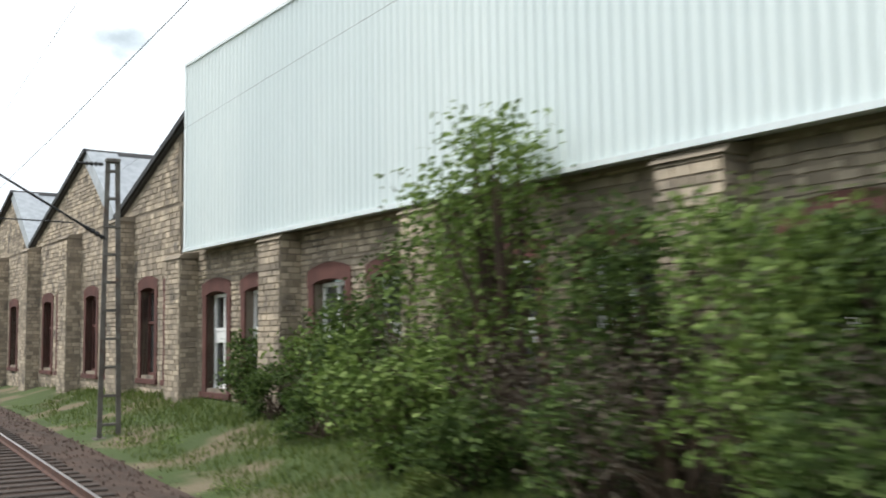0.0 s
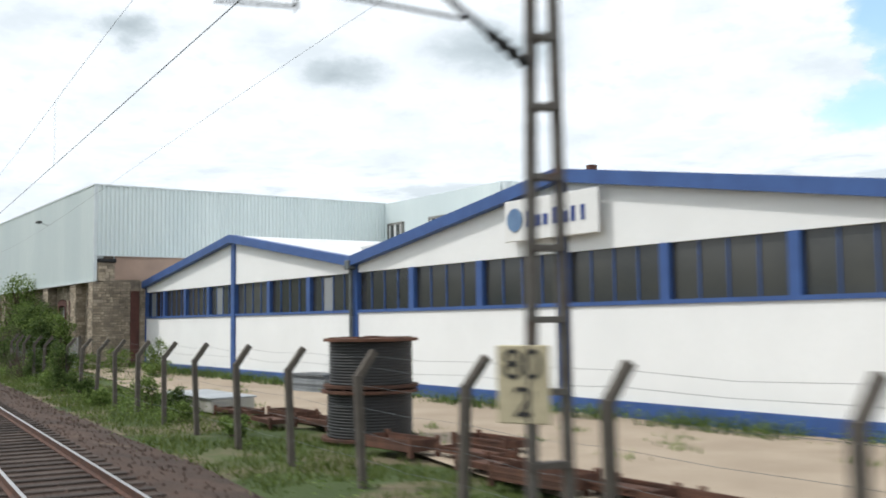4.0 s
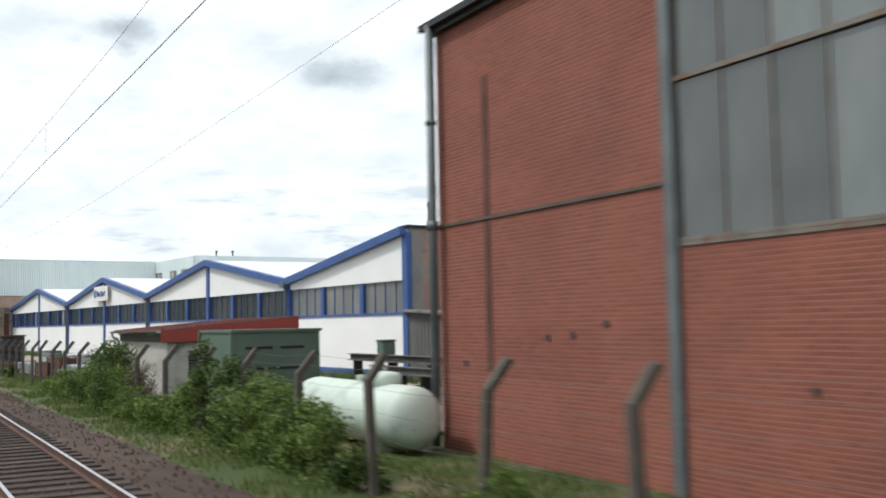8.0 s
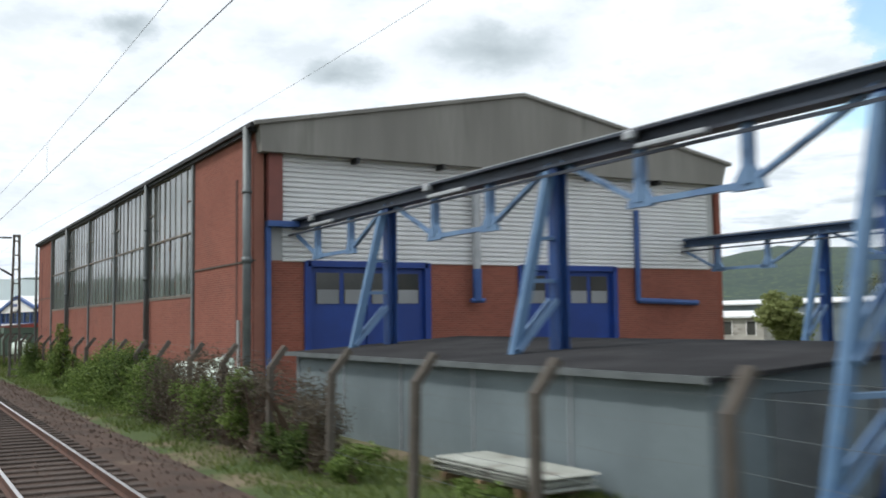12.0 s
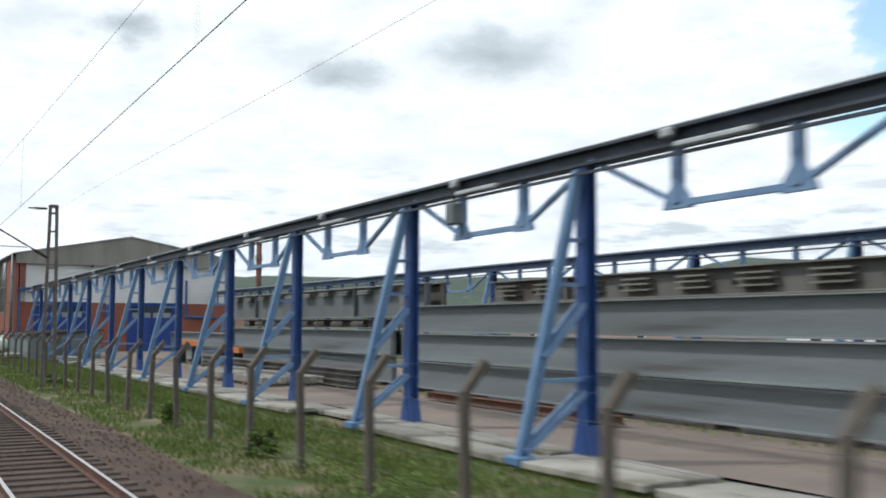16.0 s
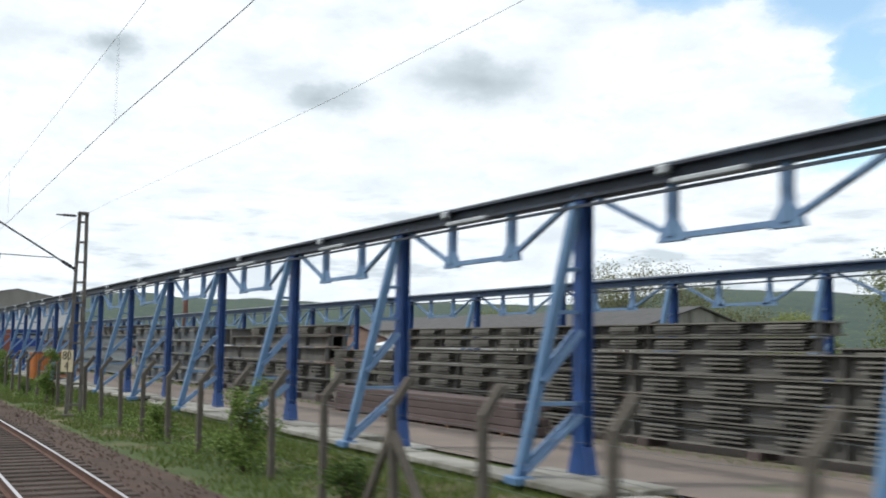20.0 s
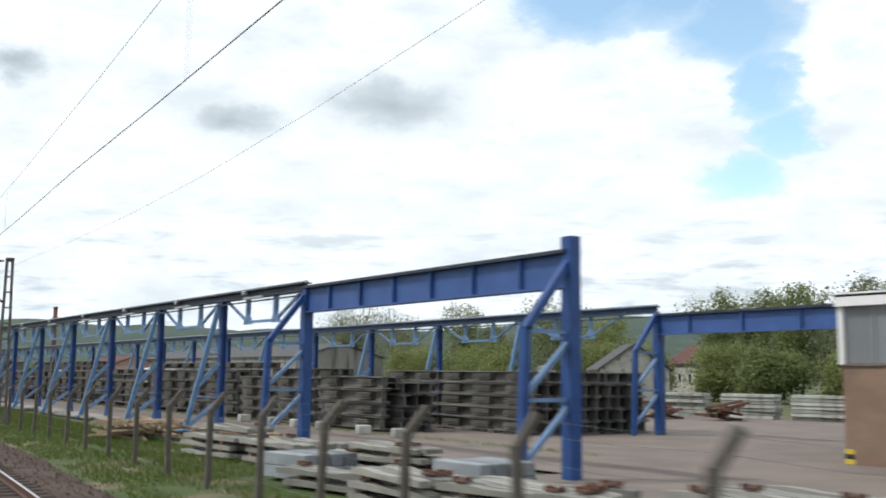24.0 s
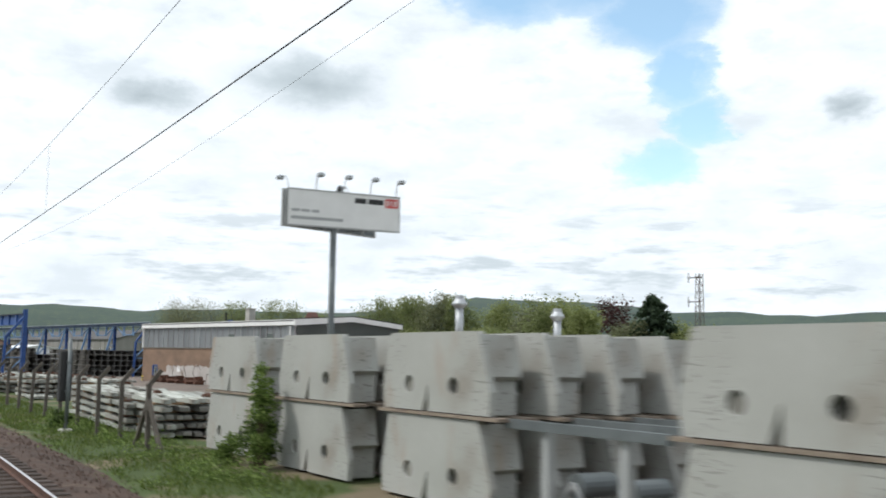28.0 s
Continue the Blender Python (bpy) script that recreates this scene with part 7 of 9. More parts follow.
# the row behind, seen over the near one
stack(305.5, 331.0, 22.4, [0.6, 0.6, 0.6, 0.6, 0.45, 0.4], ["bare", "bare", "bare", "bare", "ledged", "ledged"], z=-0.1)
stack(331.6, 343.0, 22.4, [0.7, 0.7, 0.7, 0.5], ["bare", "bare", "bare", "ledged"], z=-0.1)
stack(343.6, 366.0, 22.5, [0.7, 0.7, 0.7, 0.5, 0.45], ["bare", "bare", "bare", "ledged", "ledged"], z=-0.1)
stack(366.6, 375.4, 22.6, [0.7] * 4, ["bare", "bare", "bare", "ledged"], z=-0.2)
stack(377.6, 390.2, 24.3, [0.52] * 5, "ledged", z=-0.15, ragged=0.1)
# girders laid crosswise on the stack, their ends towards the track
CROSS = Mesh().slab([(-0.3, 0), (0.3, 0), (0.3, 0.05), (0.03, 0.06), (0.03, 0.99), (0.3, 1.0), (0.3, 1.05), (-0.3, 1.05), (-0.3, 1.0), (-0.03, 0.99), (-0.03, 0.06), (-0.3, 0.05)], "y", 0, 5.5).data("cross_girder", M_GIRDER_OLD)
for k in range(6):
    solid("cross_girder", CROSS, None, "dark steel girder laid crosswise with its end outward", "girder", move(284.3 + 0.78 * k, 19.7 + r6.uniform(-0.1, 0.2), 2.49), group="cross girders")
for k in range(4):
    solid("steel_prop", Mesh().soft_box(-0.12, 0.12, -0.12, 0.12, -0.3, 2.485, 0.02), M_RUST, "rusty prop under the crosswise girders", "prop", move(285.4 + 1.1 * k, 24.0, 0), group="props")
# rows of sections stacked side by side, their ends turned to the open yard
SECTION = Mesh().slab([(-0.3, 0), (0.3, 0), (0.3, 0.04), (0.03, 0.06), (0.03, 0.5), (0.3, 0.52), (0.3, 0.56), (-0.3, 0.56), (-0.3, 0.52), (-0.03, 0.5), (-0.03, 0.06), (-0.3, 0.04)], "x", -5.5, 0).data("section", M_GIRDER_OLD)
for x, y, n, tall in ((385.3, 20.3, 3, 4), (390.3, 25.0, 9, 5)):
    for j in range(n):
        es = thing("section_stack", move(x + 0.05 * j, y + 0.72 * j, -0.25), "column of dark steel sections with their ends outward", "steel sections", group="section stacks")
        for k in range(tall):
            part("section", SECTION, None, es, at=move(r6.uniform(-0.15, 0.15), r6.uniform(-0.04, 0.04), 0.58 * k))
PALE = Mesh().soft_box(-2.0, 2.0, -0.5, 0.5, 0, 0.2, 0.02).data("slab", M_WHITESLEEPER)
for j, (x, y) in enumerate(((376.5, 50), (381.5, 51), (386.5, 52))):
    ws = thing("pale_slab_stack", move(x, y, bed(x, y), 8), "stack of pale concrete slabs at the back of the yard", "slabs", group="pale slab stacks")
    for k in range(7):
        part("slab", PALE, None, ws, at=move(r6.uniform(-0.15, 0.15), r6.uniform(-0.1, 0.1), 0.24 * k, r6.uniform(-2, 2)))
for j, (x, y) in enumerate(((379, 45), (383, 46.5))):
    rh = thing("rusty_heap", move(x, y, bed(x, y)), "heap of rusty steel offcuts in the yard", "scrap", group="rusty heaps")
    for k in range(14):
        part("offcut", Mesh().beam((-1.2, 0, 0), (1.2, 0, 0), 0.18, 0.16), M_RUST, rh, at=pose(r6.uniform(-0.8, 0.8), r6.uniform(-0.6, 0.6), 0.12 + 0.07 * k, 0, r6.uniform(-12, 12), r6.uniform(0, 180)))
# low dark beams in front of the stacks, and odd orange pieces
LOW = Mesh().slab([(-0.13, 0), (0.13, 0), (0.13, 0.025), (0.02, 0.035), (0.02, 0.2), (0.13, 0.21), (0.13, 0.235), (-0.13, 0.235), (-0.13, 0.21), (-0.02, 0.2), (-0.02, 0.035), (-0.13, 0.025)], "x", -5.5, 5.5)
LOW_DARK, LOW_RUST, LOW_BROWN = LOW.data("beam", M_GIRDER_OLD), LOW.data("beam", M_RUST), Mesh().soft_box(-4.6, 4.6, -0.14, 0.14, 0, 0.24, 0.02).data("beam", M_BROWNBEAM)
for x, y, rows, layers, me in ((220.5, 17.6, 3, 3, LOW_DARK), (231.2, 17.8, 3, 3, LOW_DARK), (249.0, 17.5, 1, 1, LOW_RUST), (313.6, 18.1, 4, 4, LOW_BROWN), (319.0, 17.9, 4, 4, LOW_BROWN)):
    lb = thing("beam_stack", move(x, y, bed(x, y), r6.uniform(-0.6, 0.6)), "low stack of dark rusty beams before the girders", "steel beams", group="beam stacks")
    for q in range(layers):
        for k in range(rows):
            part("beam", me, None, lb, at=move(r6.uniform(-0.6, 0.6), (k - rows / 2) * 0.3, 0.08 + q * 0.25, r6.uniform(-0.5, 0.5)))
    for k in (-3.5, 0.5, 4.0):
        part("bearer", Mesh().box(k - 0.06, k + 0.06, -rows * 0.2, rows * 0.2, 0, 0.08), M_PALLET, lb)
for x, y, z, L in ((206.5, 18.4, 1.0, 5.5), (214.5, 18.9, 0.7, 4.0)):
    ob = thing("orange_beam", move(x, y, z), "bright orange painted beam on a low trestle", "steel beam", group="orange beams")
    part("beam", Mesh().box(-L / 2, L / 2, -0.14, 0.14, 0, 0.34), M_ORANGEPAINT, ob)
    for s in (-0.35, 0.35):
        part("trestle", Mesh().box(L * s - 0.08, L * s + 0.08, -0.3, 0.3, -0.3 - z, 0), M_DARK, ob)
for k in range(6):
    x, y = 372 + k * 3.4 + r6.uniform(-1, 1), 17.9
    solid("concrete_block", Mesh().soft_box(-0.25, 0.25, -0.3, 0.3, 0, 0.4, 0.03), M_WHITESLEEPER, "small pale concrete block before the girders", "block", move(x, y, bed(x, y), r6.uniform(-10, 10)), group="loose blocks")

# ---- the tan brick building ----
BK = skew(1.70)
tan = thing("tan_brick_building", BK, "tan brick workshop with ribbed glazing and a white fascia", "workshop")
BX0, BX1, BY, BYB = 406.5, 433.3, 16.86, 27.3
part("wall", pierced_wall(BX0, BX1, -1.1, 2.9, BY, BY + 0.3, [(408.8, 409.75, -1.1, 1.25)]), M_TANBRICK, tan, "plain tan brick wall")
part("west_wall", Mesh().box(BX0, BX0 + 0.3, BY + 0.3, BYB, -1.1, 4.8), M_TANBRICK, tan)
part("east_wall", Mesh().box(BX1 - 0.3, BX1, BY + 0.3, BYB, -1.1, 2.9), M_TANBRICK, tan)
part("east_glazing", Mesh().slab([(BY + 0.1, 2.95), (BYB, 2.95), (BYB, 4.85), (22.35, 5.3), (BY + 0.1, 4.75)], "x", BX1 - 0.2, BX1 - 0.05), M_SHOPPANE, tan, "dark gable glazing")
part("sill_band", Mesh().box(BX0 - 0.03, BX1 + 0.03, BY - 0.07, BY + 0.2, 2.86, 2.95), M_FRAME, tan)
nw = 26
for k in range(nw):
    a, b = BX0 + 0.12 + (BX1 - BX0 - 0.24) * k / nw, BX0 + 0.12 + (BX1 - BX0 - 0.24) * (k + 1) / nw
    w = Mesh()
    w.sheet((a + 0.03, BY + 0.03, 2.95), (1, 0, 0), (0, 0, 1), b - a - 0.06, 1.85, 0.16, 0.02)
    g = part("glazing", w, M_PANE_GREY, tan, "ribbed grey glazing")
    part("mullion", Mesh().box(b - (0.05 if k % 7 == 3 else 0.015), b + (0.05 if k % 7 == 3 else 0.015), BY - 0.04, BY + 0.1, 2.95, 4.8), M_GALV if k % 7 == 3 else M_ANNEX, g)
    if k in (16, 22):
        part("vent_flap", Mesh().box(a + 0.06, a + 0.95, BY - 0.04, BY + 0.0, 3.5, 4.1), M_PANE, g, "opened ventilation flap")
part("fascia", Mesh().slab([(BX0 - 0.1, 4.78), (BX1 + 0.1, 4.78), (BX1 + 0.1, 5.22), (BX0 - 0.1, 5.22)], "y", BY - 0.22, BY + 0.05), M_WHITEPAINT, tan, "broad white fascia board")
part("corner_board", Mesh().box(BX0 - 0.06, BX0 + 0.12, BY - 0.1, BY + 0.05, 2.9, 4.8), M_WHITEPAINT, tan)
part("gable_board", Mesh().slab([(BY - 0.2, 4.74), (22.35, 5.2), (BYB + 0.2, 4.74), (BYB + 0.2, 5.11), (22.35, 5.6), (BY - 0.2, 5.23)], "x", BX1 + 0.02, BX1 + 0.22), M_WHITEPAINT, tan)
part("gable_edge", Mesh().beam((BX1 + 0.05, BY - 0.25, 5.27), (BX1 + 0.05, 22.35, 5.64), 0.3, 0.07).beam((BX1 + 0.05, 22.35, 5.64), (BX1 + 0.05, BYB + 0.3, 5.15), 0.3, 0.07), M_DARK, tan, "dark roof edge")
part("roof", Mesh().slab([(BY - 0.24, 5.16), (22.35, 5.54), (BYB + 0.3, 5.04), (BYB + 0.3, 4.9), (22.35, 5.4), (BY - 0.2, 5.0)], "x", BX0 - 0.1, BX1), M_FELT, tan)
dp = part("downpipe", Mesh().pipe([(BX1 - 0.35, BY - 0.3, 4.7), (BX1 - 0.35, BY - 0.3, 3.3), (BX1 - 0.1, BY - 0.3, 3.15), (BX1 + 0.4, BY - 0.3, 3.12)], 0.07), M_WHITEPAINT, tan, "white downpipe")
d = part("door", Mesh().box(408.86, 409.69, BY + 0.1, BY + 0.16, -0.6, 1.2), M_GREY, tan, "grey door in a blue frame")
part("frame", Mesh().box(408.74, 408.86, BY - 0.03, BY + 0.2, -0.6, 1.26).box(409.69, 409.81, BY - 0.03, BY + 0.2, -0.6, 1.26).box(408.74, 409.81, BY - 0.03, BY + 0.2, 1.2, 1.3), M_BLUE, d)
part("door_pane", Mesh().box(409.05, 409.5, BY + 0.08, BY + 0.1, 0.45, 1.0), M_PANE, d)
part("notice", Mesh().box(409.2, 409.4, BY + 0.075, BY + 0.095, 0.1, 0.35), M_WHITEPAINT, d)
# pale overpainting over scrawls
for a, b, z0, z1 in ((410.6, 412.0, -0.4, 0.75), (411.6, 415.6, -0.5, 1.35), (415.6, 418.6, -0.4, 1.4), (418.4, 424.8, -0.55, 1.3), (426.0, 426.5, 0.4, 0.9), (427.6, 433.0, -0.7, 0.7)):
    r, n = random.Random(int(a * 10)), 44
    pts = [(a + (b - a) * k / n, z0 + r.uniform(-0.05, 0.05) + 0.12 * sin(a + k * 0.45)) for k in range(n + 1)] + [(b - (b - a) * k / n, z1 + r.uniform(-0.06, 0.06) - 0.14 * abs(sin(b + k * 0.3))) for k in range(n + 1)]
    part("paint_patch", Mesh().slab(pts, "y", BY - 0.006 - 0.001 * (int(a) % 3), BY), M_GRAFF, tan, "pale overpainted patch on the brick")
SCRAWL = [[(413.2, 1.3), (412.9, 0.5), (413.4, -0.3)], [(413.2, 1.3), (414.6, 0.9), (415.2, 0.3)], [(415.0, 1.2), (415.6, 0.4), (415.4, -0.4)], [(421.2, 1.1), (424.8, 1.05), (424.8, -0.3), (422.2, -0.25)], [(419.4, 0.6), (420.9, 0.55)], [(419.4, 0.6), (419.3, -0.5)], [(422.3, -0.2), (422.2, -0.6)], [(421.2, 1.1), (420.6, 1.35)]]
for line_pts in SCRAWL:
    part("paint_line", Mesh().pipe([(x, BY - 0.008, z) for x, z in line_pts], 0.03, 5), M_POST, tan)
ring = [(417.6 + 0.75 * cos(a), 0.75 + 0.55 * sin(a)) for a in np.linspace(0.4, 5.9, 16)]
part("paint_line", Mesh().pipe([(x, BY - 0.008, z) for x, z in ring], 0.03, 5), M_POST, tan)
for x, z in ((414.1, 0.92), (420.3, 0.98), (422.7, 0.84), (429.6, 0.55)):
    part("notice", Mesh().soft_box(x - 0.3, x + 0.3, BY - 0.03, BY - 0.005, z - 0.2, z + 0.22, 0.005), M_WHITEPAINT, tan, "small white notice")
for k in range(6):
    part("corner_stripe", Mesh().box(BX0 - 0.012, BX0 + 0.3, BY - 0.012, BY + 0.28, -0.75 + 0.16 * k, -0.59 + 0.16 * k), M_SIGNYELLOW if k % 2 else M_BLACK, tan, "yellow and black warning stripe at the corner" if k == 0 else "")
solid("brick_chimney", Mesh().soft_box(-0.35, 0.35, -0.35, 0.35, 0, 1.4, 0.02).soft_box(-0.42, 0.42, -0.42, 0.42, 1.4, 1.5, 0.02), M_PLASTER, "short weathered chimney on the workshop roof", "chimney", BK @ move(415.8, 23.2, 5.3))
solid("flue_pipe", Mesh().tube((0, 0, 0), (0, 0, 1.4), 0.09, n=10).tube((0, 0, 1.35), (0, 0, 1.45), 0.12, n=10), M_DARK, "thin dark flue pipe on the roof", "flue", BK @ move(409.8, 24.0, 5.1))
solid("red_vent", Mesh().soft_box(-0.5, 0.5, -0.4, 0.4, 0, 0.35, 0.03).slab([(-0.5, 0.35), (0.5, 0.35), (0.15, 0.75), (-0.15, 0.75)], "y", -0.35, 0.35), M_REDCHIM, "small red-brown roof vent", "vent", BK @ move(426.5, 23.0, 5.45))

annex = thing("glazed_annex", BK, "low grey annex with wide windows, pale posts and a brown roof", "annex")
AX0, AX1, AY = 433.6, 454.1, 16.5
aw = Mesh()
aw.sheet((AX0, AY - 0.02, -1.5), (1, 0, 0), (0, 0, 1), AX1 - AX0, 1.48, 0.2, 0.03)
part("lower_wall", aw, M_ANNEX, annex, "pale grey corrugated lower wall")
part("core", Mesh().box(AX0, AX1, AY + 0.02, 27, -1.5, -0.02), M_ANNEX, annex)
# dark filler behind the windows, standing for unlit space
part("gloom", Mesh().box(AX0 + 0.1, AX1, AY + 0.8, 27, -0.02, 2.5), M_DARK, annex)
part("sill", Mesh().box(AX0, AX1, AY - 0.1, AY + 0.12, -0.04, 0.05), M_WHITEPAINT, annex)
posts_x = [434.17, 438.85, 443.73, 448.85, 453.9]
for a, b in zip(posts_x, posts_x[1:]):
    w = part("window", Mesh().box(a + 0.1, b - 0.1, AY + 0.04, AY + 0.07, 0.05, 2.2), M_SHOPPANE, annex, "grey workshop window")
    part("brace", Mesh().beam((a + 0.3, AY + 0.1, 1.5), ((a + b) / 2, AY + 0.1, 0.2), 0.04, 0.05).beam((b - 0.3, AY + 0.1, 1.5), ((a + b) / 2, AY + 0.1, 0.2), 0.04, 0.05), M_PIPE, w)
    part("transom", Mesh().box(a + 0.3, b - 0.3, AY + 0.03, AY + 0.06, 1.72, 1.86), M_PIPE, w)
for x in posts_x:
    part("post", Mesh().box(x - 0.11, x + 0.11, AY - 0.14, AY + 0.1, 0.0, 2.25), M_PALEPOST, annex, "pale blue-white steel post")
band = Mesh()
band.sheet((AX0 - 0.2, AY - 0.16, 2.2), (1, 0, 0), (0, 0, 1), AX1 - AX0, 0.5, 0.2, 0.02)
part("head_band", band, M_ANNEX, annex, "pale grey ribbed head band")
part("band_back", Mesh().box(AX0 - 0.2, AX1, AY - 0.13, AY + 0.2, 2.2, 2.7), M_ANNEX, annex)
part("eave_board", Mesh().box(AX0 - 0.3, AX1, AY - 0.52, AY + 0.1, 2.7, 2.84), M_SHEETWHITE, annex, "pale eave board")
part("roof", Mesh().slab([(AY - 0.55, 2.85), (27, 3.7), (27, 3.8), (AY - 0.55, 2.93)], "x", AX0 - 0.3, AX1), M_BROWNROOF, annex, "brown sheet roof")
part("downpipe", Mesh().pipe([(443.5, AY - 0.45, 2.75), (443.72, AY - 0.22, 2.45), (443.72, AY - 0.22, -0.45)], 0.09), M_BLUELIGHT, annex, "light blue downpipe")
for x, y, z in ((454.25, 22.9, 6.27), (454.9, 30.9, 5.8)):
    v = thing("roof_flue", move(x, y, 2.9), "grey sheet flue with a wide cowl", "flue", group="roof flues")
    part("pipe", Mesh().tube((0, 0, 0), (0, 0, z - 3.7), 0.25, n=16), M_GALV, v, smooth=True)
    part("cowl", Mesh().lathe((0, 0, z - 3.73), (0, 0, 1), [(0, 0.26), (0.22, 0.47), (0.3, 0.48), (0.58, 0.28), (0.8, 0.27), (0.81, 0.02)], 18), M_GALV, v)

part("end_wall", Mesh().slab([(AY, -1.5), (27, -1.5), (27, 3.68), (AY, 2.84)], "x", AX1 - 0.12, AX1), M_ANNEX, annex, "grey sheet end wall")
cream = thing("cream_hall", BK, "plain cream-coloured hall with a pale sheet roof", "hall")
CX0, CX1 = 454.6, 461.5
part("front_wall", Mesh().box(CX0, CX1, AY + 0.3, AY + 0.55, -1.5, 2.1), M_CREAM, cream, "cream painted wall")
for a in (CX0, CX1 - 0.25):
    part("gable", Mesh().slab([(AY + 0.55, -1.5), (24, -1.5), (24, 2.1), (20.4, 3.2), (AY + 0.55, 2.1)], "x", a, a + 0.25), M_CREAM, cream)
part("roof", Mesh().slab([(AY, 2.05), (20.4, 3.25), (24.3, 2.05), (24.3, 2.17), (20.4, 3.38), (AY, 2.17)], "x", CX0 - 0.2, CX1 + 0.2), M_CREAMROOF, cream, "pale grey sheet roof")
part("plinth", Mesh().box(CX0, CX1, AY + 0.26, AY + 0.32, -1.5, -0.85), M_CONC, cream)
for x in (457.0, 459.3):
    part("wall_joint", Mesh().box(x - 0.05, x + 0.05, AY + 0.27, AY + 0.31, -0.85, 2.2), M_GREY, cream)
tube = Mesh().tube((-1.1, 0, 0), (1.1, 0, 0), 0.055, n=10).data("tube", M_SHINY)
for x, y, turn in ((458.3, 18.2, 6), (460.4, 19.0, 0)):
    tb = thing("tube_bundle", move(x, y, bed(x, y), turn), "bundle of shiny galvanised tubes before the cream hall", "tubes", group="tube bundles")
    for q in range(7):
        for k in range(6):
            part("tube", tube, None, tb, at=move(r6.uniform(-0.1, 0.1), k * 0.13, 0.07 + q * 0.125))
ladder = thing("leaning_frame", pose(456.2, 18.6, bed(456, 18.6) + 0.05, 0, 26, 20), "galvanised steel frame leaning on a block", "frame")
for y in (0.0, 0.6):
    part("stringer", Mesh().box(-1.6, 1.2, y, y + 0.08, 0.0, 0.1), M_SHINY, ladder)
for k in range(6):
    part("rung", Mesh().box(-1.5 + k * 0.5, -1.44 + k * 0.5, 0.08, 0.6, 0.03, 0.08), M_SHINY, ladder)

# benches, skips and rusty gear along the workshop wall
for x, y, L, mat, label, h in ((424.5, 15.6, 2.4, M_GREEN, "low green steel skip by the brick wall", 0.55), (427.6, 15.5, 2.8, M_GREEN, "low green steel skip by the brick wall", 0.6), (430.6, 15.3, 2.6, M_PALLET, "flat green-grey bench frame by the wall", 0.45), (433.8, 15.0, 1.3, M_GREEN, "squat green steel skip by the brick wall", 0.85)):
    s = thing("steel_skip", BK @ move(x, y, bed(432, 22)), label, "skip", group="skips")
    part("tray", Mesh().slab([(-L / 2 + 0.15, 0.14), (L / 2 - 0.15, 0.14), (L / 2, h), (-L / 2, h)], "y", -0.45, 0.45), mat, s)
    part("rim", Mesh().box(-L / 2 - 0.04, L / 2 + 0.04, -0.5, 0.5, h, h + 0.05), mat, s)
    for k in (-0.35, 0.35):
        part("foot", Mesh().box(L * k - 0.06, L * k + 0.06, -0.45, 0.45, 0, 0.14), M_DARK, s)
for x in (412.5, 415.5, 419.0):
    g = thing("rusty_gear", BK @ move(x, 15.9, bed(x, 22)), "rusty track machine frame by the brick wall", "machine", group="rusty machines")
    part("frame", Mesh().box(-1.2, 1.2, -0.4, -0.3, 0.25, 0.4).box(-1.2, 1.2, 0.3, 0.4, 0.25, 0.4).box(-1.1, -0.9, -0.4, 0.4, 0.25, 0.6).box(0.6, 0.8, -0.4, 0.4, 0.25, 0.7), M_RUST, g)
    for a in (-0.8, 0.8):
        part("roller", Mesh().tube((a, -0.45, 0.15), (a, 0.45, 0.15), 0.15, n=12), M_RUST, g)

# ---- concrete sleepers in stacks ----
sl = Mesh()
prof = [(-1.3, 0.0), (1.3, 0.0), (1.3, 0.115), (0.95, 0.14), (0.6, 0.13), (0.35, 0.1), (-0.35, 0.1), (-0.6, 0.13), (-0.95, 0.14), (-1.3, 0.115)]
sl.slab(prof, "y", -0.13, 0.13)
CONC_SLEEPER, WORN_SLEEPER = sl.data("sleeper", M_WHITESLEEPER), sl.data("sleeper", M_PATH)
CHAIR = Mesh().box(-0.16, 0.16, -0.15, 0.15, 0, 0.04).box(-0.2, -0.1, -0.1, 0.1, 0.02, 0.09).box(0.1, 0.2, -0.1, 0.1, 0.02, 0.09).data("rail_chair", M_RUST)
count = 0


def sleeper_stack(x, y, turn, layers, wide, rusty=0.3, ragged=0.22):
    """Concrete sleepers side by side in layers, lying along their own x."""
    global count
    s = thing("sleeper_stack", move(x, y, bed(x, y), turn), "stack of pale concrete railway sleepers with rusty fastenings", "sleepers", group="sleeper stacks")
    layers, step, long = min(layers, 5), 0.27, 1.38
    for q in range(layers):
        for u in (-1.08, 1.08) if 0 < q else ():
            part("bearer", Mesh().box(-0.05, 0.05, -0.16 * wide - 0.1, 0.16 * wide - 0.2, -0.08, 0.0), M_PALLET, s, at=move(u, 0, q * step))
        for k in range(wide):
            if q == layers - 1 and r6.random() < 0.25:
                continue
            at = pose(r6.uniform(-ragged, ragged), (k - wide / 2) * 0.31 + r6.uniform(-0.02, 0.02), q * step, 0, r6.uniform(-0.9, 0.9), r6.uniform(-3.2, 3.2))
            part("sleeper", WORN_SLEEPER if r6.random() < (0.95 if x < 416 else 0.25) else CONC_SLEEPER, None, s, at=at @ Matrix.Diagonal((long, 1, 1.12, 1)))
            count += 1
            if r6.random() < rusty * (1.5 if 404 < x < 445 else 1.0) and (k in (0, 1, wide - 1) or q == layers - 1):
                part("rail_chair", CHAIR, None, s, at=at @ move(r6.choice((-1.2, -1.05, 1.1, 1.25)), 0, 0.18) @ Matrix.Diagonal((1.0, 0.8, 1.1, 1)))


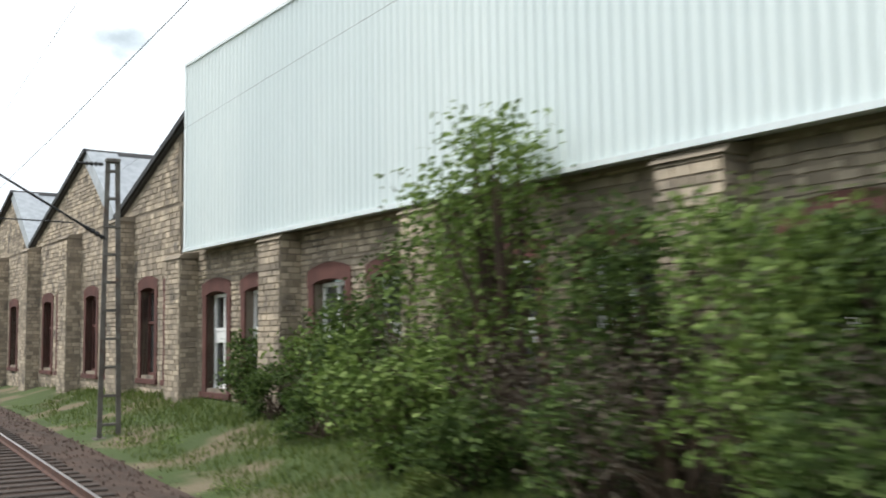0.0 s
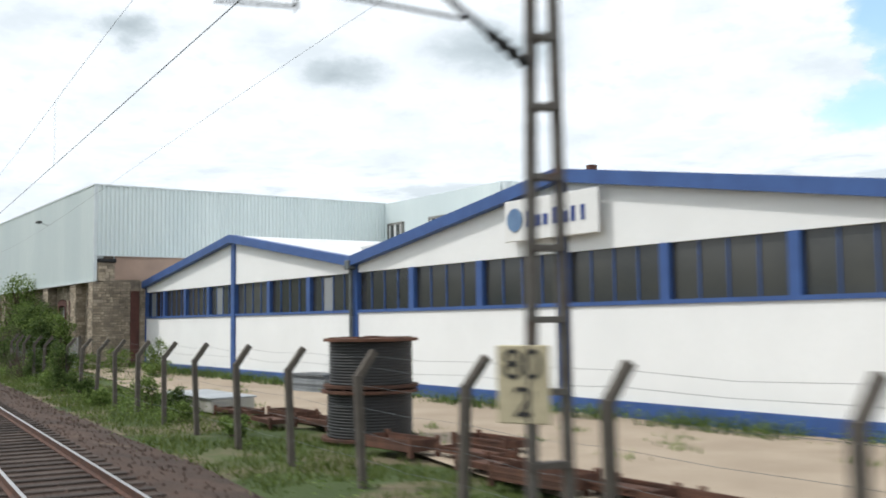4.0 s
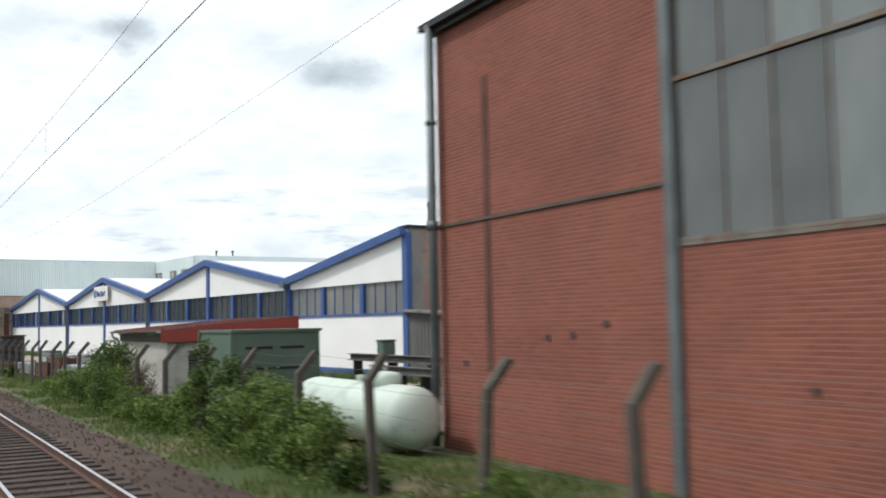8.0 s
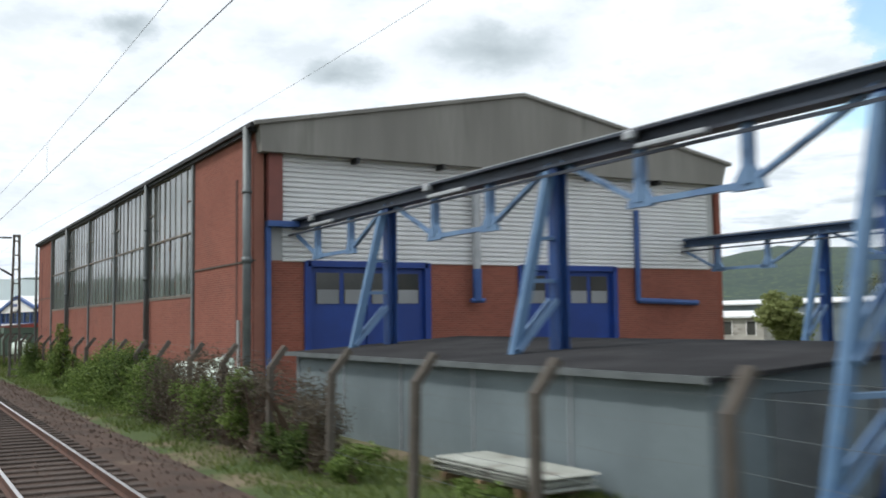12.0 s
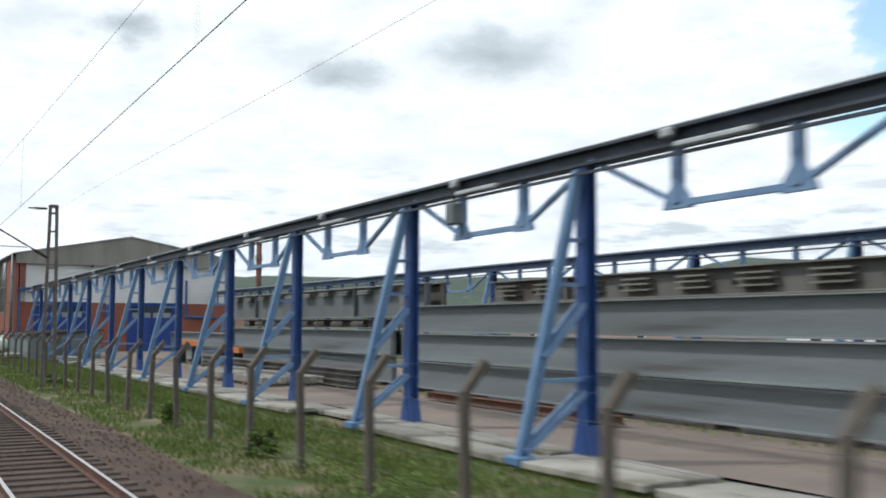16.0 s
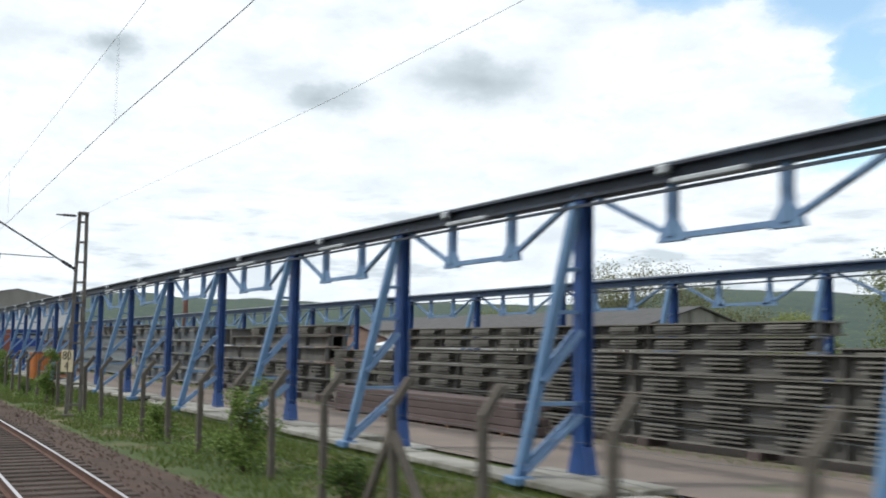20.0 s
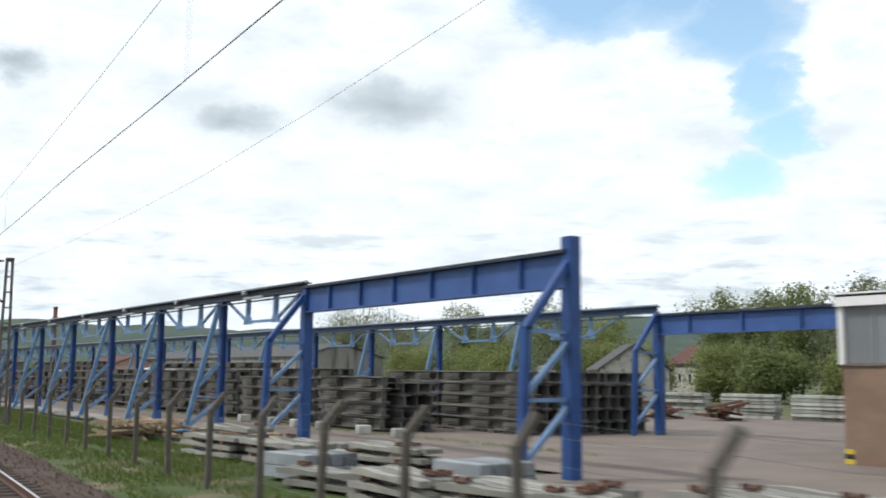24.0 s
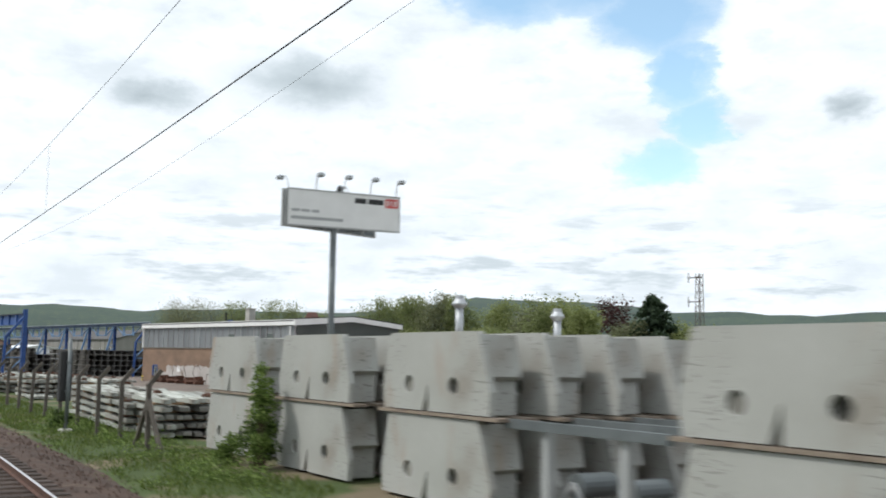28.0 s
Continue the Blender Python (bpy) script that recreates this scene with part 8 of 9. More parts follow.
for x, y, turn, layers, wide, rusty in (
        (393.5, 8.0, 3, 4, 5, 0.2), (397.5, 8.4, -2, 3, 6, 0.2), (400.5, 10.0, 4, 3, 5, 0.4), (404.0, 6.8, 8, 2, 6, 0.6), (407.5, 6.2, -6, 3, 5, 0.6), (411.0, 6.6, 5, 3, 6, 0.7),
        (414.5, 9.6, 0, 3, 8, 0.5), (418.5, 9.4, 2, 4, 8, 0.5), (416.8, 6.0, -3, 3, 7, 0.5), (420.0, 6.2, 0, 4, 7, 0.6), (425.0, 9.6, 2, 4, 6, 0.7), (424.2, 5.2, -3, 4, 7, 0.7), (430.0, 8.6, -3, 4, 6, 0.7), (421.5, 12.0, 0, 3, 6, 0.7),
        (429.9, 4.0, -6, 4, 7, 0.6), (433.4, 5.4, -8, 4, 6, 0.5), (432.2, 6.2, -6, 4, 7, 0.5), (437.3, 3.9, -8, 5, 8, 0.3), (438.8, 6.0, -8, 4, 7, 0.3), (436.6, 8.4, -6, 4, 7, 0.3), (440.6, 2.6, -14, 1, 4, 0.0), 
        (456.8, 0.4, -9, 6, 9, 0.2), (459.6, -0.2, -9, 6, 9, 0.2), (462.4, -0.8, -10, 6, 9, 0.2), (465.2, -1.3, -10, 6, 9, 0.2), (468.0, -1.6, -10, 5, 8, 0.2), (459.2, 4.0, -9, 4, 8, 0.15), (463.6, 3.2, -10, 4, 8, 0.15), (467.2, 2.6, -10, 3, 8, 0.2)):
    sleeper_stack(x, y, turn, layers, wide, rusty)
RED_RAIL = Mesh().box(-2.2, 2.2, -0.07, 0.07, 0, 0.02).box(-2.2, 2.2, -0.012, 0.012, 0.02, 0.12).box(-2.2, 2.2, -0.035, 0.035, 0.12, 0.155).data("red_rail", M_REDROOF)
for x, y in ((443.2, 4.6), (443.6, 8.2)):
    rr = thing("rail_bundle", move(x, y, bed(x, y), -8), "short red-painted rail pieces lying on the ground", "rails", group="rail bundles")
    for k in range(5):
        part("red_rail", RED_RAIL, None, rr, at=move(r6.uniform(-0.4, 0.4), k * 0.22, 0, r6.uniform(-3, 3)))
KERB_GREY = Mesh().soft_box(-0.9, 0.9, -0.2, 0.2, 0, 0.32, 0.02).data("block", M_KERB)
for x, y in ((401.5, 6.2), (405.8, 8.6)):
    kb = thing("block_stack", move(x, y, bed(x, y), r6.uniform(-10, 10)), "blue-grey concrete blocks in a low stack", "blocks", group="block stacks")
    for q in range(2):
        for k in range(4):
            part("block", KERB_GREY, None, kb, at=move(r6.uniform(-0.1, 0.1), k * 0.43, q * 0.33))
PLANK = Mesh().box(-1.8, 1.8, -0.08, 0.08, 0, 0.1).data("plank", M_LOG)
tp = thing("timber_pile", move(383.6, 8.4, bed(383, 8), 8), "loose pile of pale sawn timbers by the fence", "timber")
for k in range(46):
    part("plank", PLANK, None, tp, at=pose(r6.uniform(-0.7, 0.7), r6.uniform(-1.3, 1.3), 0.06 + 0.013 * k, r6.uniform(-6, 6), r6.uniform(-5, 5), r6.uniform(-16, 16)))
for x, y in ((390.4, 9.6), (388.2, 10.6)):
    pp = thing("plank_stack", move(x, y, bed(x, y), 4), "low stack of grey-brown planks", "planks", group="plank stacks")
    for q in range(4):
        for k in range(6):
            part("plank", PLANK, None, pp, at=move(r6.uniform(-0.2, 0.2), k * 0.18, q * 0.105, r6.uniform(-1.5, 1.5)))
# tilted white panel by the sleepers
fr = thing("tilted_panel", move(458.0, 10.0, bed(458, 10), -6), "white sheet panel leaning on a grey support", "panel")
part("panel", Mesh().slab([(-1.45, 0.9), (1.4, 0.02), (1.4, 0.07), (-1.45, 0.96)], "y", 0, 1.0), M_SHEETWHITE, fr)
part("support", Mesh().slab([(-1.35, 0), (-0.7, 0), (-0.75, 0.66), (-1.35, 0.86)], "y", 0.1, 0.2), M_GREY, fr)
part("support", Mesh().slab([(-1.35, 0), (-0.7, 0), (-0.75, 0.66), (-1.35, 0.86)], "y", 0.8, 0.9), M_GREY, fr)

# signal post by the fence
sp = thing("signal_post", move(465.4, -4.75, -0.35), "grey post carrying a long black signal box", "signal post")
part("pole", Mesh().tube((0, 0, 0), (0, 0, 3.25), 0.065, n=12), M_PIPE, sp, smooth=True)
part("signal_box", Mesh().soft_box(-0.36, -0.08, -0.26, 0.16, 1.05, 2.8, 0.03), M_BLACK, sp, "black signal box")
for z in (1.4, 2.4):
    part("clamp", Mesh().box(-0.1, 0.075, -0.075, 0.075, z - 0.03, z + 0.03), M_PIPE, sp)
part("foot", Mesh().soft_box(-0.2, 0.2, -0.2, 0.2, -0.1, 0.12, 0.03), M_CONC, sp)

# ---- cast blocks with two holes ----
def cast_block(x0, x1, y, z0, h, deep=0.86, holes=True, turn=0.0):
    w = x1 - x0
    b = thing("cast_block", move(x0, y, z0, turn), "big pale grey cast segment with two holes and a notch", "cast block", group="cast blocks")
    taper = 0.11 * w
    outline = [(taper * 0.15, 0), (w - taper * 0.1, 0), (w, 0.28 * h), (w - taper * 0.9, h * 0.97), (w - taper, h), (taper * 0.8, h), (taper * 0.6, h * 0.97), (0, 0.3 * h)]
    hole_r = 0.17
    centres = [(w * 0.27, h * 0.33), (w * 0.685, h * 0.33)]
    # the body stands back at the lower end, under a sloping shoulder
    back = [(taper * 0.15, 0), (w - taper * 0.9, 0), (w - taper * 0.9, 0.4 * h), (w - taper * 0.5, 0.46 * h), (w - taper * 0.95, h * 0.96), (taper, h * 0.96), (taper * 0.1, 0.3 * h)]
    part("body", Mesh().slab(back, "y", 0.13, deep), M_BLOCK, b)
    # facing with openings, built of columns
    face = Mesh()

    def edge_at(u):
        lo, hi = 0.0, h
        pts = outline
        zs = []
        for (a, za), (c, zc) in zip(pts, pts[1:] + pts[:1]):
            if min(a, c) <= u <= max(a, c) and abs(a - c) > 1e-6:
                zs.append(za + (zc - za) * (u - a) / (c - a))
        return (min(zs), max(zs)) if len(zs) >= 2 else (lo, hi)
    us = sorted(set([0.004, w - 0.004, w * 0.405, w * 0.46] + [p[0] for p in outline] + [c[0] + hole_r * cos(q) for c in centres for q in np.linspace(0, pi, 11)]))
    for a, c in zip(us, us[1:]):
        if c - a < 1e-5:
            continue
        l0, h0 = edge_at(a + 1e-5)
        l1, h1 = edge_at(c - 1e-5)
        if w * 0.405 - 1e-6 <= a and c <= w * 0.46 + 1e-6:
            l0, l1 = l0 + 0.36 * h * (a / w - 0.405) / 0.055, l1 + 0.36 * h * (c / w - 0.405) / 0.055
        cut = None
        for cu, cz in centres:
            if holes and cu - hole_r - 1e-6 <= a and c <= cu + hole_r + 1e-6:
                da, dc = sqrt(max(0, hole_r ** 2 - (a - cu) ** 2)), sqrt(max(0, hole_r ** 2 - (c - cu) ** 2))
                cut = ((cz - da, cz - dc), (cz + da, cz + dc))
        if cut:
            face.slab([(a, l0), (c, l1), (c, cut[0][1]), (a, cut[0][0])], "y", 0, 0.132)
            face.slab([(a, cut[1][0]), (c, cut[1][1]), (c, h1), (a, h0)], "y", 0, 0.132)
        else:
            face.slab([(a, l0), (c, l1), (c, h1), (a, h0)], "y", 0, 0.132)
    face.weld = True
    part("face", face, M_BLOCK, b)
    if holes:
        # right hole backed by a disc coloured dark as deep shade; left one filled
        for k, (cu, cz) in enumerate(centres):
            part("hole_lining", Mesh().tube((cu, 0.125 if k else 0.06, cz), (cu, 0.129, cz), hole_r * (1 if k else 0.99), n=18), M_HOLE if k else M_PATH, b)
    # darker plate at the notch's back: the recess's shade put into colour
    part("notch_lining", Mesh().slab([(w * 0.41, 0.0), (w * 0.457, 0.0), (w * 0.457, h * 0.34)], "y", 0.118, 0.129), M_PATH, b, "darker recessed wedge")
    return b


ROW = [(473.15, -3.38), (478.3, -4.05), (483.6, -4.72), (491.75, -5.65), (497.05, -6.4)]
for n, (a, y) in enumerate(ROW):
    for k in range(4 if n == 2 else 3):
        cast_block(a + 0.35 * k, a + 0.35 * k + 3.85, y + 1.3 * k, -0.3, 1.6, turn=-7)
        cast_block(a + 0.37 * k + 0.05, a + 0.37 * k + 3.85, y + 1.3 * k - 0.03, 1.4, 1.52, turn=-7)
        for t in (0.1, 0.72):
            solid("deck_plate", Mesh().box(-0.1, 4.1, 0, 0.35, 0.01, 0.07), M_PLATE, "worn timber plank between the two tiers of blocks", "plate", move(a + 0.35 * k, y + 1.3 * k + t - 0.15, 1.31, -7), group="deck plates")
deck = thing("rail_deck", move(487.6, -5.0, 1.22, -7), "grey rails and pipes bridging the gap between the blocks", "rail deck")
for j in range(4):
    part("deck_rail", Mesh().box(0, 3.9, j * 1.3, j * 1.3 + 0.12, 0, 0.16), M_PIPE, deck)
for j in range(2):
    for y in (0.1, 4.0):
        part("prop", Mesh().box(0.9 + j * 1.9, 1.05 + j * 1.9, y, y + 0.15, -1.55, 0.0), M_GREY, deck)
for j in range(3):
    w = thing("cable_reel", move(488.4 + j * 1.2, -3.6, bed(487, -3), -8), "old metal reel frame with cable under the deck", "reel", group="reels")
    part("drum", Mesh().tube((0, -0.4, 0.5), (0, 0.4, 0.5), 0.22, n=16), M_PIPE, w)
    part("stand", Mesh().beam((-0.45, -0.45, 0), (0, -0.45, 0.55), 0.07, 0.07).beam((0.45, -0.45, 0), (0, -0.45, 0.55), 0.07, 0.07).beam((-0.45, 0.45, 0), (0, 0.45, 0.55), 0.07, 0.07).beam((0.45, 0.45, 0), (0, 0.45, 0.55), 0.07, 0.07), M_GREY, w)

# ---- the billboard ----
bb = thing("billboard", move(470.3, 2.8, bed(470, 2.8)), "two-sided white advertising board on a tall grey pole", "billboard")
zb = bed(470, 2.8)
part("pole", Mesh().tube((0, 0, 0), (0, 0, 7.4 - zb), 0.13, 0.11, 16), M_PIPE, bb, smooth=True)
part("pole_foot", Mesh().soft_box(-0.4, 0.4, -0.4, 0.4, 0, 0.25, 0.03), M_CONC, bb)
faces3 = [(Vector((-0.07, -1.91)), Vector((1.0, 2.2))), (Vector((-0.91, 2.51)), Vector((-0.3, -1.97)))]
for k, (p, q) in enumerate(faces3):
    d2 = (q - p).normalized()
    L = (q - p).length
    turn = math.degrees(atan2(d2.y, d2.x))
    pn = part("panel", Mesh().soft_box(0, L, -0.05, 0.0, 0, 1.25, 0.012), M_WHITEPAINT, bb, "white printed panel", at=move(p.x, p.y, 7.03 - zb, turn))
    part("panel_frame", Mesh().box(-0.03, L + 0.03, -0.06, 0.02, -0.05, 0.0).box(-0.03, L + 0.03, -0.06, 0.02, 1.25, 1.3).box(-0.03, 0.0, -0.06, 0.02, 0, 1.25).box(L, L + 0.03, -0.06, 0.02, 0, 1.25), M_GREY, pn)
    if k:
        part("back_sheet", Mesh().box(0, L, 0.0, 0.02, 0, 1.25), M_PIPE, pn, "grey back of the panel")
        for u in np.linspace(0.05, L - 0.05, 8):
            part("back_rib", Mesh().box(u - 0.03, u + 0.03, 0.02, 0.08, 0, 1.25), M_GREY, pn)
    if k == 0:
        part("emblem", Mesh().box(L - 0.56, L - 0.5, -0.058, -0.05, 0.85, 1.18).box(L - 0.12, L - 0.06, -0.058, -0.05, 0.85, 1.18).box(L - 0.5, L - 0.12, -0.058, -0.05, 1.12, 1.18).box(L - 0.5, L - 0.12, -0.058, -0.05, 0.85, 0.91).box(L - 0.42, L - 0.34, -0.058, -0.05, 0.91, 1.12).box(L - 0.28, L - 0.2, -0.058, -0.05, 0.91, 1.12), M_REDPAINT, pn, "red boxed emblem")
        for a, c, z0, z1, mt in ((L - 1.75, L - 1.3, 0.93, 1.12, M_BLACK), (L - 1.22, L - 0.64, 0.93, 1.12, M_BLACK), (0.12, 0.42, 0.47, 0.57, M_GREY), (0.48, 0.8, 0.47, 0.57, M_GREY), (0.86, 1.15, 0.47, 0.57, M_GREY), (0.12, 2.05, 0.2, 0.31, M_GREY)):
            part("text_bar", Mesh().box(a, c, -0.057, -0.05, z0, z1), mt, pn)
    for s in ((0.3, 0.95) if k else (0.24, 0.49, 0.73, 0.97)):
        px, py = p.x + d2.x * L * s, p.y + d2.y * L * s
        nx, ny = d2.y, -d2.x
        lamp = part("lamp_arm", Mesh().pipe([(px, py, 8.28 - zb), (px + nx * 0.05, py + ny * 0.05, 8.6 - zb), (px + nx * 0.2, py + ny * 0.2, 8.82 - zb), (px + nx * 0.45, py + ny * 0.45, 8.86 - zb)], 0.018, 6), M_GALV, bb)
        part("lamp_head", Mesh().soft_box(px + nx * 0.5 - 0.12, px + nx * 0.5 + 0.12, py + ny * 0.5 - 0.12, py + ny * 0.5 + 0.12, 8.72 - zb, 8.88 - zb, 0.04), M_GALV, lamp)
part("cross_brace", Mesh().beam((-0.5, 0.9, 7.05 - zb), (0.85, 1.5, 7.05 - zb), 0.07, 0.07).beam((-0.4, -0.6, 7.05 - zb), (0.3, -0.5, 7.05 - zb), 0.07, 0.07), M_PIPE, bb)
part("pole_head", Mesh().lathe((0, 0.2, 8.2 - zb), (0, 0, 1), [(0, 0.14), (0.2, 0.14), (0.32, 0.08), (0.45, 0.04)], 10), M_DARK, bb)

# far lattice mast beyond the annex
fm = thing("far_lattice_mast", move(436.8, 71.95, -0.4), "far grey lattice mast with short cross-arms", "mast")
for sx in (-1, 1):
    for sy in (-1, 1):
        part("chord", Mesh().beam((sx * 0.4, sy * 0.4, 0), (sx * 0.25, sy * 0.25, 12.2), 0.08, 0.08), M_MAST, fm)
lat = Mesh()
for k in range(16):
    z = k * 0.76
    s = 1 if k % 2 else -1
    w0, w1 = 0.4 - 0.15 * z / 12, 0.4 - 0.15 * (z + 0.76) / 12
    lat.beam((-s * w0, -w0, z), (s * w1, -w1, z + 0.76), 0.05, 0.05).beam((w0, -s * w0, z), (w1, s * w1, z + 0.76), 0.05, 0.05)
part("lattice", lat, M_MAST, fm)
for z in (9.2, 11.8):
    part("cross_arm", Mesh().beam((-1.5, 0, z), (0.3, 0, z), 0.1, 0.1).tube((-1.4, 0, z - 0.5), (-1.4, 0, z + 0.5), 0.06), M_MAST, fm)

# ---- low buildings behind the yard ----
def far_house(x, y, w, d, h, roof_h, wall, roof, label, name="house", turn=0.0, windows=3):
    z = -0.6
    hs = thing(name, move(x, y, z, turn), label, "house" if name == "house" else "shed", group="far buildings")
    part("wall", Mesh().box(-w / 2, w / 2, -d / 2, d / 2, 0, h), wall, hs)
    part("roof", Mesh().slab([(-d / 2 - 0.4, h - 0.05), (0, h + roof_h), (d / 2 + 0.4, h - 0.05), (d / 2 + 0.4, h - 0.2), (0, h + roof_h - 0.18), (-d / 2 - 0.4, h - 0.2)], "x", -w / 2 - 0.4, w / 2 + 0.4), roof, hs)
    part("gable", Mesh().slab([(-d / 2, h), (0, h + roof_h - 0.25), (d / 2, h)], "x", w / 2 - 0.3, w / 2), wall, hs)
    for k in range(windows):
        u = -w / 2 + w * (k + 0.5) / windows
        wd = part("window", Mesh().box(u - 0.55, u + 0.55, -d / 2 - 0.03, -d / 2 + 0.05, h * 0.45, h * 0.45 + 1.2), M_GLASSDARK, hs)
        part("window_frame", Mesh().box(u - 0.65, u - 0.55, -d / 2 - 0.06, -d / 2 + 0.05, h * 0.42, h * 0.45 + 1.3).box(u + 0.55, u + 0.65, -d / 2 - 0.06, -d / 2 + 0.05, h * 0.42, h * 0.45 + 1.3), M_WHITEPAINT, wd)
    return hs


far_house(196, 66, 26, 12, 4.2, 2.4, M_PINKBRICK, M_REDSTONE, "low red building with a brown roof behind the yard")
far_house(226, 70, 18, 10, 3.6, 1.0, M_SHEETWHITE, M_SHEETWHITE, "long white shed behind the crane yard", "far_shed")
far_house(217, 89, 84, 18, 6.3, 2.6, M_ASB, M_ROOFDARK, "long grey low-roofed shed behind the crane yard", "far_shed", windows=14)
far_house(117, 93, 36, 10, 4.7, 0.5, M_GREYSHED, M_SHEETWHITE, "long grey-blue shed with a white roof beyond the brick hall", "far_shed", windows=0)
far_house(131.5, 73, 12, 6, 3.2, 0.5, M_PLASTER, M_SHEETWHITE, "small pale house with a white roof beyond the brick hall", windows=4)
far_house(341, 81, 8, 8, 3.9, 3.0, M_PLASTER, M_ROOFDARK, "small pale house with a dark pitched roof among trees", turn=-35, windows=2)
far_house(300, 112, 12, 9, 5.6, 3.0, M_PLASTER, M_ROOFDARK, "far pale house with a grey roof")
far_house(322, 118, 11, 9, 5.2, 3.0, M_PLASTER, M_REDSTONE, "far pale house with a brown roof", turn=-25)

# ---- foliage ----
def leaf_mesh(name, centres, size, mat, rng, droop=0.5):
    """Small folded leaves, one at each centre."""
    n = len(centres)
    c = np.asarray(centres)
    a = rng.normal(size=(n, 3))
    a[:, 2] = a[:, 2] * droop
    a /= np.linalg.norm(a, axis=1)[:, None]
    b = np.cross(a, rng.normal(size=(n, 3)))
    b /= np.linalg.norm(b, axis=1)[:, None]
    k = np.cross(a, b)
    s = (size * rng.uniform(0.6, 1.3, n))[:, None]
    v = np.stack([c - a * s * 0.5, c + b * s * 0.32 + k * s * 0.08, c + a * s * 0.55, c - b * s * 0.32 + k * s * 0.08], 1).reshape(-1, 3)
    f = np.arange(n * 4).reshape(-1, 4)
    me = bpy.data.meshes.new(name)
    me.vertices.add(len(v))
    me.vertices.foreach_set("co", v.astype(np.float32).ravel())
    me.loops.add(n * 4)
    me.loops.foreach_set("vertex_index", f.ravel())
    me.polygons.add(n)
    me.polygons.foreach_set("loop_start", np.arange(0, n * 4, 4))
    me.update(calc_edges=True)
    me.materials.append(mat)
    return me


def crown_points(rng, n, clumps, spread):
    """Leaf places: mostly on the outside of each clump."""
    out, weights = [], np.array([c[3] ** 2 for c in clumps])
    for (x, y, z, r), m in zip(clumps, (weights / weights.sum() * n).astype(int)):
        d = rng.normal(size=(m, 3))
        d /= np.linalg.norm(d, axis=1)[:, None]
        rad = r * (rng.uniform(0.25, 1.0, m) ** 0.5) * rng.choice([0.85, 1.0, 1.25, 1.6], m)
        out.append(np.array([x, y, z]) + d * rad[:, None] * np.array([1, 1, spread]))
    return np.concatenate(out)


def plant(kind, label, x, y, h, w, n, leaf, mat, seed, base=0.15, z=None, group="", stems=5, trunk=None, spread=0.85, category="shrub", dull=None):
    """A bush or tree: stems that fork, and a crown of loose clumps of leaves."""
    rng = np.random.default_rng(seed)
    z = ground_z(x, y) - 0.03 if z is None else z
    p = thing(kind, move(x, y, z), label, category, group=group)
    wood, clumps = Mesh(), []
    k = max(5, int(6 + w * 2.2 + (3.5 * h / w if not trunk and h > 1.3 * w else 0)))
    for j in range(k):
        a, q = rng.uniform(0, 2 * pi), rng.uniform(0, 1)
        zz = h * (base + (1 - base) * (0.12 + 0.8 * (j + rng.uniform(0, 1)) / k))
        reach = w / 2 * sqrt(max(0.05, 1 - ((zz / h - 0.5 - base / 3) / 0.62) ** 2)) * (0.25 + 0.6 * q)
        r = (0.17 + 0.12 * rng.uniform()) * min(w, h) * (1.0 if zz < 0.8 * h else 0.75)
        clumps.append((reach * cos(a), reach * sin(a), min(zz, h - r * 0.5), r))
    r0 = trunk or 0.012 * h + 0.01
    if trunk:
        top = h * 0.72
        wood.tube((0, 0, 0), (0.05 * w, 0, top * 0.5), r0, r0 * 0.7, 8).tube((0.05 * w, 0, top * 0.5), (0, 0.03 * w, top), r0 * 0.7, r0 * 0.35, 8)
        for c in clumps:
            zb = max(h * base * 0.8, c[2] * 0.55)
            wood.tube((0.03 * w, 0, zb), c[:3], r0 * 0.32, r0 * 0.1, 5, caps=False)
    else:
        for j in range(stems):
            c = clumps[j % len(clumps)]
            b = (rng.uniform(-0.12, 0.12) * w, rng.uniform(-0.12, 0.12) * w, 0)
            m = (b[0] * 0.5 + c[0] * 0.4, b[1] * 0.5 + c[1] * 0.4, c[2] * 0.55)
            wood.tube(b, m, r0, r0 * 0.7, 5).tube(m, c[:3], r0 * 0.7, r0 * 0.25, 5)
        for c in clumps:
            wood.tube((c[0] * 0.4, c[1] * 0.4, c[2] * 0.6), c[:3], r0 * 0.5, r0 * 0.2, 4, caps=False)
    part("trunk" if trunk else "branchwork", wood, M_TWIG, p)
    part("crown", leaf_mesh("crown", crown_points(rng, n, clumps, spread), leaf, mat, rng), None, p)
    return p


SHRUB = "leafy green shrub growing by the railway fence"
# thicket before the stone works
THICKET = [(-28.5, 8.4, 2.1, 3.0, M_LEAF), (-25.0, 8.8, 2.7, 2.8, M_LEAF_LIGHT), (-21.5, 8.6, 3.4, 3.2, M_LEAF), (-18.4, 8.2, 4.5, 3.4, M_LEAF), (-14.2, 7.6, 6.4, 3.0, M_LEAF_LIGHT), (-11.2, 8.2, 4.4, 3.0, M_LEAF), (-8.2, 7.6, 4.2, 3.2, M_LEAF_LIGHT), (-6.7, 7.7, 4.0, 2.8, M_LEAF), (-5.2, 7.9, 3.5, 3.0, M_LEAF_LIGHT), (-3.7, 8.0, 3.0, 2.6, M_LEAF), (-16.2, 6.6, 2.4, 2.6, M_LEAF_LIGHT), (-6.8, 6.6, 2.0, 2.4, M_LEAF)]
for k, (x, y, h, w, mat) in enumerate(THICKET):
    plant("thicket_shrub", "tall dense green shrub before the stone wall", x, y, h, w, 5600, 0.135, mat, 100 + k, base=0.04, group="thicket", stems=30)
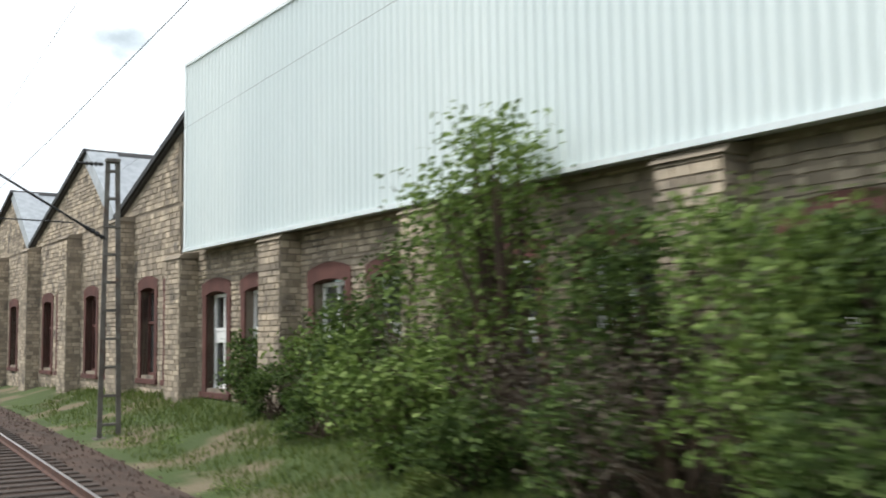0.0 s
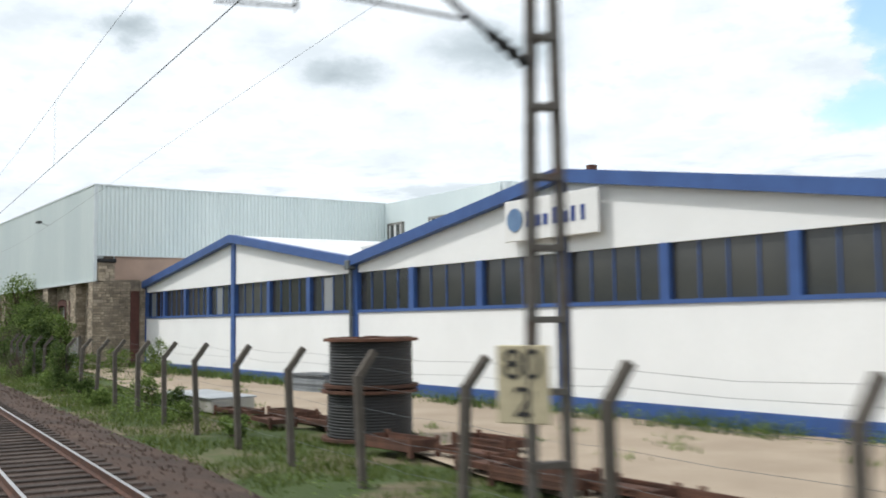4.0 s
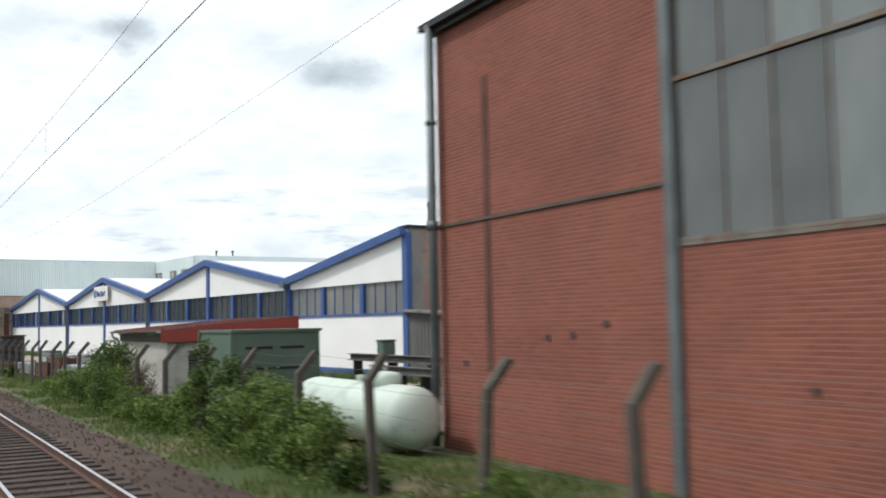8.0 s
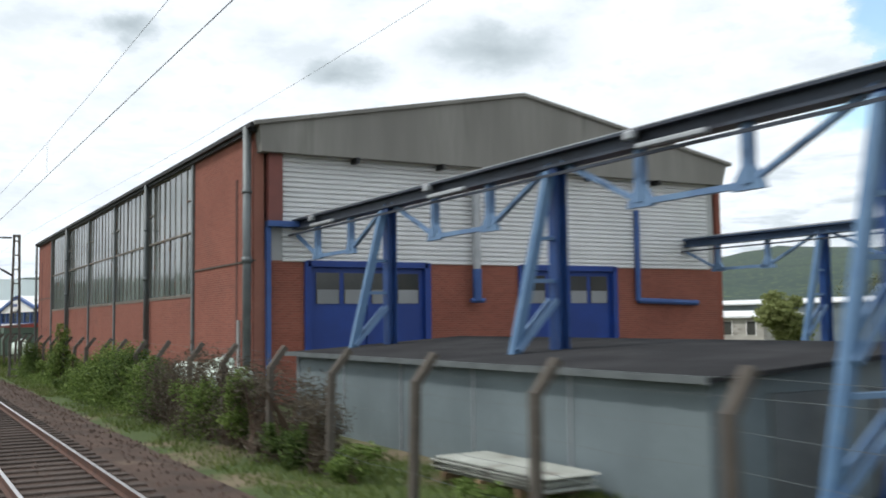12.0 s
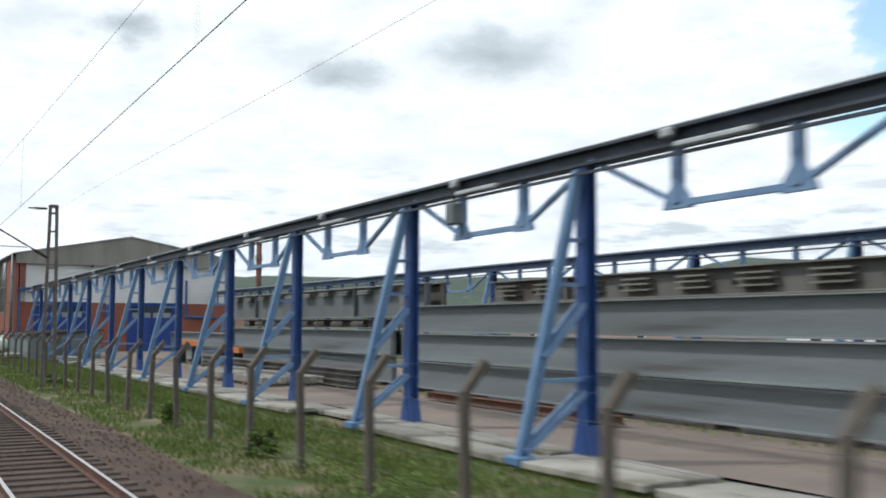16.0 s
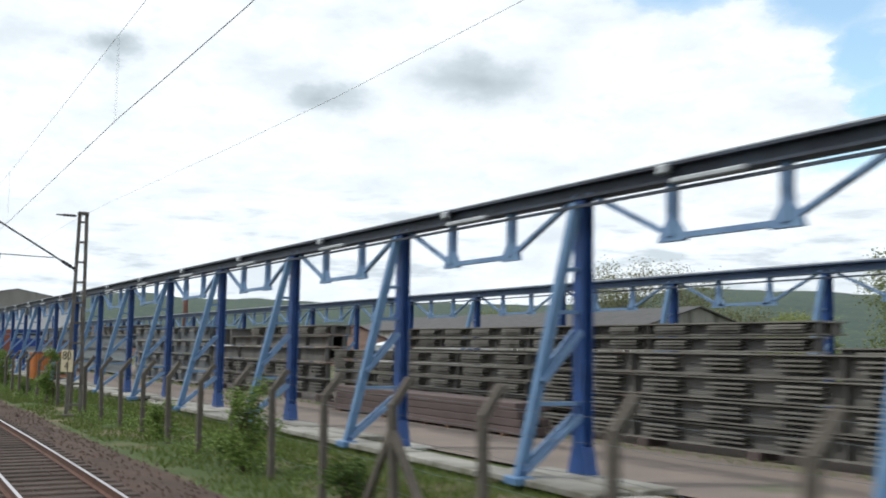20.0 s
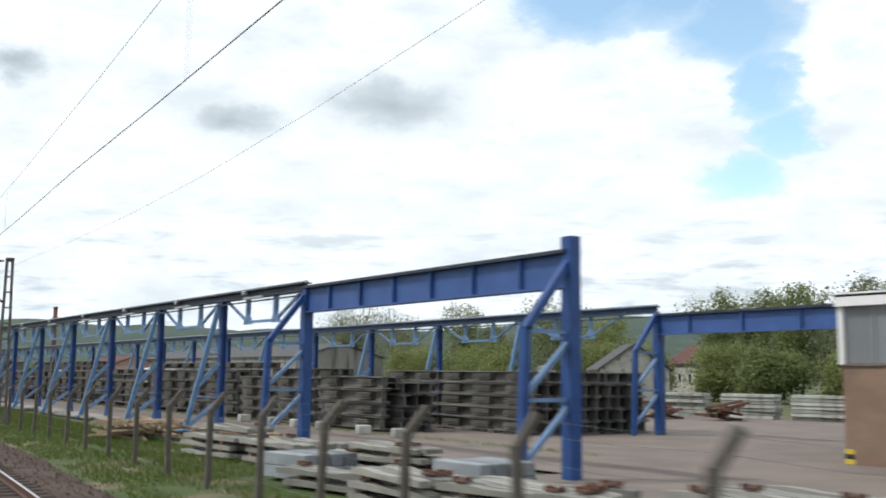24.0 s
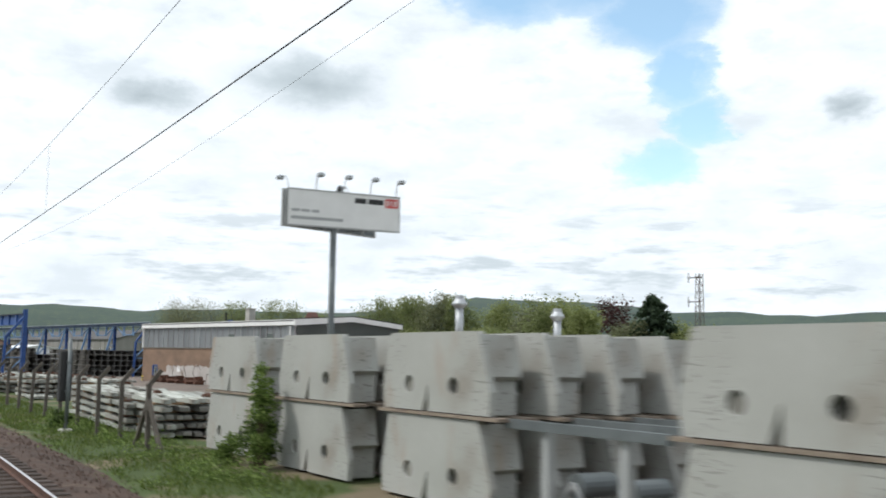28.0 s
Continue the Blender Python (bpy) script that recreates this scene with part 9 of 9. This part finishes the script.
for k, (x, y, h, w) in enumerate(((-24.6, 7.4, 1.3, 2.2), (-20.6, 7.0, 1.4, 2.2), (-13.6, 6.6, 1.5, 2.2), (-10.6, 6.7, 1.7, 2.2), (-4.4, 6.8, 1.7, 2.2), (-2.2, 7.2, 1.2, 2.0))):
    plant("undergrowth_shrub", "low leafy undergrowth at the foot of the thicket", x, y, h, w, 2400, 0.11, M_LEAF, 140 + k, base=0.0, group="thicket undergrowth", stems=26)
for k, (x, y, h, w) in enumerate(((-16.4, 7.5, 2.6, 3.0), (-9.8, 7.4, 2.4, 3.0), (-6.4, 7.2, 2.4, 2.6), (-12.4, 7.4, 2.6, 2.6))):
    plant("dry_thicket", "brown twiggy undergrowth inside the thicket", x, y, h, w, 2600, 0.09, M_LEAF_BROWN, 150 + k, base=0.0, group="dry undergrowth", stems=34)
plant("low_bush", "small round bush on the grass", -13.3, 5.6, 0.62, 1.0, 2200, 0.05, M_GRASS, 120, base=0.0, group="low bushes")
for k, (x, y, h, w) in enumerate(((6.6, 10.6, 1.5, 2.2), (9.0, 12.2, 2.1, 1.3), (3.2, 9.4, 1.0, 2.0), (12, 11.5, 0.9, 2.0))):
    plant("bush", "green bush at the foot of the stone corner", x, y, h, w, 1500, 0.1, M_LEAF_LIGHT, 130 + k, base=0.02, group="corner bushes")
# climbing plants and bushes along the fence
FENCE_PLANTS = [
    (3.4, 5.6, 1.2, 1.5), (6.2, 5.6, 1.0, 1.6), (8.6, 5.6, 1.3, 1.3), (10.6, 5.6, 1.5, 0.9), (15.2, 5.6, 0.7, 1.0), (19.6, 5.7, 3.0, 0.9), (20.6, 5.6, 1.9, 1.1), (19.0, 5.6, 1.2, 1.1), (17.2, 5.6, 0.8, 1.2), (24.6, 5.6, 1.0, 1.3), (29.0, 5.7, 0.7, 1.2), (32.3, 6.5, 1.2, 1.0), (34.0, 6.8, 0.9, 1.1), (36.5, 6.4, 0.6, 1.2), (41, 6.6, 0.5, 1.0), (69.6, 6.5, 0.9, 0.7), (66, 6.3, 0.6, 0.8),
    (84.6, 7.3, 0.9, 1.3), (86.4, 7.6, 1.2, 1.4), (88.9, 7.4, 0.8, 1.3), (91.5, 7.7, 1.1, 1.4), (93.4, 7.4, 1.0, 1.4), (95.2, 7.6, 1.3, 1.3), (97.0, 7.4, 0.9, 1.2), (98.7, 7.0, 1.3, 0.9), (99.1, 7.0, 2.2, 1.0), (99.4, 7.0, 1.5, 0.9), (100.4, 7.2, 0.7, 1.3), (101.6, 7.6, 0.9, 1.6), (103.2, 7.6, 1.0, 1.6), (105.0, 7.2, 0.8, 1.1), (106.4, 7.2, 1.0, 1.1), (107.9, 7.2, 1.5, 0.8), (109.6, 7.0, 2.3, 0.9), (110.3, 6.9, 1.1, 1.0), (111.2, 7.2, 1.1, 0.9), (111.4, 7.2, 2.0, 1.1), (112.4, 7.2, 1.8, 1.6), (113.4, 7.2, 1.7, 1.6), (114.4, 7.2, 1.4, 1.5), (115.4, 7.2, 1.5, 1.3), (116.7, 7.1, 1.4, 1.2), (116.4, 7.8, 0.9, 1.4), (119.6, 8.4, 1.1, 1.2), (122.5, 8.2, 0.6, 1.2), (127, 8.2, 0.6, 1.2),
    (138.5, 8.3, 0.9, 1.6), (141.5, 8.4, 1.3, 1.6), (144.4, 7.9, 1.9, 1.5), (147.6, 7.9, 1.1, 1.6), (150.6, 7.7, 1.2, 1.1), (152.0, 7.6, 1.6, 0.9), (152.9, 7.6, 2.3, 0.9), (153.2, 7.6, 1.7, 1.2), (155.4, 8.0, 0.6, 1.5), (157.0, 7.7, 1.35, 0.7), (160.2, 7.3, 1.5, 1.3), (161.2, 7.3, 1.2, 1.0), (158.4, 8.0, 0.7, 1.4), (160.4, 8.0, 1.25, 1.2), (161.8, 8.0, 1.3, 1.4), (163.4, 7.9, 2.0, 2.1), (165.6, 7.8, 2.0, 2.1), (167.8, 7.9, 1.9, 2.0), (169.8, 8.0, 1.6, 1.8), (176.2, 7.6, 1.2, 1.6), (180.6, 8.4, 0.9, 1.4), (184.5, 8.2, 0.8, 1.2), (189, 8.0, 0.7, 1.2), (224, 8.0, 0.6, 1.2), (246.5, 7.2, 0.7, 1.1), (252, 8.2, 0.7, 1.0),
    (264.6, 8.3, 1.2, 1.1), (267.6, 8.2, 1.5, 1.2), (269.8, 6.6, 0.7, 1.1), (279.6, 8.3, 0.7, 1.1), (281.5, 7.7, 1.0, 0.9), (291, 8.0, 0.8, 1.1), (318.5, 7.6, 1.3, 0.9), (324.3, 8.0, 0.8, 1.2), (326.2, 7.8, 2.3, 1.5), (331.6, 7.8, 1.1, 1.0), (345, 7.4, 0.7, 1.0), (362, 7.0, 0.6, 1.2), (478.81, -4.79, 2.32, 0.9), (478.51, -4.79, 1.5, 1.0), (477.41, -4.89, 0.8, 0.9), (463.5, -4.2, 0.7, 1.1)]
for k, (x, y, h, w) in enumerate(FENCE_PLANTS):
    out = y - line_y(x)
    if 84 < x < 440:
        x, h, w = x + 2.3 * (out - 7.0), h * 7.0 / out, w * 7.0 / out
        y = line_y(x) + 7.0 + 0.12 * sin(k * 1.7)
    if h > 1.6 * w:
        h *= 1.18
    if 138 < x < 183:
        h, w = h * 1.2, w * 1.15
    plant("fence_bush", SHRUB if h < 1.4 else "climbing green shrub overgrowing the railway fence", x, y, h, w, int(600 + 1150 * h * w), 0.08, (M_LEAF, M_LEAF_LIGHT, M_LEAF_LIGHT)[k % 3] if x < 200 else (M_LEAF_LIGHT, M_LEAF)[k % 2], 200 + k, base=0.02, group="fence bushes", stems=6)
for k, (x, y, h, w) in enumerate(((172.6, 8.2, 1.9, 2.0), (174.4, 8.2, 2.1, 2.2), (176.2, 8.2, 2.1, 2.2), (178.0, 8.2, 2.1, 2.2), (179.8, 8.3, 2.0, 2.2), (181.6, 8.3, 1.8, 2.0), (183.2, 8.3, 1.4, 1.6))):
    plant("twiggy_hedge", "brown twiggy half-bare bush on the fence", x + 2.4, 7.1, h, w, 3600, 0.06, M_LEAF_BROWN, 300 + k, base=0.0, group="twiggy bushes", stems=40)
for k, (x, y, h, w) in enumerate(((97.8, 6.7, 1.9, 1.2), (101.6, 6.75, 1.9, 1.3), (103.0, 6.75, 1.8, 1.2), (93.4, 6.6, 1.5, 1.2), (96.2, 6.65, 1.7, 1.1), (104.6, 6.8, 1.3, 1.2), (2.2, 5.55, 1.5, 1.5), (4.6, 5.55, 1.5, 1.6), (7.2, 5.55, 1.4, 1.6), (9.6, 5.55, 1.2, 1.4))):
    plant("dry_vine", "dry brown vine tangled in the railway fence", x, y, h, w, 1100, 0.06, M_LEAF_BROWN, 330 + k, base=0.0, group="dry vines", stems=30)
plant("young_tree", "slim young tree with fresh leaves by the fence", 282.7, 7.0, 2.4, 1.4, 2200, 0.11, M_LEAF_LIGHT, 320, base=0.05, trunk=0.03, category="tree")
plant("young_tree", "slim young tree with fresh leaves by the fence", 301.7, 7.0, 2.6, 1.3, 2200, 0.11, M_LEAF_LIGHT, 322, base=0.05, trunk=0.03, category="tree")
plant("young_tree", "bushy young tree with fresh leaves by the fence", 427.2, 0.6, 2.2, 1.5, 3200, 0.11, M_LEAF_LIGHT, 321, base=0.05, trunk=0.03, category="tree")

for k, (x, h, w) in enumerate(((174.2, 1.9, 1.3), (179.2, 1.6, 1.0), (181.4, 1.9, 0.8), (185.0, 0.9, 1.0), (89.8, 1.2, 1.3), (92.2, 1.0, 1.4), (94.2, 1.3, 1.2), (95.8, 1.7, 1.2), (97.6, 1.4, 1.1), (100.0, 2.5, 1.5), (100.6, 1.6, 1.6), (102.6, 1.1, 1.4), (104.6, 0.9, 1.5), (106.8, 1.1, 1.6))):
    plant("fence_climber", "leafy climber grown over a fence post", x, line_y(x) + 6.9, h, w, int(700 + 1500 * h * w), 0.075, M_LEAF_LIGHT if k % 3 else M_LEAF, 350 + k, base=0.02, group="fence climbers", stems=7)

# trees in the distance
FAR = "broad green tree behind the yards"
TREES = [(149.2, 60, 4.8, 3.4, M_LEAF_HAZEDLIGHT), (118, 112, 8.5, 8, M_LEAF_DULL), (194, 128, 19, 15, M_LEAF_DULL), (204, 124, 20.5, 14, M_LEAF_DULL), (214, 130, 19, 14, M_LEAF_DULL), (277.5, 103.5, 16.4, 9.5, M_LEAF_HAZED), (283, 108, 12, 8, M_LEAF_DULL), (312, 95.7, 14.8, 10.5, M_LEAF_HAZED), (319, 100, 12, 9, M_LEAF_HAZEDLIGHT),
         (336, 104, 15.2, 8.5, M_LEAF_HAZED), (342, 106, 14.6, 8, M_LEAF_HAZED), (350, 102, 15.2, 8, M_LEAF_HAZED), (357, 101, 15, 8.5, M_LEAF_DULL), (364, 103, 14.4, 8, M_LEAF_HAZED), (371, 106, 13.5, 8, M_LEAF_HAZEDLIGHT), (404, 80, 10.2, 8, M_LEAF_DULL), (411, 77, 10.6, 9, M_LEAF_HAZED), (416, 75.6, 10.2, 7.5, M_LEAF_HAZEDLIGHT), (424, 73, 5.4, 6, M_LEAF_HAZED),
         (255, 112, 8.5, 9, M_LEAF_HAZEDLIGHT), (266, 100, 7.5, 9, M_LEAF_HAZEDLIGHT), (290, 98, 7.6, 9, M_LEAF_HAZEDLIGHT), (298, 96, 8.4, 9, M_LEAF_HAZED), (305, 92, 6.8, 8, M_LEAF_HAZEDLIGHT), (325, 92, 7.4, 8, M_LEAF_HAZEDLIGHT), (332, 94, 6.6, 8, M_LEAF_HAZED), (348, 90, 6.8, 8, M_LEAF_HAZEDLIGHT), (356, 88, 6.4, 8, M_LEAF_HAZED), (364, 92, 7.2, 8, M_LEAF_HAZEDLIGHT), (373, 90, 7.0, 8, M_LEAF_HAZED), (381, 92, 7.4, 8, M_LEAF_HAZEDLIGHT), (390, 88, 7.0, 8, M_LEAF_HAZED), (397, 90, 7.4, 8, M_LEAF_HAZEDLIGHT), (402, 118, 9, 9, M_LEAF_HAZEDLIGHT), (394, 112, 9, 8, M_LEAF_DULL), (379, 112, 10.5, 8, M_LEAF_HAZED),
         (428, 66, 5.2, 6, M_LEAF_HAZED), (436, 62, 4.8, 6, M_LEAF_HAZEDLIGHT), (446, 60, 4.6, 6, M_LEAF_HAZED), (456, 62, 4.8, 7, M_LEAF_HAZEDLIGHT), (466, 60, 5.2, 7, M_LEAF_HAZED), (476, 56, 5.0, 6, M_LEAF_HAZEDLIGHT), (240, 118, 10.0, 12, M_LEAF_DULL), (168, 120, 12.0, 14, M_LEAF_HAZED), (180, 90, 9, 9, M_LEAF_HAZEDLIGHT)]
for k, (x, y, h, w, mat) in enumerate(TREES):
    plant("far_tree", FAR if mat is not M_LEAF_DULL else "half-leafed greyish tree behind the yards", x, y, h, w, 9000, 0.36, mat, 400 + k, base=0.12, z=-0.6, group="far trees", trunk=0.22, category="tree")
plant("red_tree", "dark red-leaved tree beyond the annex", 386.8, 117.0, 14.2, 8.5, 3000, 0.5, M_LEAF_RED, 460, base=0.15, z=-0.9, trunk=0.16, category="tree")


def pine(x, y, h, w, seed):
    rng = np.random.default_rng(seed)
    p = thing("pine_tree", move(x, y, -0.9), "dark green pointed conifer beyond the annex", "tree", group="conifers")
    part("trunk", Mesh().tube((0, 0, 0), (0, 0, h * 0.96), 0.16, 0.03, 8), M_TWIG, p)
    pts = []
    for j in range(150):
        z = h * (0.12 + 0.86 * j / 150)
        a, reach = rng.uniform(0, 6.3), w / 2 * (1 - z / h) ** 0.6 * rng.uniform(0.75, 1.2) + 0.2
        m = 75
        q = rng.uniform(0, 1, m)
        pts.append(np.stack([cos(a) * reach * q, sin(a) * reach * q, z - 0.25 * reach * q], 1) + rng.normal(scale=0.22, size=(m, 3)))
    part("crown", leaf_mesh("crown", np.concatenate(pts), 0.5, M_LEAF_PINE, rng), None, p)


pine(397.4, 114.6, 14.2, 15.0, 470)

# ---- grass and weeds ----
def grass(name, label, spots, mat, seed, height):
    """Blades of grass as one mesh: a narrow triangle each."""
    rng = np.random.default_rng(seed)
    p = np.asarray(spots)
    n = len(p)
    a = rng.uniform(0, 2 * pi, n)
    h = height * rng.uniform(0.4, 1.3, n)
    wd = rng.uniform(0.006, 0.016, n) + h * 0.035
    lean = rng.normal(scale=0.35, size=(n, 2)) * h[:, None]
    u = np.stack([np.cos(a) * wd, np.sin(a) * wd, np.zeros(n)], 1)
    tip = p + np.stack([lean[:, 0], lean[:, 1], h], 1)
    v = np.stack([p - u, p + u, tip], 1).reshape(-1, 3)
    me = bpy.data.meshes.new(name)
    me.vertices.add(n * 3)
    me.vertices.foreach_set("co", v.astype(np.float32).ravel())
    me.loops.add(n * 3)
    me.loops.foreach_set("vertex_index", np.arange(n * 3))
    me.polygons.add(n)
    me.polygons.foreach_set("loop_start", np.arange(0, n * 3, 3))
    me.update(calc_edges=True)
    me.materials.append(mat)
    tagged(new(name, me), label, "grass", kind="stuff")


def strip_spots(rng, n, x0, x1, o0, o1, bare=0.0):
    out = []
    xs_, os_ = rng.uniform(x0, x1, n), rng.uniform(o0, o1, n)
    for x, o in zip(xs_, os_):
        y = line_y(x) + o
        if bare and noise.noise((x * 0.35, o * 0.8, 3)) > bare:
            continue
        out.append((x, y, ground_z(x, y) - 0.03 + (0.05 * noise.noise((x * 0.3, y * 0.3, 0)))))
    return out


rng = np.random.default_rng(77)
grass("verge_grass", "fresh green grass between the ballast and the fence", strip_spots(rng, 230000, -45, 505, 5.45, 9.2, 0.3), M_GRASS, 1, 0.17)
grass("bank_grass", "rough grass on the bank before the stone works", strip_spots(rng, 30000, -60, 14, 7.5, 20), M_GRASS, 2, 0.22)
grass("yard_grass", "grass between the fence and the crane runway", strip_spots(rng, 12000, 116, 172, 8.0, 10.8) + strip_spots(rng, 75000, 188, 400, 8.2, 11.1), M_GRASS, 3, 0.2)
grass("track_weeds", "thin weeds at the edge of the ballast", strip_spots(rng, 9000, -40, 505, 4.8, 5.8, 0.05), M_LEAF_LIGHT, 4, 0.09)
weeds = []
for x in np.arange(2, 96, 0.012):
    if noise.noise((x * 0.5, 0.3, 9)) > -0.15:
        q = rng.uniform(0, 1.5) * (0.4 + noise.noise((x * 0.3, 4, 1)) * 0.5 + 0.5)
        v = WH @ Vector((x, WY - 0.25 - q, -0.3))
        weeds.append((v.x, v.y, ground_z(v.x, v.y) + 0.03))
grass("wall_weeds", "weeds along the blue plinth of the white hall", weeds, M_LEAF, 5, 0.38)
tufts = []
for k in range(60):
    x = rng.uniform(6, 86)
    o = rng.uniform(9.5, 12 + 0.09 * x)
    for q in range(40):
        xx, yy = x + rng.normal(scale=0.3), o - 1.2 + rng.normal(scale=0.15)
        tufts.append((xx, yy, ground_z(xx, yy) + 0.05))
grass("sand_tufts", "tufts of grass on the sandy yard", tufts, M_LEAF_LIGHT, 7, 0.16)
foot = []
for x in np.arange(196, 400, 0.03):
    foot.append((x, 18.6 + rng.normal(scale=0.25), -0.3))
grass("stack_weeds", "weeds along the foot of the girder stacks", foot, M_LEAF_LIGHT, 6, 0.16)

# low leafy weeds in the verge
wp = []
for k in range(260):
    x, o = rng.uniform(-40, 505), rng.uniform(5.4, 7.6)
    r = rng.uniform(0.12, 0.3)
    m = 55
    y = line_y(x) + o
    wp.append(np.array([x, y, ground_z(x, y) + 0.08]) + rng.normal(size=(m, 3)) * np.array([r, r, r * 0.5]))
for k in range(260):
    v = WH @ Vector((rng.uniform(2, 92), WY - 0.35 - abs(rng.normal(scale=0.55)), 0))
    r = rng.uniform(0.15, 0.4)
    wp.append(np.array([v.x, v.y, ground_z(v.x, v.y) + 0.18]) + rng.normal(size=(70, 3)) * np.array([r, r, r * 0.45]))
for x0, x1, count_ in ((84, 118, 240), (136, 172, 620), (-2, 40, 120), (255, 330, 160), (460, 482, 60)):
    for k in range(count_):
        x, o = rng.uniform(x0, x1), rng.uniform(6.6, 8.3)
        r = rng.uniform(0.15, 0.34)
        y = line_y(x) + o
        wp.append(np.array([x, y, ground_z(x, y) + 0.16]) + rng.normal(size=(90, 3)) * np.array([r, r, r * 0.55]))
tagged(new("leafy_weeds", leaf_mesh("leafy_weeds", np.concatenate(wp), 0.065, M_LEAF_LIGHT, rng)), "low leafy weeds scattered along the verge", "weeds", kind="stuff")

# ---- stones and bricks ----
gaps = [(a - 0.3, b + 0.3, 0.55, 4.25) for a, b in WINS] + [(b, b + 1.33, -0.5, 5.1) for b in BUTTS]
lay(works, wall_cells(-33.1, 0.6, -0.4, 5.2, 0.3, 0.16, 1, 0.55, gaps), SY, -1, M_STONE, "stone", lambda u, z: u > -12 and z > 0, 0.02, 0.035, 130)
lay(works, wall_cells(0.64, 1.6, -0.4, 5.15, 0.4, 0.18, 2, 0.35), SY - 0.62, -1, M_STONE, "quoin_stone", lambda u, z: True, 0.02, 0.03, 40)
lay(works, wall_cells(SY - 0.6, 30.0, -0.4, 5.15, 0.3, 0.16, 3, 0.55) + wall_cells(27.95, 29.0, 5.2, 6.35, 0.4, 0.18, 6, 0.4) + wall_cells(30.6, 48.8, -0.4, 5.3, 0.42, 0.18, 4, 0.4), 1.62, 1, M_STONE, "end_stone", lambda u, z: u < 36, 0.02, 0.03, 120)
for ob in list(works.children) + list(shed.children):
    if ob.name.split(".")[0] == "buttress":
        vs = [v.co for v in ob.data.vertices]
        b, top = min(v.x for v in vs) + 0.06, max(v.z for v in vs) - 0.25
        near = b > -12
        lay(ob, wall_cells(b, b + 1.33, -0.4, top, 0.36, 0.17, int(b * 10), 0.35), SY - 0.62, -1, M_STONE, "face_stone", lambda u, z: near, 0.02, 0.03, 40)
        lay(ob, wall_cells(SY - 0.61, SY, -0.4, top, 0.32, 0.17, int(b * 10) + 1, 0.35), b + 1.33, 1, M_STONE, "side_stone", lambda u, z: near, 0.02, 0.025, 16)
gaps = [(a - 0.3, b + 0.3, 0.8, 4.6) for a, b in OLDWINS] + [(b, b + 1.33, -0.5, 6.95) for b in OLDBUTTS]
lay(shed, wall_cells(-82, -33.2, -0.4, 7.0, 0.4, 0.19, 5, 0.4, gaps), SY, -1, M_STONE, "stone", lambda u, z: False, 0.02, 0.03, 0)

front = wall_cells(HW, PIERS[0] - 0.12, -0.45, EAVE - 0.3, 0.25, 0.083, 11) + wall_cells(PIERS[-1] + 0.12, HE, -0.45, EAVE - 0.3, 0.25, 0.083, 12)
for a, b in zip(PIERS, PIERS[1:]):
    front += wall_cells(a + 0.12, b - 0.12, -0.45, SILL - 0.1, 0.25, 0.083, int(a))
lay(brick_hall, front, HY, -1, M_BRICK, "brick", lambda u, z: u < 120 and 1.3 < z < 2.6, 0.013, 0.004, 300)
ends = [(a, b, -0.4, 4.6) for a, b in DOORS]
lay(brick_hall, wall_cells(HY + 0.36, HF - 0.3, -0.45, 4.55, 0.25, 0.083, 13, 0, ends), HE, 1, M_BRICK, "end_brick", lambda u, z: u < 13 and z > 1, 0.013, 0.004, 100)

# stones of the saw-tooth gables
for v0, v1 in zip(teeth, teeth[1:]):
    cells = [c for c in wall_cells(v1 + 0.3, min(v0 - 0.4, -33.4), 7.08, 10.4, 0.4, 0.19, int(-v0), 0.4)
             if c[3] < 7.1 + (c[0] - v1) * 3.35 / (v0 - 4.4 - v1) and c[3] < 7.2 + (v0 - 0.4 - c[1]) * 3.1 / 4.0]
    lay(shed, cells, SY, -1, M_STONE, "gable_stone", lambda u, z: False, 0.02, 0.03, 0)
